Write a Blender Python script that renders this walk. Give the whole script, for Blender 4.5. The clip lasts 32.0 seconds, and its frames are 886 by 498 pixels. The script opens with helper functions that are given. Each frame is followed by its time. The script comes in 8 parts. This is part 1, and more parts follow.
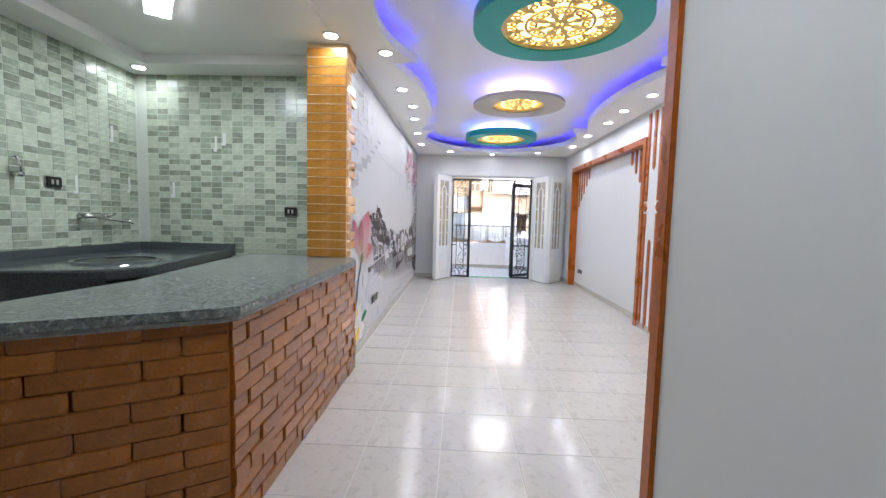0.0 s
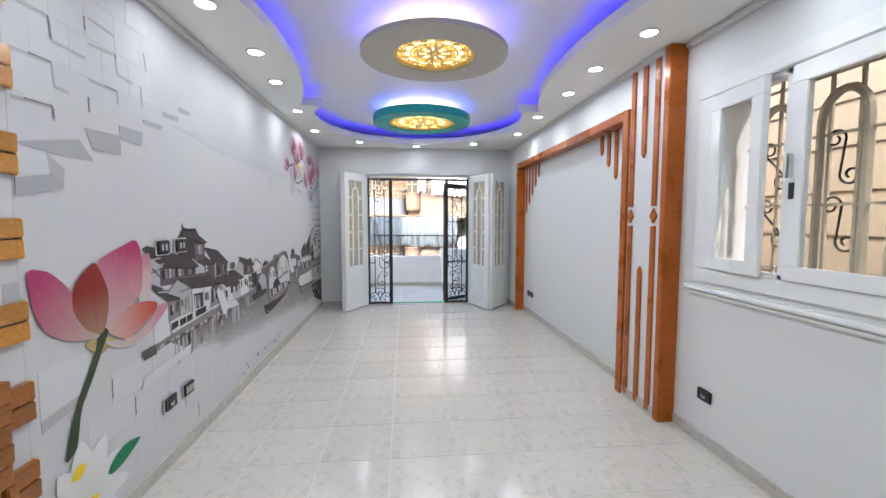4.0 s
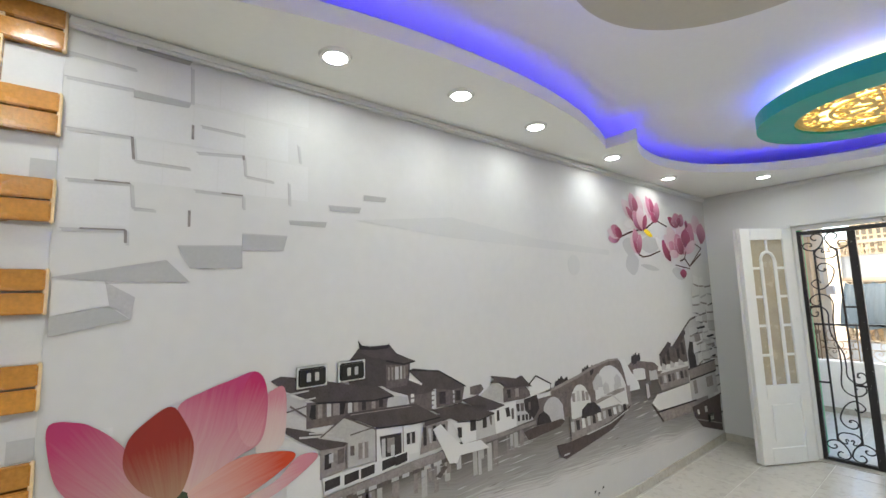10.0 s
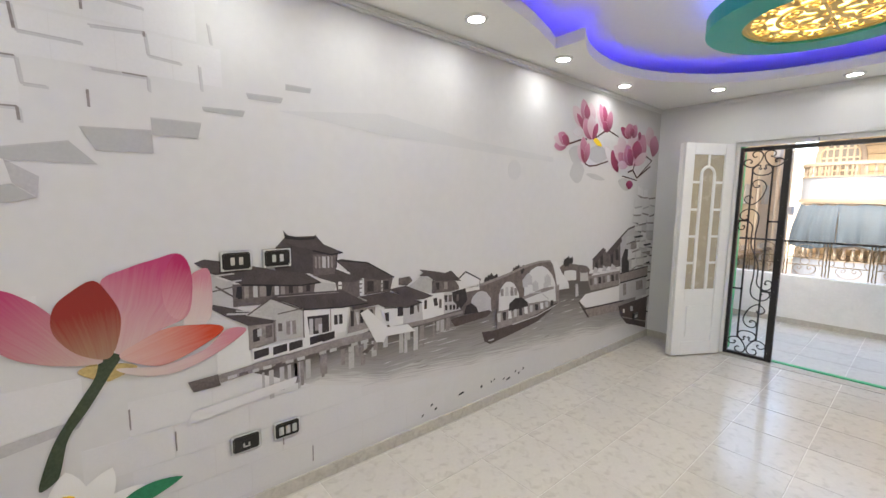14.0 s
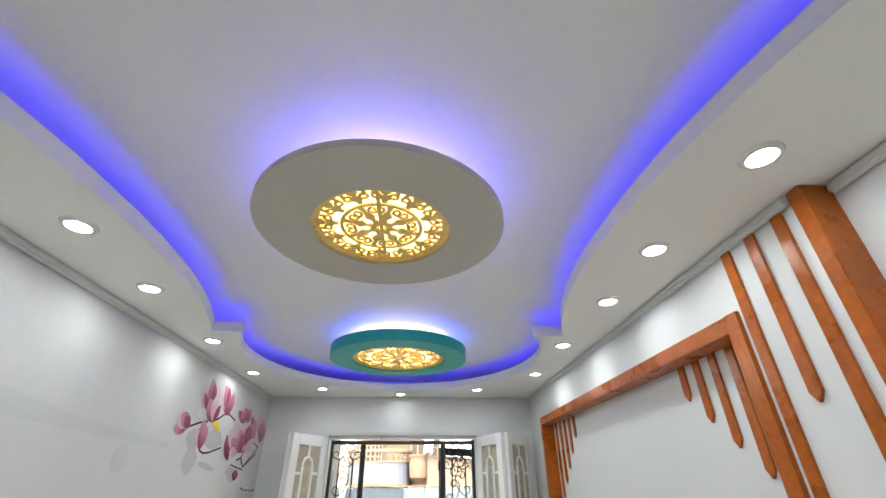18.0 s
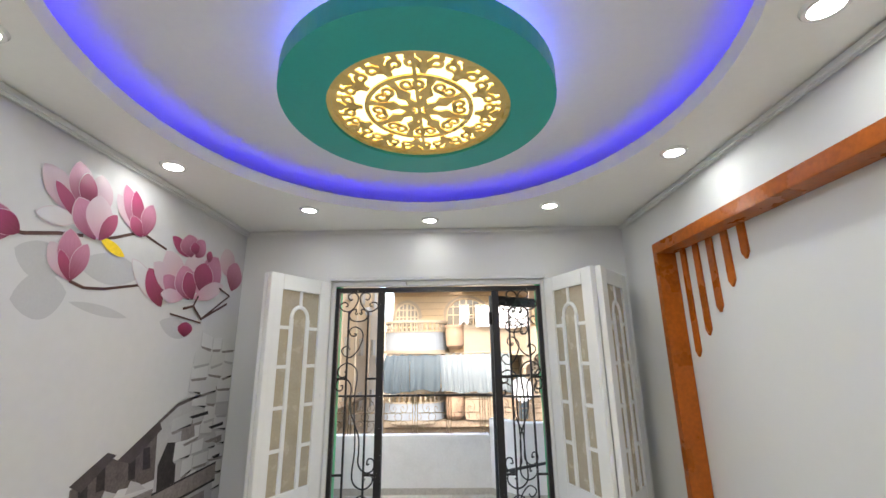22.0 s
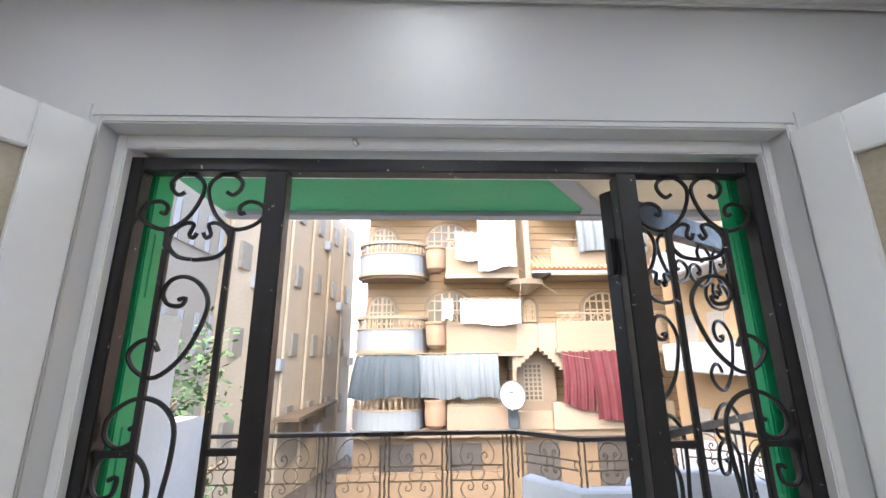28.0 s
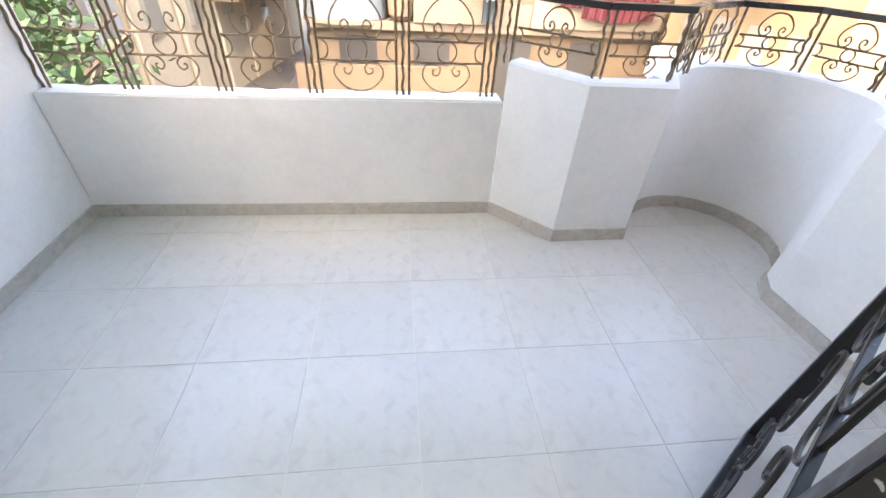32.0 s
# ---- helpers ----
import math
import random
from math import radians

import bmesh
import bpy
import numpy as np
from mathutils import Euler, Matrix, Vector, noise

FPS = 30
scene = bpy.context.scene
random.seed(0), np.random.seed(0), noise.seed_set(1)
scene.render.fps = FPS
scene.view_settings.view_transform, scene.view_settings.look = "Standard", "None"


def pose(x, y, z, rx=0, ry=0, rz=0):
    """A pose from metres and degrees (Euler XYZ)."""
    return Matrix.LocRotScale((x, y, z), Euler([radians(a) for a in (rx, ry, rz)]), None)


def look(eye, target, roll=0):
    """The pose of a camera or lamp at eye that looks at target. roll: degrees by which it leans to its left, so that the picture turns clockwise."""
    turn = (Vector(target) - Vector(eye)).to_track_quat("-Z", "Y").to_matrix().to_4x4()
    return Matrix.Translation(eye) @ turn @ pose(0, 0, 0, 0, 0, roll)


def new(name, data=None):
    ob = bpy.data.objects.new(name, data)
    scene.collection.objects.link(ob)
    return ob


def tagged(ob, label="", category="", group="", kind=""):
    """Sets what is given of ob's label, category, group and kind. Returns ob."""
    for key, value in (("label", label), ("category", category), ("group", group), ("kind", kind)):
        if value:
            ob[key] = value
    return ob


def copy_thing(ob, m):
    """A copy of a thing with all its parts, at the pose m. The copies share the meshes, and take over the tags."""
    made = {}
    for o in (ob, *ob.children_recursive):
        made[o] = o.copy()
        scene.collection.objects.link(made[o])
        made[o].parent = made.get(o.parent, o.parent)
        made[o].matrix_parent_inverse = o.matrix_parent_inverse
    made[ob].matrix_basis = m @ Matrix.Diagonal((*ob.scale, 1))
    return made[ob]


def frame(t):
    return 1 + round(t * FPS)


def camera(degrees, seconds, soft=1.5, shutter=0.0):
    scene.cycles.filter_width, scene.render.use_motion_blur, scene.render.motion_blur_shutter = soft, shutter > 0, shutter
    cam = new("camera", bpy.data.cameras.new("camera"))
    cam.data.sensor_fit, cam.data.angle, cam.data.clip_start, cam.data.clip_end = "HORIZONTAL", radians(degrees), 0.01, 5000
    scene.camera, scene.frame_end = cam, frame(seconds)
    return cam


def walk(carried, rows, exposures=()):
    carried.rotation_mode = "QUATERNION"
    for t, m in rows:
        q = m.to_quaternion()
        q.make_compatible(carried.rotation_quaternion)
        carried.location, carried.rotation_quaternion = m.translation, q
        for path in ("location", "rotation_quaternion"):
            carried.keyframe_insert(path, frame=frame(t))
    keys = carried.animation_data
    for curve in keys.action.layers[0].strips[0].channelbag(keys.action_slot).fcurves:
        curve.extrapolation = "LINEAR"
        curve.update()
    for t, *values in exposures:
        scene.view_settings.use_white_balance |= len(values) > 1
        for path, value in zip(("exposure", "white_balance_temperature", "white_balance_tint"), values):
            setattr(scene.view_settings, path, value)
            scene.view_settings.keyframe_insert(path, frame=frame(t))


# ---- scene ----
cam = camera(94.4, 32.0)
PATH = [
    (0, (0.032, -0.301, 1.277), (-0.045, 1.691, 1.125), 1.4),
    (0.5, (0.037, -0.071, 1.26), (-0.022, 1.921, 1.095), 1.4),
    (1, (0.046, 0.22, 1.316), (0.04, 2.219, 1.231), 2.4),
    (1.5, (0.126, 0.468, 1.31), (0.106, 2.467, 1.246), 1.6),
    (2, (0.277, 0.744, 1.366), (0.226, 2.743, 1.311), 1.5),
    (2.5, (0.305, 1.012, 1.367), (0.447, 3.007, 1.329), 0.9),
    (3, (0.286, 1.255, 1.428), (0.582, 3.231, 1.361), 1.7),
    (3.5, (0.385, 1.458, 1.423), (0.586, 3.445, 1.323), -0.2),
    (5.5, (0.612, 2.047, 1.494), (0.771, 4.024, 1.235), 0.9),
    (6, (0.76, 2.187, 1.526), (0.769, 4.185, 1.435), 0.8),
    (6.5, (0.817, 2.266, 1.548), (0.824, 4.264, 1.649), 0.1),
    (7, (0.781, 2.432, 1.543), (0.751, 4.423, 1.733), 0.5),
    (7.5, (0.699, 2.613, 1.569), (0.522, 4.597, 1.755), -1.0),
    (8, (0.725, 2.75, 1.55), (0.464, 4.731, 1.641), -1.3),
    (8.5, (0.888, 2.926, 1.563), (0.189, 4.794, 1.701), -0.5),
    (9, (0.949, 3.085, 1.558), (-0.043, 4.82, 1.641), -1.3),
    (9.5, (0.912, 3.283, 1.556), (-0.417, 4.765, 1.748), -0.3),
    (10, (0.919, 3.41, 1.611), (-0.658, 4.62, 1.83), -1.6),
    (10.5, (1.054, 3.487, 1.647), (-0.718, 4.394, 1.845), -1.4),
    (11, (1.21, 3.539, 1.648), (-0.639, 4.285, 1.807), -1.5),
    (11.5, (1.301, 3.538, 1.647), (-0.569, 4.226, 1.819), 0.1),
    (12, (1.323, 3.53, 1.651), (-0.535, 4.268, 1.719), 1.3),
    (12.5, (1.301, 3.533, 1.59), (-0.544, 4.289, 1.436), 0.9),
    (13, (1.284, 3.542, 1.556), (-0.516, 4.365, 1.271), 0.9),
    (13.5, (1.252, 3.559, 1.556), (-0.47, 4.54, 1.286), 0.9),
    (14, (1.172, 3.583, 1.555), (-0.35, 4.861, 1.326), 0.6),
    (14.5, (1.075, 3.599, 1.539), (-0.1, 5.198, 1.288), 0.4),
    (15, (0.983, 3.61, 1.525), (0.416, 5.496, 1.177), -1.4),
    (15.5, (0.961, 3.569, 1.479), (0.843, 5.535, 1.128), -1.7),
    (17.5, (0.883, 3.228, 1.615), (1.003, 5.139, 2.194), 0.2),
    (18, (0.867, 3.169, 1.649), (0.972, 4.898, 2.65), -0.3),
    (18.5, (0.865, 3.195, 1.647), (0.933, 4.939, 2.623), -0.1),
    (19, (0.833, 3.344, 1.631), (0.899, 5.109, 2.57), 0.3),
    (19.5, (0.756, 3.574, 1.654), (0.805, 5.348, 2.578), -0.4),
    (20, (0.729, 3.802, 1.628), (0.831, 5.629, 2.434), -1.0),
    (20.5, (0.832, 4.125, 1.628), (0.865, 5.961, 2.419), 0.6),
    (21, (0.868, 4.467, 1.592), (0.853, 6.353, 2.256), 0.9),
    (21.5, (0.824, 4.865, 1.611), (0.817, 6.759, 2.253), 0.9),
    (22, (0.816, 5.193, 1.569), (0.783, 7.129, 2.07), -0.7),
    (22.5, (0.852, 5.588, 1.579), (0.754, 7.549, 1.96), 1.1),
    (23, (0.759, 5.978, 1.543), (0.719, 7.958, 1.821), 0.5),
    (23.5, (0.706, 6.339, 1.534), (0.663, 8.333, 1.677), 0.4),
    (24, (0.776, 6.634, 1.558), (0.613, 8.613, 1.795), 0.4),
    (24.5, (0.747, 6.936, 1.54), (0.66, 8.92, 1.775), 0.8),
    (26.5, (0.693, 7.571, 1.613), (0.692, 9.53, 2.014), -0.6),
    (27, (0.658, 7.564, 1.612), (0.709, 9.507, 2.082), -1.1),
    (27.5, (0.647, 7.555, 1.613), (0.73, 9.485, 2.129), -0.6),
    (28, (0.643, 7.56, 1.606), (0.716, 9.496, 2.105), -0.5),
    (28.5, (0.639, 7.561, 1.604), (0.709, 9.502, 2.083), -0.4),
    (29, (0.63, 7.583, 1.586), (0.672, 9.551, 1.942), 0.2),
    (29.5, (0.598, 7.626, 1.536), (0.65, 9.625, 1.506), 1.1),
    (30, (0.551, 7.701, 1.455), (0.675, 9.613, 0.881), 1.8),
    (30.5, (0.584, 7.817, 1.387), (0.698, 9.539, 0.376), 1.4),
    (31, (0.669, 8.077, 1.333), (0.703, 9.703, 0.169), 1.9),
    (31.5, (0.734, 8.286, 1.327), (0.767, 9.844, 0.073), 2.3),
    (32, (0.734, 8.523, 1.28), (0.948, 10.094, 0.061), 3.6),
]
walk(cam, [(t, look(eye, target, roll)) for t, eye, target, roll in PATH],
     [(0.0, 3.75, 6100, 16), (1.0, 3.65, 6050, 15), (3.0, 3.5, 6050, 13), (6.0, 3.45, 6250, 9), (9.0, 3.4, 6650, 5), (11.0, 3.55, 6700, 6), (13.0, 3.8, 6800, 9), (14.0, 3.5, 6900, 12),
      (15.0, 3.25, 6800, 11), (17.5, 3.3, 6500, 7), (19.0, 3.4, 6450, 5), (20.0, 3.32, 6800, 10), (21.0, 3.4, 6750, 9), (23.0, 3.4, 6800, 10), (24.5, 3.4, 6650, 12), (26.5, 3.25, 6400, 12), (28.0, 3.2, 6300, 12),
      (29.0, 3.15, 6200, 9), (30.0, 3.5, 6150, 6), (30.5, 3.75, 6500, 10), (31.0, 3.75, 6850, 13), (32.0, 3.65, 6950, 13)])

# ---- world, sun, light ----
world = bpy.data.worlds.new("sky")
scene.world = world
world.use_nodes = True
wn = world.node_tree
sky = wn.nodes.new("ShaderNodeTexSky")
sky.sky_type, sky.sun_disc = "NISHITA", False
sky.sun_elevation, sky.sun_rotation = radians(50), radians(215)
sky.dust_density = 4.5
wn.links.new(sky.outputs[0], wn.nodes["Background"].inputs[0])
wn.nodes["Background"].inputs[1].default_value = 0.15


def lamp(name, kind, energy, m, color=(1, 1, 1), size=0.1, spread=170):
    data = bpy.data.lights.new(name, kind)
    data.energy, data.color = energy, color
    if kind == "AREA":
        data.shape, data.size, data.spread = "DISK", size, radians(spread)
    ob = new(name, data)
    ob.matrix_world = m
    return ob


sun = lamp("sun", "SUN", 0.30, look((16, -6, 36), (0, 24, 0)), (1.0, 0.86, 0.66))
sun.data.angle = radians(0.6)

# ---- materials ----


def mat(name, color, rough=0.5, metal=0.0, vary=0.06, scale=6.0, fine=60.0, bump=0.1, dist=0.004, coat=0.0, ob_random=0.0, spec=0.5,
        stain=None, stain_amount=0.0, rvar=0.2, stain_from=0.52, stain_to=0.68):
    """A surface with two scales of tint, roughness wear and fine relief, at real size."""
    m = bpy.data.materials.new(name)
    m.use_nodes = True
    nt = m.node_tree
    b = nt.nodes["Principled BSDF"]
    tc = nt.nodes.new("ShaderNodeTexCoord")
    n1 = nt.nodes.new("ShaderNodeTexNoise")
    n1.inputs["Scale"].default_value, n1.inputs["Detail"].default_value = scale, 4
    n2 = nt.nodes.new("ShaderNodeTexNoise")
    n2.inputs["Scale"].default_value, n2.inputs["Detail"].default_value = fine, 3
    for n in (n1, n2):
        nt.links.new(tc.outputs["Object"], n.inputs["Vector"])
    add = nt.nodes.new("ShaderNodeMath")
    add.operation = "ADD"
    nt.links.new(n1.outputs[0], add.inputs[0])
    nt.links.new(n2.outputs[0], add.inputs[1])
    val = nt.nodes.new("ShaderNodeMapRange")
    val.inputs[1].default_value, val.inputs[2].default_value = 0.6, 1.4
    val.inputs[3].default_value, val.inputs[4].default_value = 1 - vary, 1 + vary
    nt.links.new(add.outputs[0], val.inputs[0])
    hsv = nt.nodes.new("ShaderNodeHueSaturation")
    hsv.inputs["Color"].default_value = (*color, 1)
    out = val.outputs[0]
    if ob_random:
        info = nt.nodes.new("ShaderNodeObjectInfo")
        r = nt.nodes.new("ShaderNodeMapRange")
        r.inputs[3].default_value, r.inputs[4].default_value = 1 - ob_random, 1 + ob_random
        nt.links.new(info.outputs["Random"], r.inputs[0])
        mul = nt.nodes.new("ShaderNodeMath")
        mul.operation = "MULTIPLY"
        nt.links.new(out, mul.inputs[0])
        nt.links.new(r.outputs[0], mul.inputs[1])
        out = mul.outputs[0]
    nt.links.new(out, hsv.inputs["Value"])
    col = hsv.outputs[0]
    if stain:
        n3 = nt.nodes.new("ShaderNodeTexNoise")
        n3.inputs["Scale"].default_value, n3.inputs["Detail"].default_value, n3.inputs["Distortion"].default_value = scale * 1.7, 7, 0.5
        nt.links.new(tc.outputs["Object"], n3.inputs["Vector"])
        r3 = nt.nodes.new("ShaderNodeMapRange")
        r3.inputs[1].default_value, r3.inputs[2].default_value = stain_from, stain_to
        r3.inputs[4].default_value = stain_amount
        nt.links.new(n3.outputs[0], r3.inputs[0])
        mix = nt.nodes.new("ShaderNodeMix")
        mix.data_type = "RGBA"
        nt.links.new(r3.outputs[0], mix.inputs[0])
        nt.links.new(col, mix.inputs[6])
        mix.inputs[7].default_value = (*stain, 1)
        col = mix.outputs[2]
    nt.links.new(col, b.inputs["Base Color"])
    rr = nt.nodes.new("ShaderNodeMapRange")
    rr.inputs[1].default_value, rr.inputs[2].default_value = 0.3, 0.7
    rr.inputs[3].default_value, rr.inputs[4].default_value = max(rough * (1 - rvar), 0.02), min(rough * (1 + rvar), 1)
    nt.links.new(n1.outputs[0], rr.inputs[0])
    nt.links.new(rr.outputs[0], b.inputs["Roughness"])
    b.inputs["Metallic"].default_value = metal
    b.inputs["Specular IOR Level"].default_value = spec
    b.inputs["Coat Weight"].default_value = coat
    b.inputs["Coat Roughness"].default_value = 0.12
    if bump:
        bp = nt.nodes.new("ShaderNodeBump")
        bp.inputs["Strength"].default_value, bp.inputs["Distance"].default_value = bump, dist
        nt.links.new(add.outputs[0], bp.inputs["Height"])
        nt.links.new(bp.outputs[0], b.inputs["Normal"])
    return m


def glow(name, color, strength):
    m = bpy.data.materials.new(name)
    m.use_nodes = True
    b = m.node_tree.nodes["Principled BSDF"]
    b.inputs["Base Color"].default_value = (*[min(c, 0.8) for c in color], 1)
    b.inputs["Emission Color"].default_value = (*color, 1)
    b.inputs["Emission Strength"].default_value = strength
    return m


M_WALL = mat("white_gloss_paint", (0.70, 0.70, 0.695), 0.52, spec=0.3, vary=0.01, scale=1.5, fine=25, bump=0.02, dist=0.003, rvar=0.0)
M_CEIL = mat("ceiling_paint", (0.86, 0.86, 0.83), 0.55, vary=0.02, scale=2, fine=30, bump=0.04)
M_TEAL = mat("teal_paint", (0.02, 0.42, 0.38), 0.4, vary=0.05, bump=0.04)
M_DISC = mat("greige_paint", (0.55, 0.52, 0.47), 0.5, vary=0.03, bump=0.04)
M_WOOD = mat("orange_varnished_wood", (0.39, 0.095, 0.008), 0.30, vary=0.28, scale=5, fine=40, bump=0.08, coat=0.06, spec=0.3)
M_TILE = mat("floor_tile", (0.57, 0.54, 0.495), 0.165, spec=0.5, vary=0.05, scale=9, fine=50, bump=0.015, dist=0.002, ob_random=0.03,
             stain=(0.40, 0.365, 0.32), stain_amount=0.45)
M_TILE2 = mat("balcony_tile", (0.62, 0.605, 0.575), 0.2, vary=0.05, scale=9, fine=50, bump=0.015, dist=0.002, ob_random=0.03,
              stain=(0.50, 0.475, 0.44), stain_amount=0.4)
M_GROUT = mat("floor_grout", (0.62, 0.60, 0.56), 0.7, vary=0.06)
M_SKIRT = mat("skirting_tile", (0.50, 0.47, 0.42), 0.2, vary=0.12, scale=12, stain=(0.33, 0.29, 0.25), stain_amount=0.4)
M_BRICK = mat("orange_stained_brick", (0.31, 0.100, 0.011), 0.24, vary=0.30, scale=10, fine=70, bump=0.35, dist=0.006, ob_random=0.16, coat=0.2, stain=(0.62, 0.55, 0.45), stain_amount=0.6, stain_from=0.745, stain_to=0.77)
M_COLBRICK = mat("honey_stained_brick", (0.47, 0.20, 0.028), 0.25, vary=0.3, scale=10, fine=70, bump=0.3, dist=0.005, ob_random=0.16, coat=0.3)
M_MORTAR = mat("orange_mortar", (0.33, 0.12, 0.018), 0.5, vary=0.3, bump=0.3)
M_PALEMORTAR = mat("pale_mortar", (0.80, 0.60, 0.34), 0.5, vary=0.2, bump=0.3)
M_GRANITE = mat("grey_granite", (0.14, 0.155, 0.147), 0.2, vary=0.8, scale=38, fine=210, bump=0.05, stain=(0.40, 0.41, 0.39), stain_amount=0.65)
M_ROUGHGRAN = mat("rough_granite_edge", (0.30, 0.31, 0.30), 0.6, vary=0.5, scale=60, fine=160, bump=0.5, dist=0.004)
M_DARKGRANITE = mat("dark_granite", (0.075, 0.085, 0.088), 0.08, vary=0.5, scale=80, fine=220, bump=0.03)
M_MOSA = mat("pale_green_tile", (0.50, 0.555, 0.44), 0.26, vary=0.08, scale=20, bump=0.05, ob_random=0.05)
M_MOSB = mat("mid_green_tile", (0.35, 0.395, 0.305), 0.26, vary=0.12, scale=20, bump=0.05, ob_random=0.07)
M_MOSC = mat("dark_green_tile", (0.25, 0.28, 0.215), 0.26, vary=0.15, scale=20, bump=0.05, ob_random=0.07)
M_MOSG = mat("tile_grout", (0.60, 0.64, 0.56), 0.6, vary=0.06)
M_DOOR = mat("white_enamel", (0.80, 0.80, 0.79), 0.2, vary=0.025, scale=4, fine=25, bump=0.10, dist=0.003, stain=(0.52, 0.51, 0.49), stain_amount=0.5, stain_from=0.70, stain_to=0.76)
M_IRON = mat("black_iron", (0.014, 0.012, 0.0125), 0.38, vary=0.3, scale=34, bump=0.2, dist=0.003, stain=(0.55, 0.54, 0.52), stain_amount=0.8, stain_from=0.70, stain_to=0.73)
M_GREEN = mat("green_gloss_paint", (0.012, 0.43, 0.16), 0.35, vary=0.08, bump=0.1)
M_BLACK = mat("black_plastic", (0.012, 0.011, 0.010), 0.3, vary=0.1, bump=0)
M_SILVER = mat("silver_plastic", (0.55, 0.55, 0.53), 0.35, metal=0.4, vary=0.05, bump=0)
M_CHROME = mat("chrome", (0.7, 0.7, 0.7), 0.12, metal=1.0, vary=0.05, bump=0)
M_PLASTER = mat("balcony_plaster", (0.80, 0.79, 0.77), 0.75, vary=0.05, scale=3, fine=45, bump=0.12, stain=(0.66, 0.65, 0.63), stain_amount=0.25)
M_CREAMALU = mat("cream_aluminium", (0.66, 0.58, 0.42), 0.3, vary=0.05, bump=0.02)
M_STONE = mat("sandstone_facade", (0.31, 0.215, 0.118), 0.8, vary=0.14, scale=1.2, fine=14, bump=0.2, dist=0.01)
M_STONE2 = mat("pale_facade", (0.215, 0.163, 0.112), 0.8, vary=0.10, scale=1.2, fine=14, bump=0.2, dist=0.01)
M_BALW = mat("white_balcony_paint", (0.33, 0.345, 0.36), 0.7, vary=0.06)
M_ASPH = mat("dusty_street", (0.12, 0.10, 0.08), 0.9, vary=0.25, scale=2, fine=80, bump=0.3)
M_DARK = mat("opening_shade", (0.05, 0.045, 0.04), 0.5, vary=0.1)
M_BLUE = glow("violet_blue_led", (0.06, 0.035, 1.0), 0.86)
M_BLUE2 = glow("blue_led", (0.002, 0.05, 1.0), 1.45)
M_SPOT = glow("warm_white_diffuser", (0.97, 1.0, 1.0), 3.0)

# ---- mesh helpers ----


def link(name, bm, material, parent=None, label="", smooth=False):
    me = bpy.data.meshes.new(name)
    bm.normal_update()
    bm.to_mesh(me)
    bm.free()
    if smooth:
        me.shade_smooth()
    for mm in (material if isinstance(material, (list, tuple)) else (material,)):
        me.materials.append(mm)
    ob = new(name, me)
    if parent:
        ob.parent = parent
    if label:
        ob["label"] = label
    return ob


def part(name, bm, material, parent, label="", smooth=False):
    return link(name, bm, material, parent, label, smooth)


def thing(name, at=(0, 0, 0), label="", category="", group="", kind="", m=None):
    ob = new(name)
    ob.empty_display_size = 0.05
    ob.matrix_world = m or Matrix.Translation(at)
    return tagged(ob, label, category, group, kind)


def block(x0, x1, y0, y1, z0, z1, bev=0.0, bm=None):
    bm = bm or bmesh.new()
    g = bmesh.ops.create_cube(bm, size=1, matrix=Matrix.LocRotScale(((x0 + x1) / 2, (y0 + y1) / 2, (z0 + z1) / 2), None, (x1 - x0, y1 - y0, z1 - z0)))
    if bev:
        vs = set(g["verts"])
        bmesh.ops.bevel(bm, geom=[e for e in bm.edges if e.verts[0] in vs and e.verts[1] in vs], offset=bev, segments=2, affect="EDGES", clamp_overlap=True)
    return bm


def prism(poly, a, b, axis="z", bm=None):
    """The polygon, extruded from a to b along an axis. axis z: (x, y); x: (y, z); y: (x, z)."""
    bm = bm or bmesh.new()
    put = {"z": lambda p, c: (p[0], p[1], c), "x": lambda p, c: (c, p[0], p[1]), "y": lambda p, c: (p[0], c, p[1])}[axis]
    lo = [bm.verts.new(put(p, a)) for p in poly]
    hi = [bm.verts.new(put(p, b)) for p in poly]
    bm.faces.new(lo)
    bm.faces.new(hi)
    for i in range(len(poly)):
        j = (i + 1) % len(poly)
        bm.faces.new((lo[i], lo[j], hi[j], hi[i]))
    bmesh.ops.recalc_face_normals(bm, faces=bm.faces)
    return bm


def tube(points, r, sides=6, bm=None, closed=False):
    """A round bar swept along the points."""
    bm = bm or bmesh.new()
    pts = [Vector(p) for p in points]
    n = len(pts)
    rings = []
    ref = None
    for i, p in enumerate(pts):
        d = (pts[(i + 1) % n] - pts[i - 1]) if closed else (pts[min(i + 1, n - 1)] - pts[max(i - 1, 0)])
        d.normalize()
        if ref is None:
            ref = d.orthogonal().normalized()
        ref = (ref - d * ref.dot(d)).normalized()
        side = d.cross(ref)
        rings.append([bm.verts.new(p + (ref * math.cos(2 * math.pi * k / sides) + side * math.sin(2 * math.pi * k / sides)) * r) for k in range(sides)])
    for i in range(n if closed else n - 1):
        a, b = rings[i], rings[(i + 1) % n]
        for k in range(sides):
            bm.faces.new((a[k], a[(k + 1) % sides], b[(k + 1) % sides], b[k]))
    if not closed:
        bm.faces.new(rings[0][::-1])
        bm.faces.new(rings[-1])
    return bm


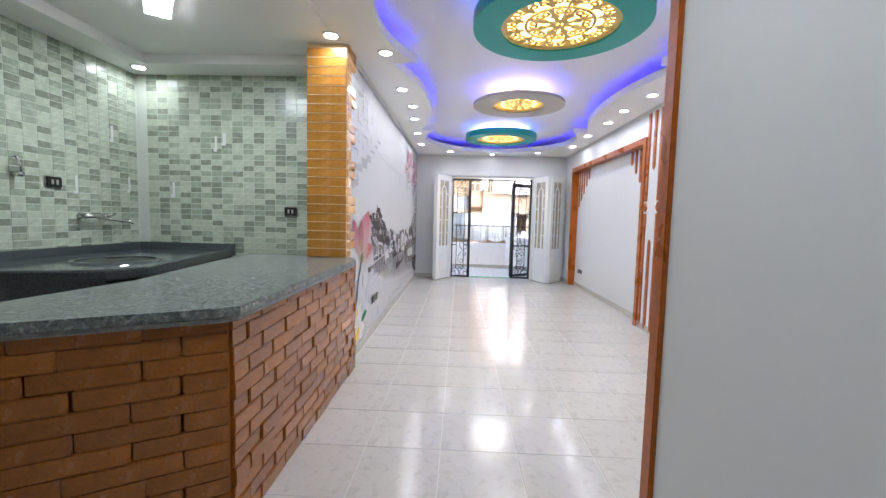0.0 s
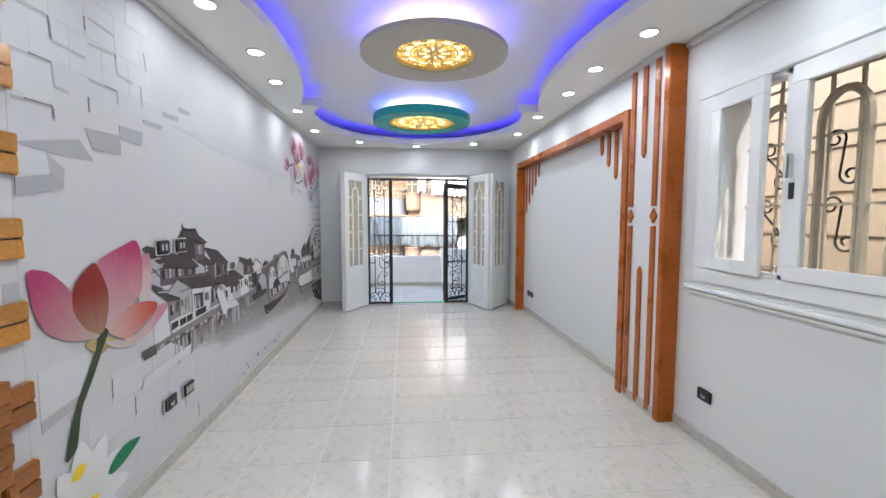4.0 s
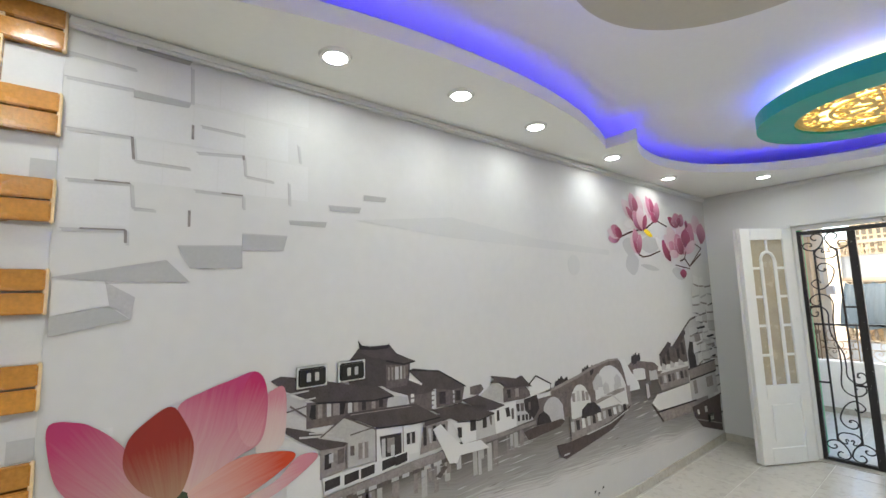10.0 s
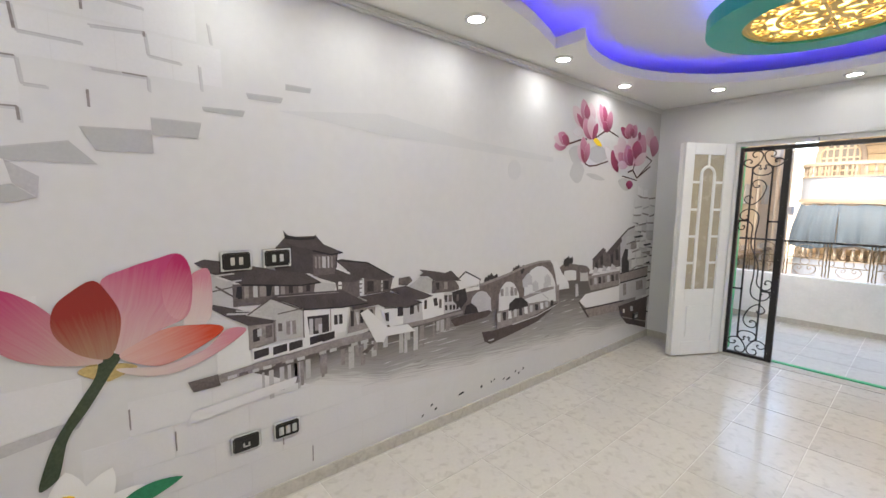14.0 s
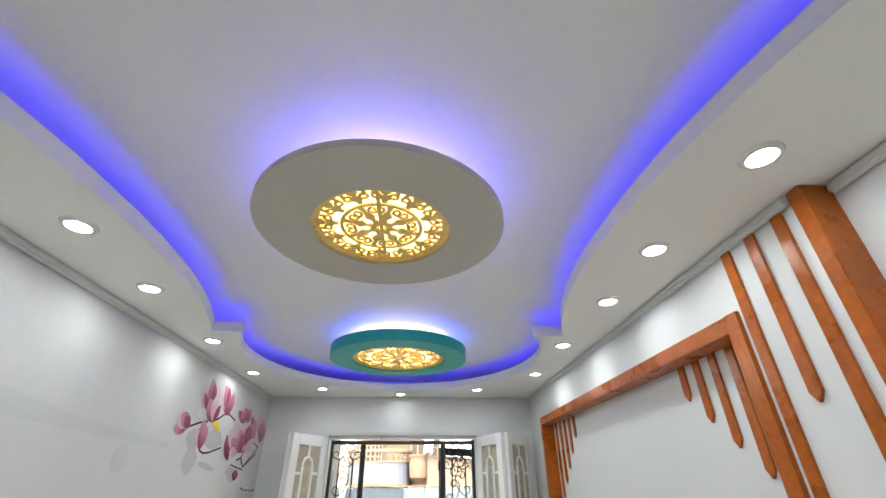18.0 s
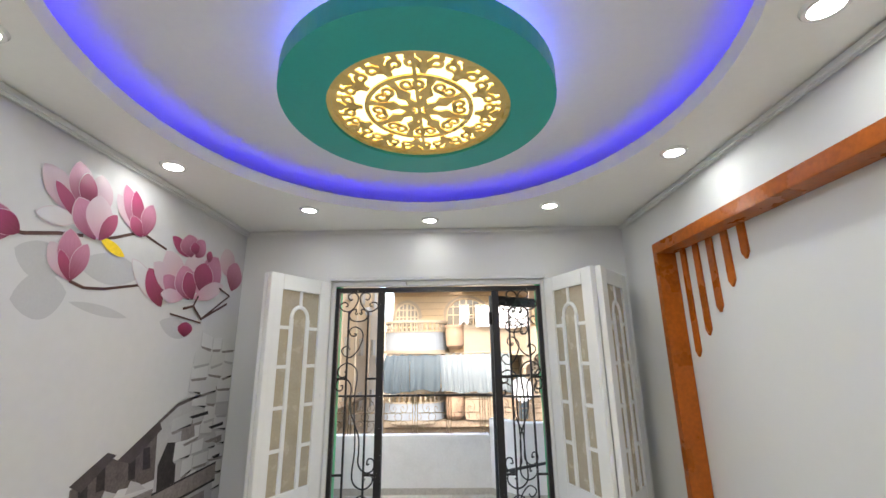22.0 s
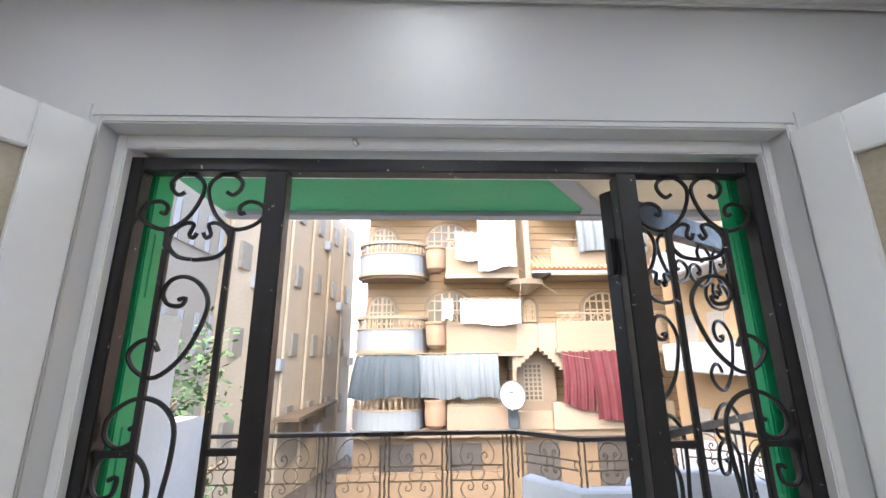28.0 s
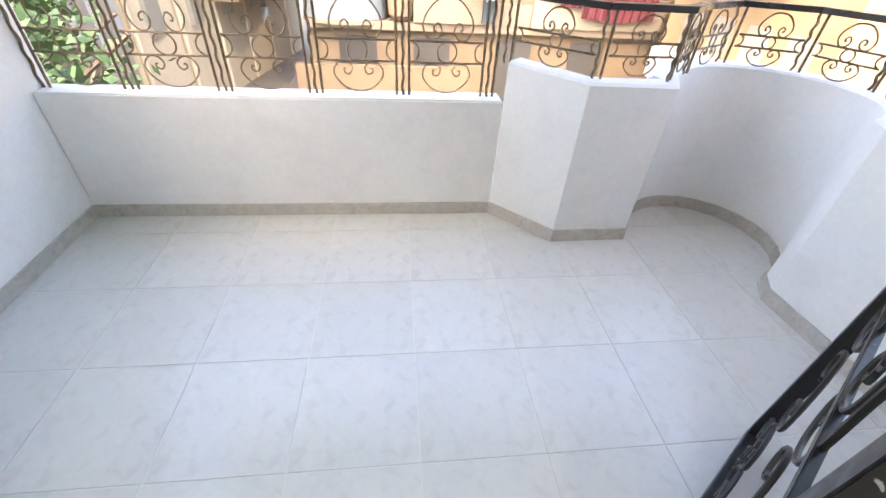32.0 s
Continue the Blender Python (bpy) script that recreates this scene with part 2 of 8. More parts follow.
def disc(x, y, z0, z1, r0, r1=None, seg=48, inner=0.0, bm=None):
    """An upright drum or ring, radius r0 below and r1 above."""
    bm = bm or bmesh.new()
    r1 = r0 if r1 is None else r1
    ring = lambda r, z: [bm.verts.new((x + r * math.cos(2 * math.pi * k / seg), y + r * math.sin(2 * math.pi * k / seg), z)) for k in range(seg)]
    a, b = ring(r0, z0), ring(r1, z1)
    def band(p, q):
        for k in range(seg):
            bm.faces.new((p[k], p[(k + 1) % seg], q[(k + 1) % seg], q[k]))
    band(a, b)
    if inner:
        c, d = ring(inner, z0), ring(inner, z1)
        band(c, a), band(d, c), band(b, d)
    else:
        bm.faces.new(a), bm.faces.new(b)
    bmesh.ops.recalc_face_normals(bm, faces=bm.faces)
    return bm


def structure(name, bm, material, label="", category=""):
    return tagged(link(name, bm, material), label, category, "", "structure")

# ---- plan ----
XL, XR, XN = -0.90, 2.36, 2.25        # mural wall, window wall, face of the built-out niche wall
YB, YD = 8.50, 8.60                   # back wall, iron grille in it
ZS, ZC = 2.60, 2.80                   # dropped ceiling, ceiling in the recess
KY, KX = 3.45, -2.97                  # kitchen's tiled walls
YP = 10.52                            # balcony parapet's inner face
CX, DX = 0.665, 0.69                  # middle line of the recess, and of the round lights

# ---- structure: living room ----
structure("floor", block(-4.2, 2.7, -3.2, 8.75, -0.2, -0.0018), M_GROUT, "pale grout bed under the glossy tiles", "floor")
structure("wall_west", block(XL - 0.29, XL, 3.10, 8.8, 0, 3.0), M_WALL, "white glossy wall that carries the mural", "wall")
structure("wall_niche_end", block(XN, 2.7, 8.00, YB, 0, 3.0), M_WALL, "white built-out wall beside a shallow niche", "wall")
structure("wall_niche_head", block(XN, XR, 4.337, 8.00, 2.30, 3.0), M_WALL, "white built-out wall over a shallow niche", "wall")
structure("wall_niche_side", block(XN, XR, 4.337, 4.845, 0, 2.30), M_WALL, "white built-out wall carrying the wooden strips", "wall")
bm = block(XR, 2.7, 0.9, 2.86, 0, 3.0)
block(XR, 2.7, 4.06, 8.00, 0, 3.0, bm=bm)
block(XR, 2.7, 2.86, 4.06, 0, 1.10, bm=bm)
block(XR, 2.7, 2.86, 4.06, 2.24, 3.0, bm=bm)
structure("wall_east", bm, M_WALL, "white glossy wall with a window opening", "wall")
bm = block(-1.3, -0.19, YB, 8.75, 0, 3.0)
block(1.61, 2.7, YB, 8.75, 0, 3.0, bm=bm)
block(-0.19, 1.61, YB, 8.75, 2.185, 3.0, bm=bm)
structure("wall_north", bm, M_WALL, "white glossy wall round the balcony door", "wall")
structure("wall_corridor", block(0.655, 0.78, -3.0, 0.938, 0, 3.0), M_WALL, "pale grey corridor wall", "wall")
structure("wall_south_east", block(0.78, 2.7, 0.84, 0.955, 0, 3.0), M_WALL, "white wall behind the camera", "wall")
structure("wall_south", block(-4.2, 0.78, -3.12, -3.0, 0, 3.0), M_WALL, "white wall closing the hall", "wall")
structure("wall_kitchen_back", block(KX - 0.2, XL - 0.29, KY + 0.012, KY + 0.14, 0, 3.0), M_MOSG, "tiled kitchen wall", "wall")
structure("wall_kitchen_side", block(KX - 0.2, KX - 0.012, -3.0, KY + 0.012, 0, 3.0), M_MOSG, "tiled kitchen wall", "wall")

# ceiling: recess, dropped border with a lip
structure("ceiling", block(-4.2, 2.7, -3.12, 8.75, ZC, 3.0), M_CEIL, "white ceiling above the lit recess", "ceiling")


STEP_A, STEP_B, MID_Y = 3.35, 6.05, 4.70      # steps in the recess's edge, and its middle
EL_A, EL_B, EL_W, EL_L = 2.64, 6.76, 1.235, 1.305  # centres and half axes of its round ends


def edge_x(y):
    """Half width of the recess at y."""
    if y <= STEP_A:
        return EL_W * math.sqrt(max(1 - ((y - EL_A) / EL_L) ** 2, 0))
    if y >= STEP_B:
        return EL_W * math.sqrt(max(1 - ((y - EL_B) / EL_L) ** 2, 0))
    return 1.015 + 0.245 * (abs(y - MID_Y) / 1.35) ** 2.2


def outline(off=0.0):
    half = []
    for k in range(15):
        a = math.pi / 2 * (1 - k / 14)
        half.append((EL_W * math.cos(a), EL_A - EL_L * math.sin(a)))
    for k in range(1, 7):
        y = EL_A + (STEP_A - EL_A) * k / 6
        half.append((edge_x(y), y))
    for k in range(25):
        y = STEP_A + 0.001 + (STEP_B - STEP_A - 0.002) * k / 24
        half.append((edge_x(y), y))
    for k in range(7):
        y = STEP_B + 0.001 + (EL_B - STEP_B - 0.001) * k / 6
        half.append((edge_x(y), y))
    for k in range(1, 15):
        a = math.pi / 2 * k / 14
        half.append((EL_W * math.cos(a), EL_B + EL_L * math.sin(a)))
    left = [(-x, y) for x, y in half if x > 1e-4]
    pts = [(CX + x, y) for x, y in half] + [(CX + x, y) for x, y in reversed(left)]
    if off:
        out = []
        for i, (x, y) in enumerate(pts):
            (x0, y0), (x1, y1) = pts[i - 1], pts[(i + 1) % len(pts)]
            d = Vector((x1 - x0, y1 - y0)).normalized()
            out.append((x + d.y * off, y - d.x * off))
        pts = out
    return pts


def border():
    """The dropped border: a rectangle with the recess cut out, and an upstand along the cut."""
    bm = bmesh.new()
    pts = outline()
    inner = [bm.verts.new((x, y, ZS)) for x, y in pts]
    top = [bm.verts.new((x, y, ZS + 0.075)) for x, y in pts]
    back = [bm.verts.new((x, y, ZS + 0.075)) for x, y in outline(0.025)]
    low = [bm.verts.new((x, y, ZS + 0.02)) for x, y in outline(0.025)]
    n = len(pts)
    outer = []
    x0, x1, y0, y1 = -0.93, 2.62, 0.9, 8.74
    for x, y in pts:
        dx, dy = x - CX, y - MID_Y
        if abs(dy) < 2.3 or abs(dx) > 1.1:
            q = (x1 if dx > 0 else x0, y)
        else:
            q = (x + (0.62 * dx), y1 if dy > 0 else y0)
        outer.append(q)
    ov = [bm.verts.new((x, y, ZS)) for x, y in outer]
    ot = [bm.verts.new((x, y, ZS + 0.02)) for x, y in outer]
    for i in range(n):
        j = (i + 1) % n
        for a, b in ((ov, inner), (inner, top), (top, back), (back, low), (low, ot)):
            bm.faces.new((a[i], a[j], b[j], b[i]))
    corner = ((x0, y0), (x1, y0), (x1, y1), (x0, y1))
    for cx, cy in corner:
        near = sorted(range(n), key=lambda i: (outer[i][0] - cx) ** 2 + (outer[i][1] - cy) ** 2)
        on_x = next(i for i in near if abs(outer[i][0] - cx) < 1e-6)
        on_y = next(i for i in near if abs(outer[i][1] - cy) < 1e-6)
        c = bm.verts.new((cx, cy, ZS))
        bm.faces.new((ov[on_x], ov[on_y], c))
    bmesh.ops.recalc_face_normals(bm, faces=bm.faces)
    return bm


structure("ceiling_border", border(), M_CEIL, "white dropped ceiling border with a wavy lit edge", "ceiling")
pts = outline(0.055)
structure("cove_light_strip", tube([(x, y, ZS + 0.032) for x, y in pts], 0.008, 5, closed=True), M_BLUE, "blue light strip hidden in the cove", "light strip")
structure("ceiling_hall", block(-4.2, 2.7, -3.0, 0.9, ZS, ZS + 0.05), M_CEIL, "white dropped ceiling", "ceiling")
structure("ceiling_kitchen", block(-4.2, -0.93, 0.9, KY + 0.1, ZS, ZS + 0.05), M_CEIL, "white flat kitchen ceiling", "ceiling")
ZB = 2.52                          # dropped band along the kitchen walls
bm = prism([(KX - 0.01, -2.95), (KX + 0.30, -2.95), (KX + 0.30, KY - 0.27), (-1.195, KY - 0.27), (-1.195, KY + 0.01), (KX - 0.01, KY + 0.01)], ZB, ZS - 0.001)
structure("ceiling_panel", block(-1.38, -0.935, 0.95, 2.65, ZS - 0.022, ZS - 0.001), M_CEIL, "thin white ceiling panel over the bar", "ceiling")
structure("ceiling_band", bm, M_CEIL, "white dropped band along the kitchen walls", "ceiling")

# floor tiles
PITCH_X, PITCH_Y = 0.4165, 0.4265


def tile_mesh(name, w, d, material, t=0.012):
    bm = block(-w / 2, w / 2, -d / 2, d / 2, -t, 0, 0.0015)
    me = bpy.data.meshes.new(name)
    bm.to_mesh(me)
    bm.free()
    me.materials.append(material)
    return me


def lay_tiles(owner, x0, y0, px, py, xa, xb, ya, yb, z):
    made = {}
    i0, i1 = math.floor((xa - x0) / px), math.ceil((xb - x0) / px)
    j0, j1 = math.floor((ya - y0) / py), math.ceil((yb - y0) / py)
    for i in range(i0, i1):
        for j in range(j0, j1):
            ax, bx = max(x0 + i * px + 0.002, xa), min(x0 + (i + 1) * px - 0.002, xb)
            ay, by = max(y0 + j * py + 0.002, ya), min(y0 + (j + 1) * py - 0.002, yb)
            if bx - ax < 0.01 or by - ay < 0.01:
                continue
            key = (round(bx - ax, 3), round(by - ay, 3))
            if key not in made:
                made[key] = tile_mesh("tile", *key, M_TILE2 if owner.name == "balcony_floor" else M_TILE)
            t = new("tile", made[key])
            t.parent = owner
            t.location = ((ax + bx) / 2, (ay + by) / 2, z)


floor = bpy.data.objects["floor"]
TILES = [(floor, -0.04, 1.87, PITCH_X, PITCH_Y, -0.86, 0.654, -0.6, 0.96, 0.0), (floor, -0.04, 1.87, PITCH_X, PITCH_Y, -0.90, 2.36, 0.96, 8.56, 0.0)]

# skirting
for nm, b in (("baseboard_west", (XL, XL + 0.012, 3.3, YB, 0, 0.075)), ("baseboard_niche", (XR - 0.012, XR, 4.845, 7.945, 0, 0.075)),
              ("baseboard_niche_front", (XN - 0.012, XN, 8.00, YB, 0, 0.075)), ("baseboard_strips", (XN - 0.012, XN, 4.34, 4.768, 0, 0.075)),
              ("baseboard_east", (XR - 0.012, XR, 0.96, 4.274, 0, 0.075)), ("baseboard_north_west", (XL + 0.012, -0.19, YB - 0.012, YB, 0, 0.075)),
              ("baseboard_north_east", (1.62, XN - 0.012, YB - 0.012, YB, 0, 0.075))):
    structure(nm, block(*b, 0.002), M_SKIRT, "grey-beige tile skirting", "skirting")
# small cornice bead
for nm, b in (("trim_west", (XL, XL + 0.03, 3.2, YB, ZS - 0.045, ZS)), ("trim_niche", (XN - 0.03, XN, 4.337, YB, ZS - 0.045, ZS)),
              ("trim_east", (XR - 0.03, XR, 0.96, 4.274, ZS - 0.045, ZS)), ("trim_north", (XL + 0.03, XN - 0.03, YB - 0.026, YB, ZS - 0.045, ZS))):
    structure(nm, block(*b, 0.012), M_WALL, "white plaster bead under the ceiling", "trim")

# wood casing at the corridor's end
structure("trim_corridor", block(0.641, 0.79, 0.939, 1.0, 0, ZS, 0.004), M_WOOD, "orange varnished wooden casing", "trim")

# niche woodwork
nw = thing("niche_woodwork", (XN, 6.4, 0), "orange varnished wooden frame and strips round a shallow white niche", "wall panelling")


def npart(name, bm, mtl=M_WOOD, label=""):
    ob = part(name, bm, mtl, nw, label)
    ob.matrix_parent_inverse = nw.matrix_world.inverted()
    return ob


npart("post", block(XN - 0.015, XR, 4.275, 4.335, 0, ZS, 0.003))
npart("head", block(XN - 0.02, XR - 0.002, 4.847, 8.00, 2.225, 2.30, 0.003))
npart("far_jamb", block(XN - 0.02, XR - 0.002, 7.945, 8.00, 0, 2.225, 0.003))
npart("near_jamb", prism([(4.77, 0.0), (4.846, 0.0), (4.846, 2.30), (4.77, 2.30)], XN - 0.022, XN - 0.001, "x"))


def strip(y, w, z0, z1, x, tip_low=False, tip_high=False):
    h = w / 2
    p = [(y - h, z0 + (h if tip_low else 0))] + ([(y, z0 - h * 0.4)] if tip_low else []) + [(y + h, z0 + (h if tip_low else 0)), (y + h, z1 - (h if tip_high else 0))]
    p += ([(y, z1 + h * 0.4)] if tip_high else []) + [(y - h, z1 - (h if tip_high else 0))]
    return prism(p, x - 0.014, x - 0.0005, "x")


for y in (4.415, 4.715):
    npart("strip", strip(y, 0.05, 1.53, ZS - 0.045, XN))
    npart("strip", strip(y, 0.05, 0.03, 1.385, XN))
    npart("diamond", prism([(y - 0.04, 1.458), (y, 1.405), (y + 0.04, 1.458), (y, 1.511)], XN - 0.016, XN - 0.0005, "x"))
npart("strip", strip(4.565, 0.05, 1.90, ZS - 0.045, XN, tip_low=True))
npart("strip", strip(4.565, 0.05, 0.03, 1.07, XN, tip_high=True))
for k in range(5):
    npart("drop_strip", strip(7.85 - 0.1395 * k, 0.05, 1.55 + 0.1235 * k, 2.225, XR, tip_low=True))
for k in range(4):
    npart("drop_strip", strip(5.035 + 0.136 * k, 0.05, 1.677 + 0.125 * k, 2.225, XR, tip_low=True))

# ---- ceiling lights ----


def ceiling_disc(y, r, rg, paint, label, thick=0.09):
    t = thing("ceiling_disc_light", (DX, y, 2.70), label, "ceiling light", "round ceiling lights")
    part("ring", disc(0, 0, -0.09, -0.09 + thick, r, seg=72, inner=rg), paint, t)
    part("diffuser", disc(0, 0, -0.045, -0.03, rg - 0.002, seg=48), M_DIFF, t, "glowing frosted panel")
    part("grille_rim", disc(0, 0, -0.075, -0.055, rg - 0.001, seg=48, inner=rg - 0.022), M_GOLD, t, "pierced gold rim")
    lamp("panel_lamp", "AREA", 3.85 * rg, pose(DX, y, 2.60), (0.94, 1.0, 0.97), 1.6 * rg, 180)
    part("hanger", disc(0, 0, 0.0, ZC - 2.70, 0.08, seg=16), M_CEIL, t)
    part("led_ring", tube([((r - 0.07) * math.cos(a * math.pi / 24), (r - 0.07) * math.sin(a * math.pi / 24), thick - 0.078) for a in range(48)], 0.008, 5, closed=True), M_BLUE2, t, "blue light strip")
    return t


M_GOLD = mat("gold_filigree", (0.93, 0.68, 0.24), 0.3, metal=0.0, vary=0.1)
M_DIFF = glow("warm_panel", (1.0, 0.76, 0.34), 0.30)
discs = [ceiling_disc(2.69, 0.60, 0.405, M_TEAL, "round teal ceiling disc with a glowing gold filigree panel"),
         ceiling_disc(4.70, 0.532, 0.30, M_DISC, "round greige ceiling disc with a glowing gold filigree panel", 0.03),
         ceiling_disc(6.82, 0.595, 0.405, M_TEAL, "round teal ceiling disc with a glowing gold filigree panel")]

sp = thing("downlight", (0, 0, ZS), "small round white recessed downlight, lit", "downlight", "downlights in the ceiling border")
part("bezel", disc(0, 0, -0.012, 0.0, 0.062, 0.068, seg=28, inner=0.048), M_DOOR, sp)
part("lens", disc(0, 0, -0.009, -0.002, 0.047, seg=24), M_SPOT, sp, "glowing diffuser")
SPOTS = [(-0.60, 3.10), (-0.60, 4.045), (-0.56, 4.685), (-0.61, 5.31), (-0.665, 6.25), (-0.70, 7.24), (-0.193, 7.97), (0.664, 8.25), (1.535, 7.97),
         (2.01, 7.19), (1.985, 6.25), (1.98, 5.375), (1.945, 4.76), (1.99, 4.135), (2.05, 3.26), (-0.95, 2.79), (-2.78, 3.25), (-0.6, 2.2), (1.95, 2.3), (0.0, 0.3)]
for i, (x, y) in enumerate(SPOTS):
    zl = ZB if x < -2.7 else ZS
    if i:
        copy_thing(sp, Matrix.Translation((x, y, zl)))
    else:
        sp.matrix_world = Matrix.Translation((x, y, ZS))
    # lamp 19, in the hall, is unseen and strong: added to brighten the corridor
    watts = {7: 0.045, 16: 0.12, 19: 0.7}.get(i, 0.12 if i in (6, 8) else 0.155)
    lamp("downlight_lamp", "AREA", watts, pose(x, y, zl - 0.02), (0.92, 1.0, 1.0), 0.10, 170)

# ---- brickwork ----
COURSE, TOOTH = 0.0703, 0.0731


def brick_mesh(l, h, d, material, chip=0.004):
    bm = block(-l / 2, l / 2, -d, 0, -h / 2, h / 2, chip)
    me = bpy.data.meshes.new("brick")
    bm.to_mesh(me)
    bm.free()
    me.materials.append(material)
    return me


BRICKS, TILT = {}, random.Random(21)


def brick(owner, l, d, at, turn, h=COURSE - 0.006, material=M_BRICK):
    key = (round(l, 2), round(d, 3), round(h, 3), material.name)
    if key not in BRICKS:
        BRICKS[key] = brick_mesh(key[0], key[2], key[1], material)
    b = new("brick", BRICKS[key])
    b.parent = owner
    b.matrix_local = Matrix.Translation(at) @ Matrix.Rotation(turn + TILT.uniform(-0.012, 0.012), 4, "Z") @ Matrix.Rotation(TILT.uniform(-0.035, 0.035), 4, "X")


BAR_X, BAR_Y = -0.832, 1.19              # long face of the bar wall and its corner
SPLAY = Vector((-0.848, -0.530, 0))      # the end turns off along this way
OUTW = Vector((0.530, -0.848, 0))
e0, e1 = Vector((BAR_X, BAR_Y, 0)), Vector((BAR_X, BAR_Y, 0)) + SPLAY * 1.12
bar = structure("bar_wall", prism([(e0.x, e0.y), (BAR_X, 3.06), (-1.0, 3.06), (-1.0, 1.30), (e1.x - 0.06, e1.y + 0.10), (e1.x, e1.y)], 0, 0.90), M_MORTAR,
                "low bar wall faced with orange-stained brick", "bar wall")
rnd = random.Random(4)
for c in range(13):
    z = 0.035 + c * 0.0695
    # long side, outward +x
    y = BAR_Y
    while y < 3.055:
        l = rnd.choice((0.22, 0.24, 0.26))
        if y == BAR_Y and c % 2:
            l = 0.12
        l = min(l, 3.06 - y)
        if l > 0.03:
            brick(bar, l - 0.009, 0.03, (BAR_X + 0.016 + rnd.uniform(-0.006, 0.006), y + l / 2, z), -math.pi / 2, 0.0685)
        y += l
    # splayed end, facing the hall
    u = 0.0
    while u < 1.10:
        l = rnd.choice((0.26, 0.30, 0.33))
        if u == 0.0 and c % 2:
            l = 0.15
        l = min(l, 1.11 - u)
        if l > 0.04:
            p = e0 + Vector((0, 0, z)) + SPLAY * (u + l / 2) + OUTW * (0.012 + rnd.uniform(-0.005, 0.004))
            brick(bar, l - 0.005, 0.03, p, math.atan2(SPLAY.y, SPLAY.x) + math.pi, 0.0685)
        u += l
YC = 2.945
col = structure("column", prism([(-1.185, YC + 0.0015), (-0.868, YC + 0.0015), (-0.868, 3.06), (-1.185, 3.06)], 0.94, ZS - 0.003), M_PALEMORTAR,
                "brick column with pale mortar standing on the bar", "column")
for c in range(24):
    z = 0.94 + 0.035 + c * COURSE
    if z > ZS - 0.03:
        break
    brick(col, 0.312, 0.03, (-1.0225, YC, z), 0.0, COURSE - 0.006, M_COLBRICK)
    part("mortar_joint", block(-1.181, -0.8645, YC - 0.0325, YC - 0.004, z + COURSE / 2 - 0.0038, z + COURSE / 2 + 0.0038, 0.003), M_PALEMORTAR, col)
# toothed bricks bonding into the painted wall
c = 0
while True:
    z = 2.6135 - 0.046 - TOOTH * c
    if z < 0.03:
        break
    long = (c // 2) % 2 == 0
    if z > 0.95:
        part("mortar_joint", block(-0.872, -0.8638, YC + 0.004, 3.06, z - TOOTH / 2 - 0.0035, z - TOOTH / 2 + 0.0035, 0.003), M_PALEMORTAR, col)
        end = 3.202 if long else 3.062
        brick(col, end - YC - 0.004, 0.03, (-0.866, (YC + 0.004 + end) / 2, z), -math.pi / 2, TOOTH - 0.006, M_COLBRICK)
    elif long:
        brick(col, 0.142, 0.03, (-0.866, 3.062 + 0.07, z), -math.pi / 2, TOOTH - 0.006)
    if long and c % 2 == 0:
        part("filler_edge", block(-0.897, -0.872, 3.196, 3.207, z - 1.5 * TOOTH, z + TOOTH / 2, 0.003), M_PALEMORTAR, col, "pale filler along the toothed edge")
    c += 1

# ---- bar top, kitchen ----
bt = thing("bar_top", (-1.3, 2.0, 0.90), "grey speckled granite bar top laid on the brick wall", "bar top")
pb = prism([(-0.752, 1.135), (-0.752, 2.80), (-0.80, 2.94), (-0.862, 2.965), (-0.862, 3.05), (-1.72, 3.06), (-1.66, 2.5), (-1.53, 1.60), (-1.60, 1.05), (-1.83, 0.50), (-0.80, 1.085)], 0.902, 0.94)
bmesh.ops.bevel(pb, geom=[e for e in pb.edges if abs(e.verts[0].co.z - e.verts[1].co.z) < 1e-5], offset=0.006, segments=2, affect="EDGES")
ob = part("slab", pb, M_GRANITE, bt)
ob.matrix_parent_inverse = bt.matrix_world.inverted()
pe = prism([(-0.768, 1.145), (-0.768, 2.80), (-0.83, 2.93), (-1.0, 2.93), (-1.0, 1.30), (-1.80, 0.80), (-1.82, 0.535), (-0.81, 1.105)], 0.882, 0.901)
bmesh.ops.bevel(pe, geom=[e for e in pe.edges if abs(e.verts[0].co.z - e.verts[1].co.z) < 1e-5], offset=0.003, segments=1, affect="EDGES")
ob = part("edge_strip", pe, M_ROUGHGRAN, bt, "rough grey granite edge strip")
ob.matrix_parent_inverse = bt.matrix_world.inverted()
ob = part("leg", block(-1.68, -1.56, 2.85, 3.0, 0, 0.902, 0.004), M_MORTAR, bt)
ob.matrix_parent_inverse = bt.matrix_world.inverted()

wk = bpy.data.objects["wall_kitchen_back"]
ws = bpy.data.objects["wall_kitchen_side"]
TW, TH = 0.1005, 0.0508
MOS = []
for mm in (M_MOSA, M_MOSB, M_MOSC):
    b = block(-TW / 2 + 0.0028, TW / 2 - 0.0028, -0.006, 0.0, -TH / 2 + 0.0026, TH / 2 - 0.0026, 0.0012)
    me = bpy.data.meshes.new("mosaic_tile")
    b.to_mesh(me)
    b.free()
    me.materials.append(mm)
    MOS.append(me)
rt = random.Random(11)
LAST = [0]


def pick():
    """Tints alternate: no two dark pieces in a row."""
    w = ((0.38, 0.30, 0.32), (0.60, 0.18, 0.22), (0.66, 0.28, 0.06))[LAST[0]]
    LAST[0] = rt.choices((0, 1, 2), w)[0]
    return LAST[0]


side, rest = bmesh.new(), bmesh.new()


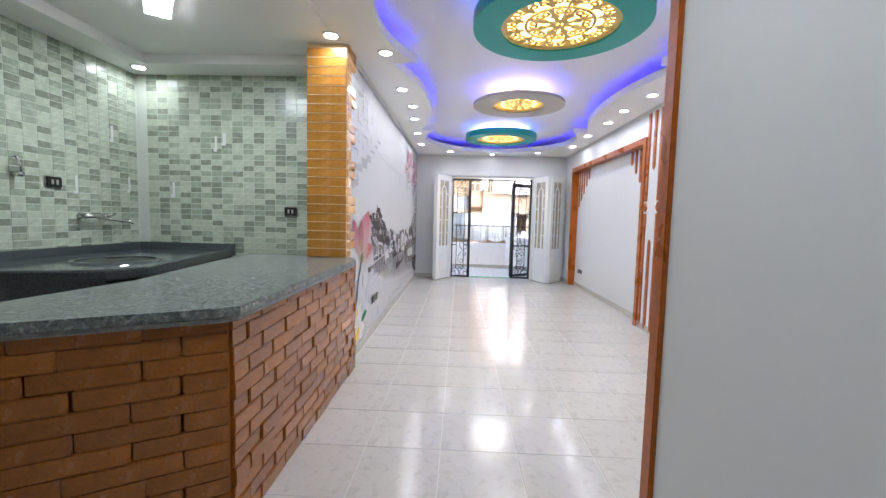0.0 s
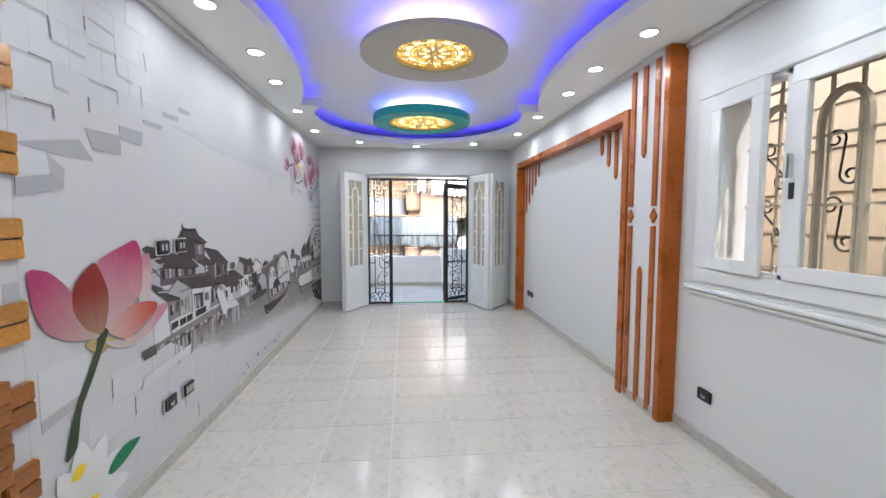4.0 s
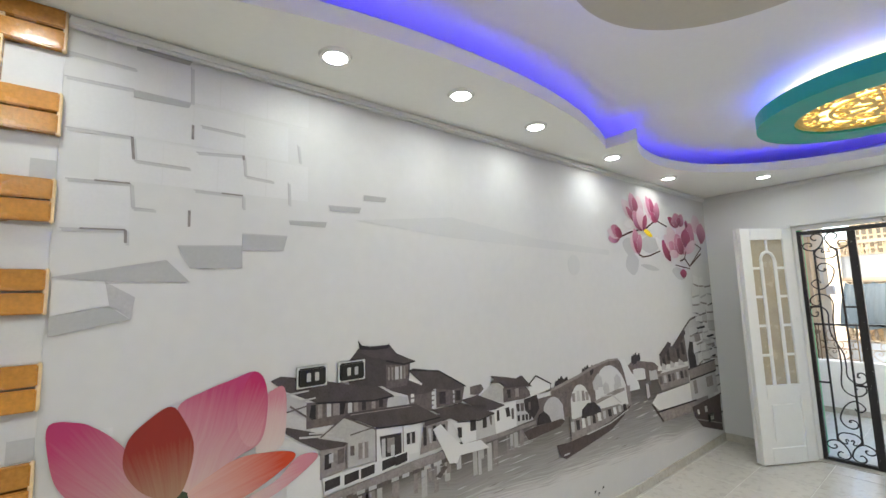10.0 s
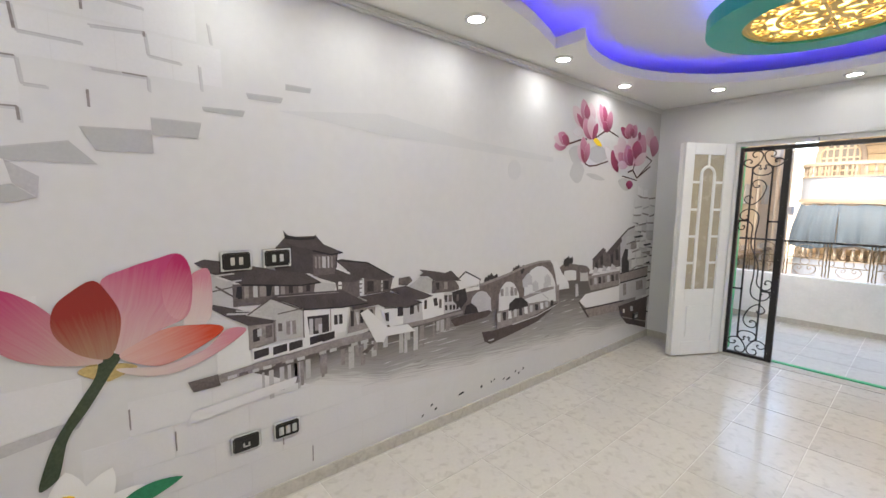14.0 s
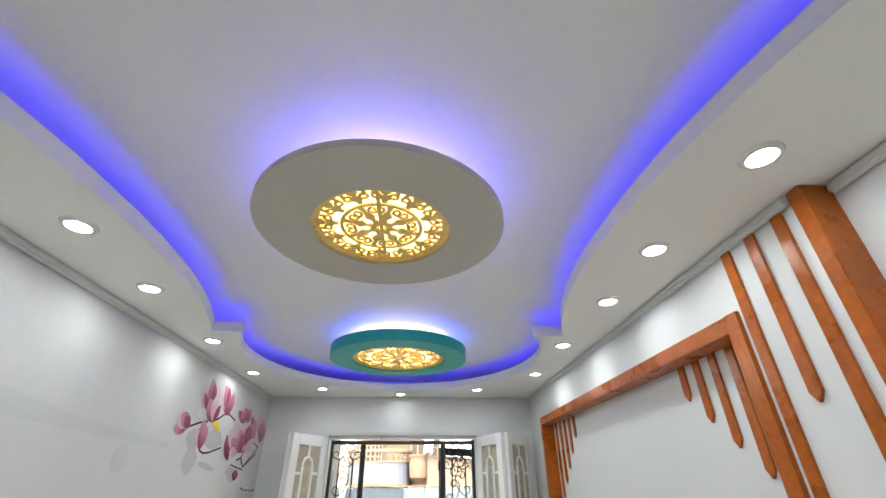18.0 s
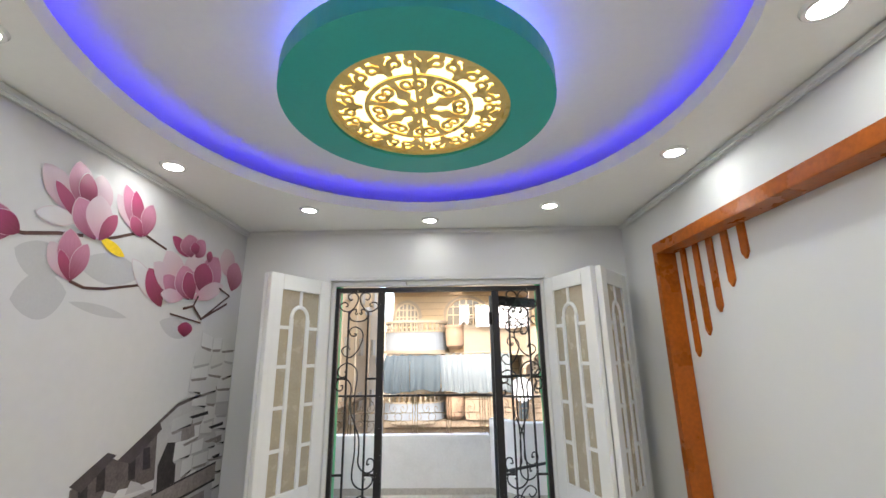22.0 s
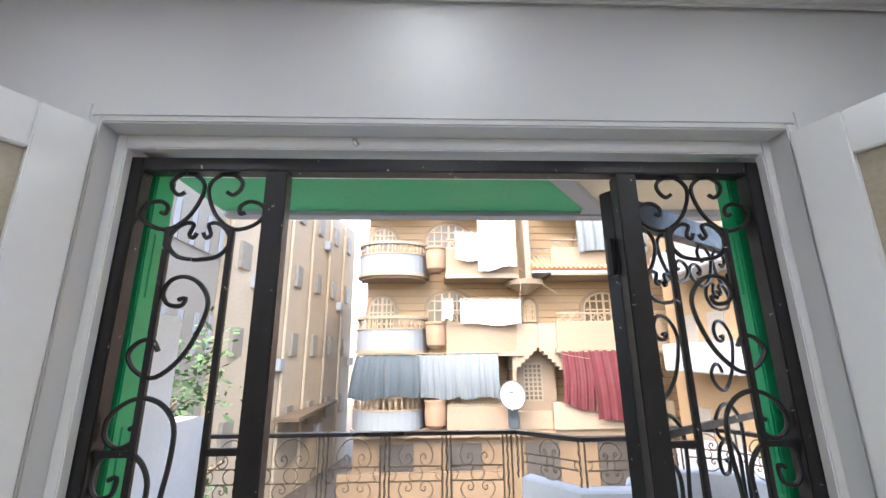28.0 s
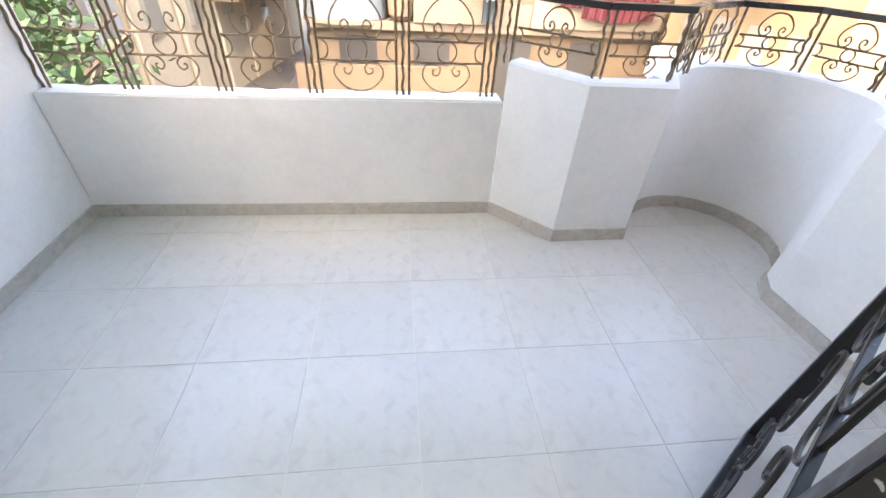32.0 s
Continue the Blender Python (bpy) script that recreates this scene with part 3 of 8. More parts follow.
def flat_tile(bm, k, corners):
    """A thin tile from its four back corners and four front corners."""
    vs = [bm.verts.new(p) for p in corners]
    for f in [bm.faces.new(vs[4:])] + [bm.faces.new((vs[q], vs[q + 4], vs[(q + 1) % 4 + 4], vs[(q + 1) % 4])) for q in range(4)]:
        f.material_index = k


SQ = ((-1, -1), (1, -1), (1, 1), (-1, 1))
for j in range(34):
    for i in range(18):
        k, x, z = pick(), -1.175 - TW * (i + 0.5), 0.795 + TH * (j + 0.5)
        if i < 8:
            t = new("wall_tile", MOS[k])
            t.parent = wk
            t.location = (x, KY + 0.0155, z)
        elif x - TW / 2 > KX - 0.012:
            flat_tile(rest, k, [(x + sx * (TW / 2 - 0.0028), KY + 0.013 - 0.004 * a, z + sz * (TH / 2 - 0.0026)) for a in (0, 1) for sx, sz in SQ])
for j in range(34):
    for i in range(34):
        y, z = KY - TW * (i + 0.5), 0.795 + TH * (j + 0.5)
        k = pick()
        if i < 8:
            t = new("wall_tile", MOS[k])
            t.parent = ws
            t.matrix_local = pose(KX - 0.0155, y, z, 0, 0, 90)
            continue
        flat_tile(side, k, [(KX - 0.013 + 0.004 * a, y + sy * (TW / 2 - 0.0028), z + sz * (TH / 2 - 0.0026)) for a in (0, 1) for sy, sz in SQ])
bmesh.ops.recalc_face_normals(rest, faces=rest.faces)
ro = part("wall_tiles", rest, (M_MOSA, M_MOSB, M_MOSC), wk, "small green and grey wall tiles")
tagged(ro, kind="stuff")
bmesh.ops.recalc_face_normals(side, faces=side.faces)
so = part("wall_tiles", side, (M_MOSA, M_MOSB, M_MOSC), ws, "small green and grey wall tiles")
tagged(so, kind="stuff")
structure("floor_kitchen", block(KX, -1.0, -2.9, KY, -0.005, 0.0), M_SKIRT, "kitchen floor behind the bar", "floor")

sk = thing("sink_counter", (-2.45, 2.2, 0), "dark polished granite corner sink counter", "sink counter")


def skp(name, bm, mtl, label=""):
    ob = part(name, bm, mtl, sk, label)
    ob.matrix_parent_inverse = sk.matrix_world.inverted()
    return ob


tp = prism([(KX, 1.70), (-2.35, 1.72), (-1.92, 1.88), (-1.82, 2.06), (-2.02, 3.07), (-2.06, KY), (KX, KY)], 0.885, 0.925)
skp("top", tp, M_DARKGRANITE)
skp("front_panel", prism([(KX, 1.73), (-2.35, 1.75), (-1.94, 1.90), (-1.85, 2.07), (-2.05, 3.07), (-2.09, KY - 0.01), (-2.13, KY - 0.01), (-2.09, 3.07), (-1.89, 2.08), (-1.97, 1.93), (-2.36, 1.79), (KX, 1.77)], 0.0, 0.885), M_DARKGRANITE)
skp("upstand", block(KX, KX + 0.02, 1.70, KY - 0.02, 0.925, 0.985, 0.003), M_DARKGRANITE)
skp("upstand", block(KX, -2.06, KY - 0.02, KY, 0.925, 0.985, 0.003), M_DARKGRANITE)
skp("front_lip", tube([(KX + 0.02, 1.715, 0.93), (-2.35, 1.735, 0.93), (-1.93, 1.89, 0.93), (-1.835, 2.06, 0.93), (-2.035, 3.06, 0.93), (-2.07, KY - 0.02, 0.93)], 0.014, 8), M_DARKGRANITE)
skp("basin_rim", disc(-2.32, 2.42, 0.925, 0.937, 0.26, 0.25, 40, 0.225), M_DARKGRANITE)
# no bowl is cut: its inner shade is a flat black disc
skp("basin", disc(-2.32, 2.42, 0.926, 0.9285, 0.224, seg=40), M_BLACK, "flat black disc for the shade in the basin")

fc = thing("wall_faucet", (KX, 2.92, 1.22), "chrome wall-mounted kitchen mixer with a swivel spout", "faucet")
part("body", tube([(0.05, -0.11, 0), (0.05, 0.11, 0)], 0.018, 10), M_CHROME, fc, smooth=True)
for s in (-1, 1):
    part("inlet", tube([(-0.005, 0.085 * s, 0), (0.05, 0.085 * s, 0)], 0.022, 10), M_CHROME, fc, smooth=True)
    part("valve_handle", tube([(0.05, 0.10 * s, 0.0), (0.07, 0.13 * s, 0.015), (0.075, 0.165 * s, 0.02)], 0.013, 8), M_CHROME, fc, smooth=True)
part("spout", tube([(0.06, 0, -0.01), (0.10, 0.02, -0.02), (0.22, 0.08, -0.035), (0.27, 0.10, -0.04), (0.275, 0.103, -0.06)], 0.010, 8), M_CHROME, fc, smooth=True)
fc2 = thing("wall_valve", (KX, 2.36, 1.50), "chrome wall valve with a curved pipe", "valve")
part("body", tube([(0.0, 0, 0), (0.07, 0, 0)], 0.018, 8), M_CHROME, fc2, smooth=True)
part("pipe", tube([(0.06, 0, 0), (0.07, -0.01, 0.06), (0.06, -0.03, 0.12), (0.04, -0.05, 0.10)], 0.009, 8), M_CHROME, fc2, smooth=True)


def plug(m, w=0.022, h=0.13, label="white filler strip over a patched pipe hole"):
    t = thing("wall_patch", m=m, label=label, category="wall patch", group="patched holes in the tiles")
    part("patch", block(-w / 2, w / 2, -0.006, 0.0, -h / 2, h / 2, 0.002), M_DOOR, t)
    part("tail", block(-w / 2 - 0.012, w / 2 - 0.004, -0.004, 0.0, -h / 2 - 0.01, -h / 2 + 0.018, 0.001), M_DOOR, t)


for y, z in ((3.17, 1.93), (2.82, 1.47), (3.34, 1.51)):
    plug(pose(KX - 0.006, y, z, 0, 0, 90))
for x, z in ((-2.23, 1.91), (-2.64, 1.48)):
    plug(pose(x, KY + 0.006, z))
plug(pose(-2.15, KY + 0.006, 1.95), 0.03, 0.10)


def socket(m, kind="switch", frame_mat=None, group="sockets and switches", label="black wall plate with pale switches"):
    """Wall plate in the xz plane, facing -y."""
    t = thing("wall_socket", m=m, label=label, category="socket", group=group)
    if frame_mat:
        part("surround", block(-0.068, 0.068, -0.006, 0.0, -0.046, 0.046, 0.004), frame_mat, t, "pale plaster patch")
    plate = part("plate", block(-0.06, 0.06, -0.014, 0.0, -0.039, 0.039, 0.006), M_BLACK, t)
    if kind == "switch":
        for s in (-1, 1):
            part("rocker", block(s * 0.018 - 0.009, s * 0.018 + 0.009, -0.018, -0.013, -0.018, 0.018, 0.002), M_SILVER, t, "silver rocker")
    elif kind == "outlet":
        part("insert", block(-0.026, 0.026, -0.016, -0.013, -0.02, 0.02, 0.003), M_BLACK, t)
        for s in (-1, 1):
            part("contact", block(s * 0.012 - 0.004, s * 0.012 + 0.004, -0.018, -0.015, -0.010, 0.004, 0.001), M_SILVER, t)
        part("contact", block(-0.016, 0.016, -0.018, -0.015, -0.017, -0.011, 0.001), M_SILVER, t)
    else:
        for s in (-1, 0, 1):
            part("insert", block(s * 0.033 - 0.013, s * 0.033 + 0.013, -0.018, -0.013, -0.022, 0.022, 0.003), M_SILVER, t, "silver data outlet")
            part("port", disc(s * 0.033, 0, 0.0, 0.001, 0.006, seg=10), M_BLACK, t)
    return t


FACE_E, FACE_W = 90, -90           # plates on the mural wall face +x; on the window wall -x
for y, z, k in ((4.06, 1.272, "switch"), (4.245, 1.272, "switch"), (4.065, 0.375, "outlet"), (4.265, 0.375, "data")):
    socket(pose(XL + 0.010, y, z, 0, 0, FACE_E), k, M_DOOR, label="black wall plate set in the mural with pale inserts")
for y, z, k in ((7.53, 0.315, "outlet"), (7.68, 0.315, "switch")):
    socket(pose(XR, y, z, 0, 0, FACE_W), k)
socket(pose(XR, 3.985, 0.32, 0, 0, FACE_W), "outlet")
socket(pose(-1.53, KY + 0.006, 1.30), "switch", M_SILVER)
socket(pose(KX - 0.006, 2.64, 1.47, 0, 0, 90), "switch", M_SILVER)
socket(pose(XL + 0.010, 8.15, 0.30, 0, 0, FACE_E), "switch", label="black wall plate low in the mural corner")

# small kitchen window with an exhaust fan
vw = thing("kitchen_vent_window", (KX, 1.90, 1.435), "cream aluminium vent window with an exhaust fan above a tilted sash", "window")
for n_, b in (("frame_bottom", (0, 0.05, -0.27, 0.27, 0, 0.05)), ("frame_top", (0, 0.05, -0.27, 0.27, 0.70, 0.75)), ("frame_side", (0, 0.05, -0.27, -0.22, 0.05, 0.70)),
              ("frame_side", (0, 0.05, 0.22, 0.27, 0.05, 0.70)), ("mid_rail", (0, 0.045, -0.22, 0.22, 0.385, 0.43))):
    part(n_, block(*b, 0.004), M_CREAMALU, vw)
part("fan_panel", block(0.004, 0.02, -0.22, 0.22, 0.43, 0.70), M_MOSC, vw, "grey-green panel round the fan")
part("fan_opening", disc(0, 0, 0, 0.012, 0.10, seg=32, inner=0.085), M_BLACK, vw).matrix_local = pose(0.02, 0.02, 0.565, 0, 90, 0)
# a flat black disc carries the shade inside the fan ring
part("fan_hole", disc(0, 0, 0, 0.006, 0.086, seg=32), M_BLACK, vw, "black disc for the shade in the fan ring").matrix_local = pose(0.02, 0.02, 0.565, 0, 90, 0)
part("dark_gap", block(0.002, 0.01, -0.22, 0.22, 0.05, 0.385), M_MOSC, vw, "dim glass behind the sash")
sash = part("tilted_sash", block(-0.012, 0.012, -0.22, 0.22, -0.30, 0.0, 0.003), M_CREAMALU, vw)
sash.matrix_local = pose(0.17, 0, 0.37, 0, 24, 0)
part("sash_pane", block(0.0125, 0.015, -0.18, 0.18, -0.26, -0.04), M_MOSB, sash, "grey glass pane")
part("latch", block(0.0125, 0.03, -0.015, 0.015, -0.03, -0.005, 0.003), M_BLACK, sash)

pl = thing("kitchen_ceiling_lamp", m=pose(-1.92, 2.34, ZS, 0, 0, 38), label="bright oblong kitchen ceiling lamp", category="ceiling light")
part("housing", block(-0.085, 0.085, -0.17, 0.17, -0.02, 0, 0.006), M_DOOR, pl)
part("diffuser", block(-0.07, 0.07, -0.155, 0.155, -0.03, -0.02, 0.004), M_SPOT, pl, "glowing diffuser")
lamp("kitchen_lamp", "AREA", 1.2, pose(-1.92, 2.34, ZS - 0.035), (0.90, 1.0, 1.0), 0.2, 175)

# ---- mural ----
MW = lambda n, c, **k: mat("mural_" + n, c, 0.62, bump=0.02, rvar=0.0, spec=0.16, **{"vary": 0.08, "scale": 14, "fine": 90, **k})
U_PAPER = MW("paper", (0.585, 0.575, 0.575), vary=0.03, scale=1.2, fine=18)
U_WHITE = MW("white", (0.63, 0.62, 0.625), vary=0.03, scale=5)
U_PALE = MW("pale_grey", (0.44, 0.425, 0.435), vary=0.10, scale=12)
U_SHADE = MW("soft_shade", (0.47, 0.465, 0.47), vary=0.04, scale=8)
U_BLOCK = MW("block_white", (0.605, 0.595, 0.60), vary=0.03, scale=5)
U_UNDER = MW("underside", (0.40, 0.395, 0.40), vary=0.05, scale=8)
U_MIST = MW("mist", (0.545, 0.54, 0.545), vary=0.03, scale=4)
U_CREAM = MW("cream_grey", (0.40, 0.385, 0.38), vary=0.14, scale=16)
U_SLATE = MW("slate_grey", (0.068, 0.057, 0.060), vary=0.2, scale=24)
U_BRIDGE = MW("bridge_grey", (0.150, 0.122, 0.118), vary=0.35, scale=20, fine=120)
U_WOODP = MW("boat_wood", (0.26, 0.225, 0.215), vary=0.3, scale=18)
U_MID = MW("mid_grey", (0.250, 0.222, 0.218), vary=0.28, scale=20)
U_STONE = MW("stone_grey", (0.125, 0.104, 0.103), vary=0.35, scale=18)
U_DARK = MW("dark_grey", (0.046, 0.039, 0.041), vary=0.35, scale=22)
U_ROOF = MW("roof_grey", (0.080, 0.066, 0.068), vary=0.32, scale=16, fine=140)
U_INK = MW("ink", (0.03, 0.028, 0.03), vary=0.2)
U_BOAT = MW("boat_brown", (0.085, 0.065, 0.062), vary=0.3, scale=25)
U_STEM = MW("stem", (0.055, 0.07, 0.045), vary=0.3)
U_YEL = MW("yellow", (0.85, 0.60, 0.04), vary=0.15, scale=40)
U_STAMEN = MW("stamen_gold", (0.46, 0.34, 0.15), vary=0.25, scale=40)
U_LEAF = MW("leaf_green", (0.03, 0.20, 0.10), vary=0.2, scale=30)
U_TWIG = MW("twig", (0.10, 0.055, 0.05), vary=0.2)


def blend_paint(name, base, tip, mid=0.5, streak=40.0, top_at=1.0):
    """A printed petal: one tint at its base, another at its tip, with fine veins along it (u runs across, v along)."""
    m = bpy.data.materials.new("mural_" + name)
    m.use_nodes = True
    nt = m.node_tree
    b = nt.nodes["Principled BSDF"]
    uv = nt.nodes.new("ShaderNodeUVMap")
    sep = nt.nodes.new("ShaderNodeSeparateXYZ")
    nt.links.new(uv.outputs[0], sep.inputs[0])
    mp = nt.nodes.new("ShaderNodeMapping")
    mp.inputs["Scale"].default_value = (streak, 1.5, 1)
    nt.links.new(uv.outputs[0], mp.inputs[0])
    no = nt.nodes.new("ShaderNodeTexNoise")
    no.inputs["Scale"].default_value = 1.0
    nt.links.new(mp.outputs[0], no.inputs["Vector"])
    ad = nt.nodes.new("ShaderNodeMath")
    ad.operation = "MULTIPLY_ADD"
    ad.inputs[1].default_value = 0.35
    nt.links.new(no.outputs[0], ad.inputs[0])
    nt.links.new(sep.outputs[1], ad.inputs[2])
    ramp = nt.nodes.new("ShaderNodeValToRGB")
    e = ramp.color_ramp.elements
    e[0].position, e[0].color = 0.10, (*base, 1)
    e[1].position, e[1].color = top_at, (*tip, 1)
    x = e.new(mid)
    x.color = (*[(p + q) / 2 for p, q in zip(base, tip)], 1)
    nt.links.new(ad.outputs[0], ramp.inputs[0])
    nt.links.new(ramp.outputs[0], b.inputs["Base Color"])
    b.inputs["Roughness"].default_value = 0.33
    return m


U_PINK = blend_paint("lotus_pink", (0.48, 0.36, 0.32), (0.41, 0.03, 0.12), 0.52)
U_PINK2 = blend_paint("lotus_deep_pink", (0.56, 0.43, 0.40), (0.43, 0.04, 0.14), 0.60, 25.0)
U_PINK3 = blend_paint("lotus_magenta_fold", (0.57, 0.36, 0.37), (0.42, 0.015, 0.10), 0.55, 30.0)
U_RUST = blend_paint("lotus_rust", (0.36, 0.24, 0.15), (0.25, 0.018, 0.012), 0.42, 30.0, 0.75)
U_ORANGE = blend_paint("lotus_orange", (0.60, 0.42, 0.38), (0.50, 0.045, 0.012), 0.62, 30.0)
U_BLUSH = blend_paint("lotus_blush", (0.58, 0.52, 0.48), (0.52, 0.20, 0.25), 0.75)
U_MAG = blend_paint("magnolia", (0.13, 0.004, 0.03), (0.36, 0.05, 0.13), 0.55, 22.0)
U_MAG3 = blend_paint("magnolia_faded", (0.48, 0.20, 0.28), (0.57, 0.44, 0.48), 0.45)
U_MAG4 = blend_paint("magnolia_white", (0.55, 0.46, 0.50), (0.60, 0.58, 0.59), 0.4)
U_MAG2 = blend_paint("magnolia_pale", (0.17, 0.006, 0.04), (0.50, 0.20, 0.30), 0.6, 22.0)
U_LILY = blend_paint("lily_white", (0.60, 0.60, 0.54), (0.73, 0.72, 0.71), 0.5)
U_WATER = blend_paint("water", (0.565, 0.55, 0.545), (0.095, 0.078, 0.072), 0.34, 3.0, 0.80)
next(n for n in U_WATER.node_tree.nodes if n.type == "MAPPING").inputs["Scale"].default_value = (14, 90, 1)
next(n for n in U_WATER.node_tree.nodes if n.type == "VALTORGB").color_ramp.elements[0].position = 0.22

mural = thing("wall_mural", (XL, 5.8, 0), "printed photo mural of a canal town with lotus and magnolia flowers", "mural")
PETALS, FLATS = [0], [0]


def mu(name, bm, mtl, label=""):
    ob = part(name, bm, mtl, mural, label)
    ob.matrix_parent_inverse = mural.matrix_world.inverted()
    return ob


def flat(poly, layer):
    """A printed patch in the wall's plane: (y, z) corners, one layer of ink above another."""
    FLATS[0] += 1
    poly = [(y - 0.03 * min(max((5.6 - y) / 0.8, 0), 1), z) for y, z in poly]      # the near strip of paper hangs a little nearer
    x = XL + 0.002 + 0.0006 * layer + 0.00002 * (FLATS[0] % 29)
    return prism(poly, x - 0.0012, x, "x")


def petal(base, tip, width, layer, belly=0.5, bend=0.0, n=14, sharp=0.75):
    """A leaf shape from base to tip in the wall's plane."""
    bm = bmesh.new()
    uvl = bm.loops.layers.uv.new("UVMap")
    b, t = Vector(base), Vector(tip)
    ax = t - b
    side = Vector((-ax.y, ax.x)).normalized()
    PETALS[0] += 1
    x = XL + 0.002 + 0.0006 * layer + 0.00004 * (PETALS[0] % 14)
    rows = []
    for i in range(n + 1):
        s = i / n
        w = width / 2 * (math.sin(math.pi * s ** (math.log(0.5) / math.log(belly))) ** sharp if 0 < s < 1 else 0.0)
        c = b + ax * s + side * (bend * math.sin(math.pi * s))
        rows.append([(c + side * w * k, (0.5 + 0.5 * k * (w / width * 2), s)) for k in (-1, -0.33, 0.33, 1)])
    vs = [[bm.verts.new((x, p.x, p.y)) for p, _ in r] for r in rows]
    for i in range(n):
        for k in range(3):
            f = bm.faces.new((vs[i][k], vs[i][k + 1], vs[i + 1][k + 1], vs[i + 1][k]))
            for lp, (a, q) in zip(f.loops, ((i, k), (i, k + 1), (i + 1, k + 1), (i + 1, k))):
                lp[uvl].uv = rows[a][q][1]
    bmesh.ops.remove_doubles(bm, verts=bm.verts, dist=1e-6)
    for f in bm.faces:
        f.normal_update()
        if f.normal.x < 0:
            f.normal_flip()
    return bm


def rect(y0, y1, z0, z1, layer):
    return flat([(y0, z0), (y1, z0), (y1, z1), (y0, z1)], layer)


mu("paper", flat([(3.233, 0.075), (YB, 0.075), (YB, ZS - 0.045), (3.233, ZS - 0.045)], 0), U_PAPER)
for k in range(9):
    zt = 2.6135 - 0.046 + TOOTH / 2 - 2 * TOOTH * (2 * k + 1)
    mu("notch_paper", rect(3.09, 3.232, max(zt - 2 * TOOTH, 0.08), zt, 0), U_WHITE if k % 2 else U_BLOCK)
    if k % 3 == 1:
        mu("printed_shade", rect(3.17, 3.232, zt - 2 * TOOTH, zt - 1.1 * TOOTH, 2), U_SHADE)

# printed white blocks, upper and lower near corner, and the far end


def stroke(points, w, layer, mtl):
    """A printed line through (y, z) points."""
    for a, b in zip(points, points[1:]):
        a, b = Vector(a), Vector(b)
        d = (b - a).normalized()
        n = Vector((-d.y, d.x)) * w / 2
        mu("printed_line", flat([tuple(a - n), tuple(b - n), tuple(b + n), tuple(a + n)], layer), mtl)


# stepped joints between the printed blocks: a dark hairline with a soft lit edge under it
for run in (((3.245, 2.207), (3.426, 2.210), (3.435, 2.125), (3.606, 2.123)), ((3.256, 2.031), (3.428, 2.037), (3.436, 1.950), (3.502, 1.949)), ((3.250, 1.863), (3.422, 1.868), (3.424, 1.819)),
            ((3.639, 2.303), (3.797, 2.298)), ((3.628, 2.192), (3.796, 2.209), (3.804, 2.124), (3.916, 2.116)), ((3.624, 2.040), (3.798, 2.038), (3.799, 1.985)),
            ((3.230, 2.475), (3.425, 2.470)), ((3.235, 2.385), (3.423, 2.391)), ((3.600, 2.534), (3.605, 2.388)), ((4.02, 2.30), (4.03, 2.22)), ((3.98, 2.12), (3.985, 2.02))):
    stroke([(y + 0.006, z - 0.006) for y, z in run], 0.010, 2, U_SHADE)
    stroke(run, 0.004, 3, U_PALE)
for run in (((3.426, 2.210), (3.434, 2.127)), ((3.422, 1.866), (3.424, 1.822)), ((3.613, 2.298), (3.614, 2.240)), ((3.612, 1.957), (3.613, 1.894)), ((3.797, 2.209), (3.798, 2.190)), ((3.33, 2.0345), (3.428, 2.037)), ((3.30, 1.865), (3.422, 1.868)), ((3.72, 2.039), (3.798, 2.038))):
    stroke(run, 0.009 if abs(run[0][0] - run[1][0]) < 0.02 else 0.006, 5, U_MID)
# the courses of blocks, a shade lighter than the paper behind
for j, z in enumerate((1.88, 2.045, 2.215, 2.39)):
    for c in range(4):
        y = 3.25 + 0.09 * (j % 2) + 0.183 * c
        if z > 1.84 + 0.30 * (y - 3.28):
            mu("printed_block", rect(y, y + 0.180, z, z + 0.160, 1), U_BLOCK)
# undersides of the stepped blocks
for quad in (((3.424, 2.565), (3.605, 2.562), (3.593, 2.539), (3.427, 2.543)), ((3.423, 2.387), (3.605, 2.385), (3.597, 2.363), (3.424, 2.360)),
             ((3.579, 1.818), (3.801, 1.829), (3.804, 1.739), (3.622, 1.734)), ((3.800, 1.879), (3.980, 1.880), (3.965, 1.815), (3.802, 1.811)), ((3.986, 1.949), (4.158, 1.956), (4.149, 1.931), (3.991, 1.932)),
             ((4.166, 2.037), (4.332, 2.042), (4.322, 2.016), (4.175, 2.013)), ((4.346, 2.108), (4.474, 2.110), (4.467, 2.087), (4.346, 2.082)), ((3.242, 1.699), (3.548, 1.763), (3.624, 1.683), (3.382, 1.684))):
    mu("printed_shade", flat(quad, 4), U_UNDER)
    stroke(quad[:2], 0.005, 5, U_PALE)
mu("printed_front", flat([(3.242, 1.690), (3.375, 1.686), (3.39, 1.605), (3.242, 1.575)], 6), U_BLOCK)
mu("printed_shade", flat([(3.375, 1.686), (3.46, 1.63), (3.45, 1.555), (3.39, 1.605)], 6), U_PALE)
mu("printed_shade", flat([(3.242, 1.575), (3.39, 1.602), (3.45, 1.553), (3.242, 1.51)], 7), U_UNDER)
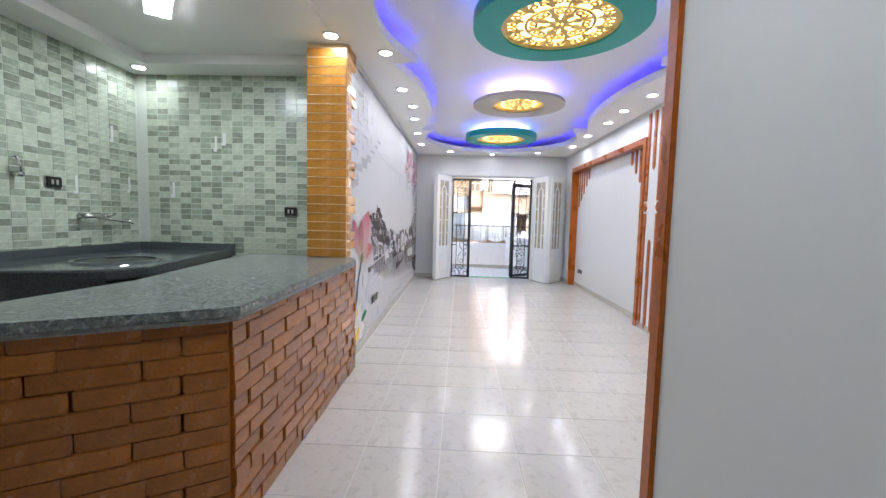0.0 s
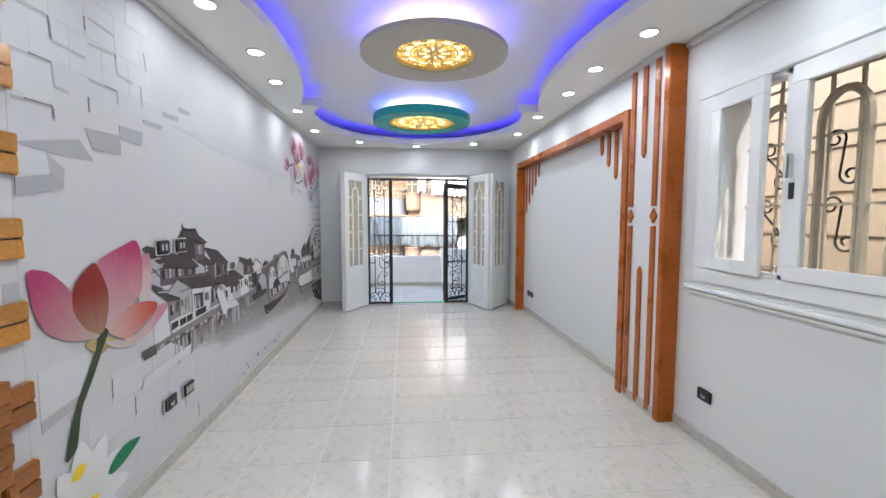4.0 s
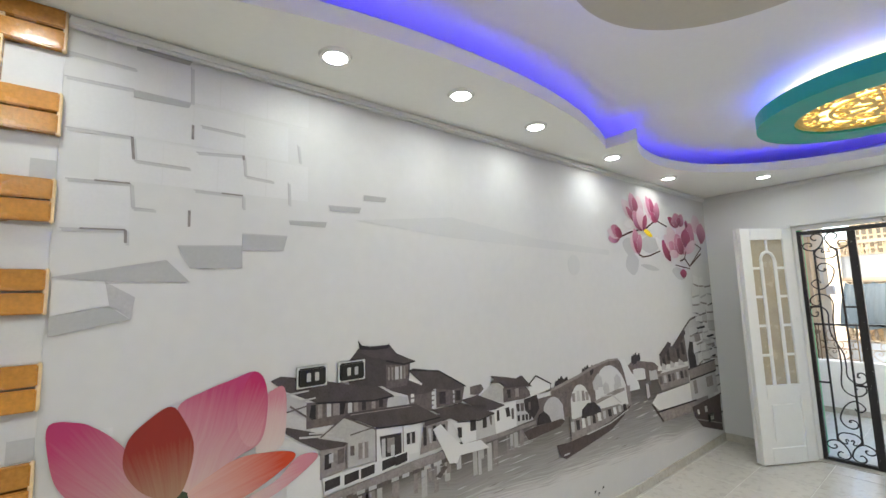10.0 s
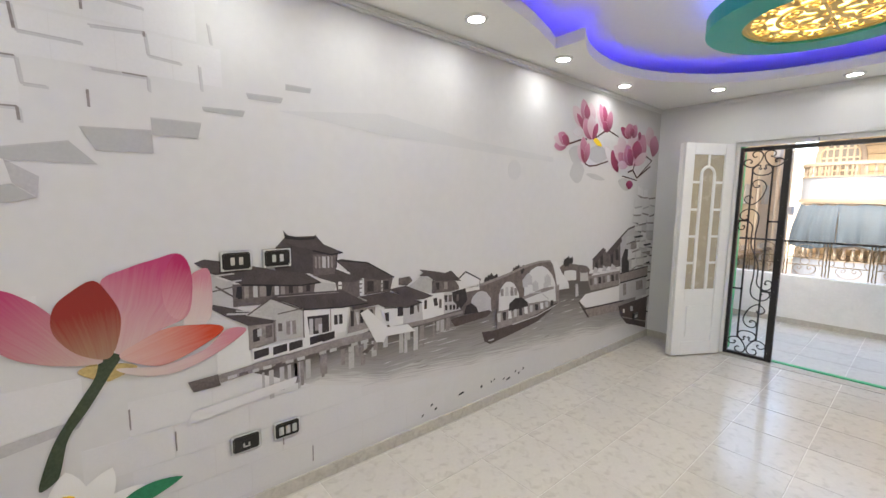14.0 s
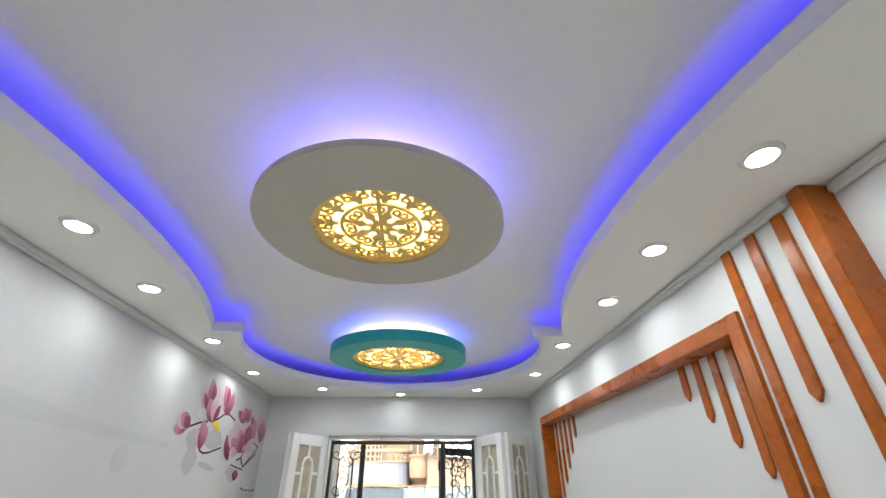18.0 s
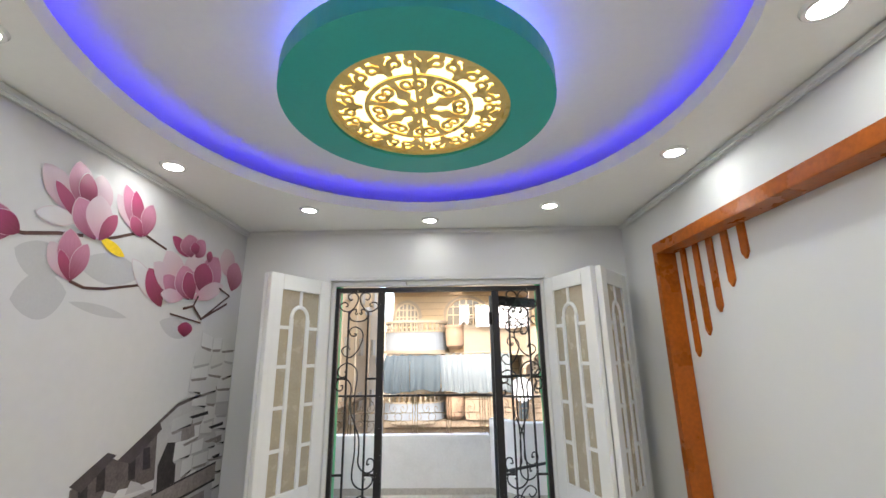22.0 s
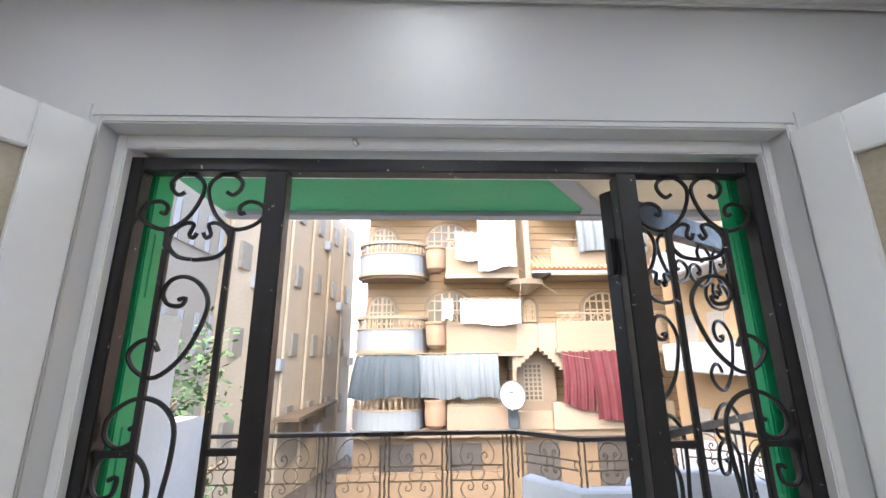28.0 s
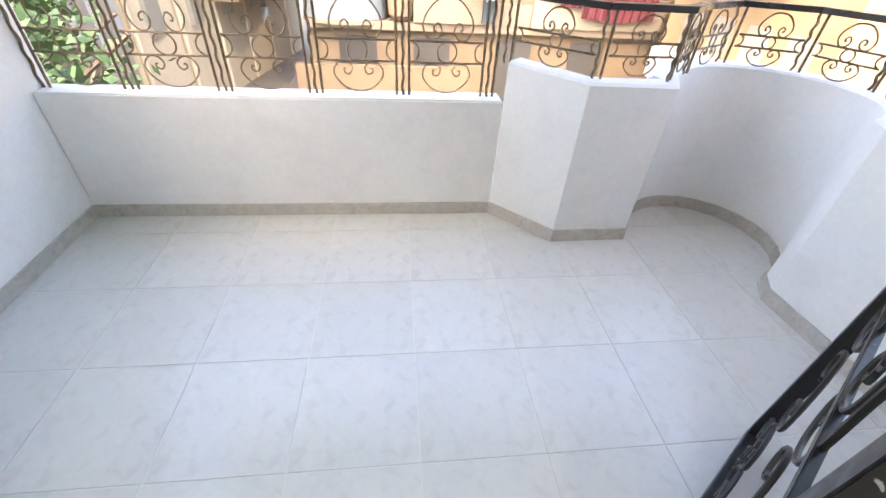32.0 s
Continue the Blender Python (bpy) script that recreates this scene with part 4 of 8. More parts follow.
# lower near corner: white blocks in courses
for j, z in enumerate((0.10, 0.255, 0.41, 0.565)):
    for c in range(6 - j):
        y = 3.50 + 0.155 * (j % 2) + 0.31 * c
        mu("printed_block", rect(y, y + 0.306, z, z + 0.150, 1), U_BLOCK)
        if (c + j) % 3 == 0:
            mu("printed_joint", rect(y, y + 0.006, z + 0.03, z + 0.12, 3), U_MID)
mu("printed_block", flat([(3.86, 0.545), (4.34, 0.595), (4.36, 0.64), (3.88, 0.60)], 15), U_WHITE)
mu("printed_block", flat([(3.28, 0.86), (3.52, 0.86), (3.52, 0.70), (3.28, 0.67)], 3), U_WHITE)
mu("printed_shade", flat([(3.28, 0.665), (3.52, 0.70), (3.50, 0.66), (3.28, 0.62)], 4), U_PALE)
mu("printed_block", flat([(3.28, 1.20), (3.42, 1.20), (3.42, 1.10), (3.28, 1.08)], 3), U_WHITE)
mu("mist", flat([(4.3, 1.98), (4.9, 2.05), (5.6, 1.97), (6.5, 1.93), (6.5, 1.89), (5.6, 1.91), (4.9, 1.93)], 2), U_MIST)
mu("pale_moon", flat([(6.02 + 0.075 * math.cos(k * math.pi / 8), 1.80 + 0.075 * math.sin(k * math.pi / 8)) for k in range(16)], 2), U_MIST)
# tilted white blocks stacked at the far end, dark gaps between them
rb = random.Random(8)
for j in range(15):
    z = 0.30 + 0.095 * j
    y = YB - 0.015
    reach = YB - (0.22 if j < 5 else 0.48 - 0.022 * abs(j - 9))
    while y > reach:
        w, h = rb.uniform(0.10, 0.20), rb.uniform(0.07, 0.10)
        k, e = rb.uniform(-0.022, 0.030), rb.uniform(-0.012, 0.012)
        mu("printed_block", flat([(y - w, z - k), (y, z), (y, z + h), (y - w, z + h - k + e)], 7), rb.choice((U_WHITE, U_BLOCK, U_PAPER, U_SHADE)))
        mu("printed_shade", flat([(y - w, z - k), (y, z), (y - 0.015, z - 0.018), (y - w + 0.02, z - k - 0.016)], 8), rb.choice((U_MID, U_PALE, U_UNDER)))
        if rb.random() < 0.4:
            mu("block_gap", flat([(y - w * 0.7, z - k * 0.7), (y, z), (y - 0.01, z - 0.014)], 9), U_INK)
        y -= w + rb.uniform(0.004, 0.016)

# canal water, fading towards the bottom
bm = bmesh.new()
uvl = bm.loops.layers.uv.new("UVMap")
xw = XL + 0.002 + 0.0006 * 2
top = [(4.10, 0.72), (4.8, 0.80), (5.6, 0.86), (6.4, 0.88), (7.2, 0.82), (8.3, 0.60)]
bot = [(4.42, 0.56), (4.9, 0.42), (5.6, 0.34), (6.4, 0.28), (7.2, 0.24), (8.3, 0.18)]
lo = [bm.verts.new((xw, *p)) for p in bot]
hi = [bm.verts.new((xw, *p)) for p in top]
for i in range(5):
    f = bm.faces.new((lo[i], lo[i + 1], hi[i + 1], hi[i]))
    for lp, c in zip(f.loops, ((i / 5, 0), ((i + 1) / 5, 0), ((i + 1) / 5, 0.75), (i / 5, 0.75))):
        lp[uvl].uv = c
mu("canal_water", bm, U_WATER, "grey rippled canal water")

# canal houses
mu("tower_wall", flat([(4.25, 1.300), (4.31, 1.360), (4.47, 1.351), (4.60, 1.270), (4.59, 1.159), (4.27, 1.194)], 4), U_SLATE)
mu("tower_side", flat([(4.46, 1.275), (4.59, 1.261), (4.58, 1.159), (4.46, 1.159)], 5), U_STONE)
mu("window_slat", flat([(4.47, 1.262), (4.48, 1.258), (4.48, 1.197), (4.47, 1.201)], 6), U_MID)
mu("window_slat", flat([(4.49, 1.261), (4.50, 1.257), (4.50, 1.196), (4.49, 1.200)], 6), U_MID)
mu("window_slat", flat([(4.51, 1.260), (4.53, 1.257), (4.53, 1.195), (4.51, 1.199)], 6), U_PALE)
mu("window_slat", flat([(4.54, 1.259), (4.55, 1.256), (4.55, 1.194), (4.54, 1.198)], 6), U_PALE)
mu("window_slat", flat([(4.56, 1.259), (4.57, 1.255), (4.57, 1.193), (4.56, 1.197)], 6), U_MID)
mu("tower_roof", flat([(4.30, 1.354), (4.32, 1.372), (4.48, 1.370), (4.52, 1.324), (4.63, 1.273), (4.56, 1.268), (4.46, 1.297), (4.37, 1.322)], 7), U_ROOF)
mu("roof_ridge", flat([(4.31, 1.406), (4.33, 1.381), (4.40, 1.365), (4.46, 1.364), (4.48, 1.379), (4.47, 1.354), (4.40, 1.352), (4.32, 1.363)], 8), U_INK)
stroke([(4.46, 1.294), (4.56, 1.265), (4.63, 1.273)], 0.008, 8, U_INK)
mu("house_wall", flat([(3.98, 1.215), (4.09, 1.155), (4.09, 1.034), (3.96, 1.069)], 4), U_PALE)
mu("house_wall", flat([(4.07, 1.162), (4.47, 1.133), (4.46, 1.062), (4.27, 1.044), (4.07, 1.054)], 5), U_STONE)
mu("house_window", flat([(4.09, 1.149), (4.11, 1.148), (4.11, 1.088), (4.08, 1.089)], 6), U_INK)
mu("house_window", flat([(4.12, 1.147), (4.14, 1.146), (4.14, 1.087), (4.12, 1.088)], 6), U_MID)
mu("house_window", flat([(4.16, 1.145), (4.18, 1.144), (4.18, 1.086), (4.16, 1.088)], 6), U_PALE)
mu("house_window", flat([(4.19, 1.143), (4.22, 1.142), (4.22, 1.085), (4.19, 1.087)], 6), U_MID)
mu("house_window", flat([(4.22, 1.141), (4.25, 1.140), (4.24, 1.084), (4.22, 1.086)], 6), U_INK)
mu("house_window", flat([(4.26, 1.139), (4.28, 1.137), (4.28, 1.084), (4.26, 1.085)], 6), U_PALE)
mu("house_window", flat([(4.29, 1.137), (4.31, 1.136), (4.31, 1.083), (4.29, 1.084)], 6), U_MID)
mu("house_window", flat([(4.33, 1.135), (4.35, 1.133), (4.35, 1.082), (4.33, 1.084)], 6), U_DARK)
mu("house_window", flat([(4.38, 1.132), (4.40, 1.130), (4.40, 1.081), (4.38, 1.083)], 6), U_MID)
mu("house_window", flat([(4.42, 1.129), (4.44, 1.128), (4.44, 1.080), (4.42, 1.082)], 6), U_DARK)
mu("house_roof", flat([(3.92, 1.275), (3.96, 1.289), (4.08, 1.263), (4.27, 1.210), (4.42, 1.177), (4.50, 1.124), (4.39, 1.122), (4.11, 1.157), (3.98, 1.224)], 7), U_ROOF)
stroke([(3.98, 1.209), (4.08, 1.213)], 0.007, 8, U_PALE)
stroke([(3.98, 1.171), (4.11, 1.178)], 0.007, 8, U_PALE)
stroke([(4.11, 1.154), (4.39, 1.118), (4.50, 1.121)], 0.008, 8, U_INK)
stroke([(4.00, 1.161), (4.09, 1.089)], 0.008, 8, U_STONE)
stroke([(3.98, 1.138), (4.07, 1.150)], 0.006, 8, U_STONE)
mu("house_wall", flat([(4.46, 1.133), (4.59, 1.099), (4.57, 1.051), (4.46, 1.068)], 4), U_PALE)
mu("house_wall", flat([(4.58, 1.120), (4.75, 1.109), (4.74, 1.007), (4.60, 1.024)], 4), U_STONE)
mu("lantern", flat([(4.60, 1.112), (4.62, 1.111), (4.62, 1.094), (4.60, 1.095)], 6), U_WHITE)
mu("lantern", flat([(4.73, 1.104), (4.75, 1.103), (4.75, 1.086), (4.73, 1.087)], 6), U_WHITE)
mu("lantern", flat([(4.60, 1.088), (4.62, 1.087), (4.62, 1.070), (4.60, 1.071)], 6), U_WHITE)
mu("lantern", flat([(4.73, 1.080), (4.75, 1.079), (4.75, 1.062), (4.73, 1.063)], 6), U_WHITE)
mu("lantern", flat([(4.60, 1.065), (4.62, 1.064), (4.62, 1.047), (4.60, 1.048)], 6), U_WHITE)
mu("lantern", flat([(4.73, 1.056), (4.75, 1.055), (4.75, 1.037), (4.73, 1.039)], 6), U_WHITE)
mu("lantern", flat([(4.60, 1.041), (4.62, 1.040), (4.62, 1.023), (4.60, 1.024)], 6), U_WHITE)
mu("lantern", flat([(4.73, 1.032), (4.75, 1.031), (4.75, 1.013), (4.73, 1.015)], 6), U_WHITE)
mu("house_roof", flat([(4.44, 1.176), (4.60, 1.188), (4.76, 1.119), (4.71, 1.101), (4.59, 1.106), (4.49, 1.145)], 5), U_ROOF)
stroke([(4.59, 1.189), (4.67, 1.151)], 0.01, 6, U_WHITE)
mu("house_wall", flat([(4.76, 1.115), (4.95, 1.094), (4.93, 1.013), (4.76, 1.016)], 4), U_STONE)
mu("lantern", flat([(4.87, 1.088), (4.88, 1.087), (4.88, 1.070), (4.87, 1.071)], 6), U_PALE)
mu("lantern", flat([(4.87, 1.064), (4.88, 1.063), (4.88, 1.045), (4.87, 1.046)], 6), U_PALE)
mu("lantern", flat([(4.87, 1.039), (4.88, 1.038), (4.88, 1.020), (4.87, 1.022)], 6), U_PALE)
mu("house_window", flat([(4.78, 1.094), (4.82, 1.091), (4.82, 1.029), (4.78, 1.032)], 6), U_DARK)
mu("house_window", flat([(4.89, 1.083), (4.92, 1.081), (4.92, 1.028), (4.89, 1.030)], 6), U_DARK)
mu("house_roof", flat([(4.59, 1.228), (4.62, 1.237), (4.78, 1.204), (4.96, 1.096), (4.86, 1.092), (4.75, 1.116), (4.67, 1.154)], 5), U_ROOF)
stroke([(4.59, 1.231), (4.78, 1.204), (4.96, 1.096)], 0.007, 6, U_INK)
mu("house_wall", flat([(3.99, 0.885), (4.13, 0.931), (4.14, 0.747), (3.99, 0.749)], 6), U_WHITE)
mu("house_wall", flat([(4.13, 0.962), (4.26, 0.956), (4.26, 0.847), (4.13, 0.830)], 7), U_MID)
mu("house_window", flat([(4.15, 0.929), (4.18, 0.932), (4.18, 0.869), (4.15, 0.867)], 8), U_DARK)
mu("house_window", flat([(4.17, 0.927), (4.19, 0.929), (4.19, 0.891), (4.17, 0.890)], 8), U_PALE)
mu("house_window", flat([(4.21, 0.936), (4.24, 0.938), (4.24, 0.878), (4.21, 0.876)], 8), U_STONE)
mu("house_roof", flat([(3.96, 1.072), (3.99, 1.078), (4.10, 1.036), (4.27, 0.961), (4.24, 0.945), (4.13, 0.953), (4.04, 1.011)], 8), U_ROOF)
stroke([(4.04, 1.025), (4.14, 1.011), (4.24, 0.971)], 0.008, 9, U_PALE)
stroke([(4.08, 1.034), (4.19, 1.013)], 0.006, 9, U_PALE)
mu("house_wall", flat([(4.12, 1.006), (4.24, 1.074), (4.40, 0.982), (4.40, 0.844), (4.26, 0.847), (4.26, 0.956)], 8), U_CREAM)
mu("house_window", flat([(4.27, 0.939), (4.29, 0.937), (4.29, 0.895), (4.27, 0.897)], 9), U_STONE)
mu("house_window", flat([(4.31, 0.942), (4.36, 0.940), (4.36, 0.868), (4.31, 0.871)], 9), U_MID)
mu("window_bar", flat([(4.33, 0.939), (4.34, 0.939), (4.34, 0.870), (4.33, 0.871)], 10), U_PALE)
stroke([(4.13, 1.006), (4.24, 1.071), (4.40, 0.985)], 0.007, 9, U_STONE)
stroke([(4.27, 0.987), (4.39, 0.996)], 0.006, 9, U_STONE)
stroke([(4.25, 0.957), (4.25, 0.848)], 0.005, 9, U_STONE)
mu("house_wall", flat([(4.40, 0.995), (4.66, 0.972), (4.64, 0.823), (4.40, 0.834)], 8), U_WHITE)
mu("house_window", flat([(4.42, 0.947), (4.54, 0.940), (4.54, 0.838), (4.43, 0.848)], 9), U_DARK)
mu("doorway_detail", flat([(4.43, 0.933), (4.45, 0.932), (4.45, 0.845), (4.43, 0.847)], 10), U_PALE)
mu("doorway_detail", flat([(4.46, 0.930), (4.50, 0.927), (4.50, 0.860), (4.46, 0.863)], 10), U_MID)
mu("doorway_detail", flat([(4.48, 0.895), (4.50, 0.893), (4.50, 0.842), (4.48, 0.845)], 10), U_PALE)
mu("house_window", flat([(4.57, 0.929), (4.62, 0.928), (4.62, 0.873), (4.57, 0.875)], 9), U_DARK)
mu("window_bar", flat([(4.59, 0.927), (4.60, 0.927), (4.60, 0.872), (4.59, 0.873)], 10), U_PALE)
stroke([(4.55, 0.975), (4.55, 0.830)], 0.006, 9, U_MID)
stroke([(4.40, 0.985), (4.40, 0.838)], 0.006, 9, U_STONE)
mu("house_roof", flat([(4.23, 1.072), (4.27, 1.085), (4.62, 1.064), (4.78, 0.969), (4.62, 0.969), (4.40, 0.991), (4.31, 1.041)], 11), U_ROOF)
stroke([(4.27, 1.075), (4.60, 1.055)], 0.004, 12, U_MID)
stroke([(4.40, 0.988), (4.62, 0.966), (4.78, 0.966)], 0.007, 12, U_INK)
mu("porch", flat([(4.67, 0.951), (4.83, 0.936), (4.82, 0.817), (4.65, 0.808)], 8), U_MID)
mu("porch_detail", flat([(4.67, 0.937), (4.69, 0.935), (4.69, 0.845), (4.67, 0.847)], 9), U_DARK)
mu("porch_detail", flat([(4.70, 0.924), (4.72, 0.922), (4.72, 0.849), (4.71, 0.851)], 9), U_PALE)
mu("porch_detail", flat([(4.73, 0.932), (4.75, 0.930), (4.75, 0.853), (4.73, 0.855)], 9), U_INK)
mu("porch_detail", flat([(4.76, 0.918), (4.78, 0.916), (4.78, 0.857), (4.76, 0.859)], 9), U_WHITE)
mu("porch_detail", flat([(4.79, 0.926), (4.81, 0.924), (4.82, 0.860), (4.79, 0.862)], 9), U_DARK)
mu("house_roof", flat([(4.68, 0.971), (4.85, 0.988), (4.87, 0.947), (4.68, 0.940)], 11), U_ROOF)
mu("house_wall", flat([(4.84, 0.950), (5.03, 0.911), (5.02, 0.788), (4.93, 0.790)], 8), U_WHITE)
mu("house_window", flat([(4.89, 0.888), (4.92, 0.886), (4.92, 0.831), (4.90, 0.834)], 9), U_DARK)
mu("house_window", flat([(4.98, 0.909), (5.02, 0.905), (5.02, 0.847), (4.98, 0.850)], 9), U_DARK)
mu("house_wall", flat([(5.02, 0.912), (5.16, 0.907), (5.17, 0.790), (5.02, 0.788)], 8), U_PALE)
mu("house_window", flat([(5.07, 0.900), (5.10, 0.901), (5.10, 0.846), (5.07, 0.845)], 9), U_DARK)
mu("house_window", flat([(5.12, 0.899), (5.14, 0.901), (5.14, 0.852), (5.13, 0.850)], 9), U_STONE)
mu("house_roof", flat([(4.72, 1.012), (4.92, 1.014), (5.16, 0.914), (5.05, 0.899), (4.89, 0.921)], 11), U_ROOF)
stroke([(4.89, 0.917), (5.05, 0.895), (5.16, 0.911)], 0.006, 12, U_INK)
mu("house_wall", flat([(5.15, 0.938), (5.25, 0.940), (5.24, 0.793), (5.16, 0.791)], 8), U_WHITE)
mu("house_window", flat([(5.18, 0.920), (5.20, 0.922), (5.20, 0.862), (5.18, 0.860)], 9), U_DARK)
mu("house_wall", flat([(5.24, 0.945), (5.34, 0.952), (5.34, 0.798), (5.24, 0.793)], 7), U_WHITE)
mu("house_window", flat([(5.25, 0.921), (5.28, 0.923), (5.29, 0.869), (5.26, 0.868)], 9), U_DARK)
mu("house_window", flat([(5.30, 0.909), (5.32, 0.908), (5.32, 0.847), (5.30, 0.848)], 9), U_STONE)
mu("house_wall", flat([(5.32, 0.946), (5.48, 0.949), (5.49, 0.807), (5.33, 0.799)], 6), U_PALE)
mu("house_window", flat([(5.34, 0.929), (5.37, 0.927), (5.37, 0.880), (5.35, 0.883)], 7), U_DARK)
mu("balcony_rail", flat([(5.35, 0.859), (5.37, 0.858), (5.37, 0.823), (5.35, 0.824)], 7), U_DARK)
mu("house_window", flat([(5.38, 0.926), (5.41, 0.924), (5.41, 0.877), (5.38, 0.879)], 7), U_STONE)
mu("balcony_rail", flat([(5.39, 0.856), (5.41, 0.854), (5.41, 0.819), (5.39, 0.821)], 7), U_DARK)
mu("house_window", flat([(5.42, 0.923), (5.44, 0.921), (5.44, 0.874), (5.42, 0.876)], 7), U_DARK)
mu("balcony_rail", flat([(5.42, 0.852), (5.44, 0.851), (5.44, 0.815), (5.42, 0.817)], 7), U_DARK)
mu("house_window", flat([(5.45, 0.920), (5.47, 0.918), (5.47, 0.871), (5.45, 0.873)], 7), U_STONE)
mu("balcony_rail", flat([(5.45, 0.850), (5.47, 0.848), (5.47, 0.812), (5.45, 0.814)], 7), U_DARK)
mu("house_roof", flat([(4.92, 1.028), (5.04, 1.034), (5.25, 0.940), (5.17, 0.929), (5.07, 0.937)], 9), U_ROOF)
mu("house_wall", flat([(5.06, 1.026), (5.17, 1.088), (5.25, 1.042), (5.25, 0.956), (5.16, 0.974)], 5), U_CREAM)
mu("house_wall", flat([(5.24, 1.042), (5.42, 1.038), (5.49, 0.956), (5.41, 0.947), (5.24, 0.956)], 5), U_STONE)
mu("house_window", flat([(5.27, 1.025), (5.30, 1.023), (5.30, 0.974), (5.28, 0.976)], 6), U_DARK)
mu("house_window", flat([(5.34, 1.021), (5.37, 1.019), (5.37, 0.969), (5.34, 0.971)], 6), U_MID)
mu("house_roof", flat([(5.14, 1.085), (5.17, 1.102), (5.14, 1.126), (5.27, 1.100), (5.35, 1.081), (5.40, 1.093), (5.49, 1.010), (5.40, 1.024), (5.26, 1.037), (5.21, 1.074)], 7), U_ROOF)
mu("house_roof", flat([(4.99, 1.087), (5.07, 1.090), (5.09, 1.060), (5.05, 1.033), (4.99, 1.045)], 4), U_STONE)
mu("house_wall", flat([(5.46, 1.012), (5.53, 1.066), (5.67, 1.002), (5.67, 0.925), (5.48, 0.925)], 5), U_WHITE)
stroke([(5.45, 1.017), (5.53, 1.070), (5.68, 0.997)], 0.01, 6, U_DARK)
stroke([(5.67, 0.998), (5.67, 0.925)], 0.008, 6, U_MID)
mu("house_wall", flat([(5.41, 0.943), (5.53, 0.953), (5.55, 0.864), (5.49, 0.811), (5.42, 0.876)], 6), U_DARK)
mu("fence", flat([(4.14, 0.836), (4.40, 0.838), (4.58, 0.847), (4.58, 0.795), (4.40, 0.778), (4.15, 0.765)], 13), U_WHITE)
mu("fence_panel", flat([(4.15, 0.822), (4.22, 0.827), (4.22, 0.788), (4.15, 0.780)], 14), U_DARK)
mu("fence_panel", flat([(4.24, 0.823), (4.31, 0.828), (4.31, 0.789), (4.24, 0.781)], 14), U_DARK)
mu("fence_panel", flat([(4.32, 0.827), (4.39, 0.832), (4.39, 0.792), (4.32, 0.784)], 14), U_DARK)
mu("fence_panel", flat([(4.43, 0.834), (4.50, 0.840), (4.50, 0.799), (4.43, 0.791)], 14), U_DARK)
mu("fence_panel", flat([(4.50, 0.836), (4.57, 0.842), (4.57, 0.801), (4.50, 0.792)], 14), U_DARK)
mu("quay", flat([(3.99, 0.743), (4.14, 0.757), (4.41, 0.777), (4.62, 0.791), (4.90, 0.794), (5.29, 0.792), (5.51, 0.797), (5.51, 0.777), (4.90, 0.758), (4.62, 0.742), (4.41, 0.737), (4.00, 0.705)], 12), U_MID)
mu("quay_stone", flat([(3.87, 0.743), (3.99, 0.749), (4.00, 0.692), (3.89, 0.691)], 13), U_STONE)
mu("quay_stone", flat([(4.03, 0.728), (4.07, 0.729), (4.07, 0.714), (4.03, 0.712)], 13), U_PALE)
mu("quay_stone", flat([(4.08, 0.730), (4.12, 0.731), (4.12, 0.715), (4.08, 0.714)], 13), U_STONE)
mu("quay_stone", flat([(4.14, 0.731), (4.17, 0.733), (4.17, 0.716), (4.14, 0.715)], 13), U_CREAM)
mu("quay_stone", flat([(4.19, 0.733), (4.23, 0.734), (4.23, 0.718), (4.19, 0.717)], 13), U_PALE)
mu("quay_stone", flat([(4.25, 0.734), (4.28, 0.736), (4.28, 0.719), (4.25, 0.718)], 13), U_STONE)
mu("quay_stone", flat([(4.30, 0.736), (4.34, 0.737), (4.34, 0.721), (4.30, 0.720)], 13), U_CREAM)
mu("quay_stone", flat([(4.36, 0.738), (4.40, 0.739), (4.40, 0.722), (4.36, 0.721)], 13), U_PALE)
mu("quay_stone", flat([(4.42, 0.739), (4.46, 0.741), (4.46, 0.724), (4.42, 0.723)], 13), U_STONE)
mu("quay_stone", flat([(4.48, 0.741), (4.52, 0.743), (4.52, 0.726), (4.48, 0.724)], 13), U_CREAM)
mu("quay_stone", flat([(4.54, 0.743), (4.58, 0.745), (4.58, 0.727), (4.54, 0.726)], 13), U_PALE)
mu("quay_stone", flat([(4.60, 0.745), (4.64, 0.746), (4.65, 0.729), (4.60, 0.727)], 13), U_STONE)
mu("quay_stone", flat([(4.67, 0.747), (4.71, 0.748), (4.71, 0.731), (4.67, 0.729)], 13), U_CREAM)
mu("quay_stone", flat([(4.73, 0.749), (4.78, 0.750), (4.78, 0.732), (4.73, 0.731)], 13), U_PALE)
mu("quay_stone", flat([(4.80, 0.751), (4.85, 0.752), (4.85, 0.734), (4.80, 0.733)], 13), U_STONE)
mu("stone_bridge", flat([(5.48, 0.941), (5.71, 0.963), (5.98, 1.006), (6.18, 1.048), (6.37, 1.069), (6.52, 1.060), (6.60, 0.988), (6.67, 0.762), (6.19, 0.754), (5.80, 0.758), (5.54, 0.786)], 4), U_BRIDGE)
mu("stone_bridge", flat([(6.66, 0.994), (6.74, 1.026), (7.09, 0.968), (7.23, 0.880), (7.11, 0.820), (6.70, 0.853)], 4), U_BRIDGE)
mu("bridge_coping", flat([(5.48, 0.949), (5.71, 0.971), (5.98, 1.014), (6.18, 1.057), (6.37, 1.077), (6.52, 1.069), (6.52, 1.056), (6.37, 1.060), (6.18, 1.036), (5.98, 0.993), (5.71, 0.951)], 5), U_MID)
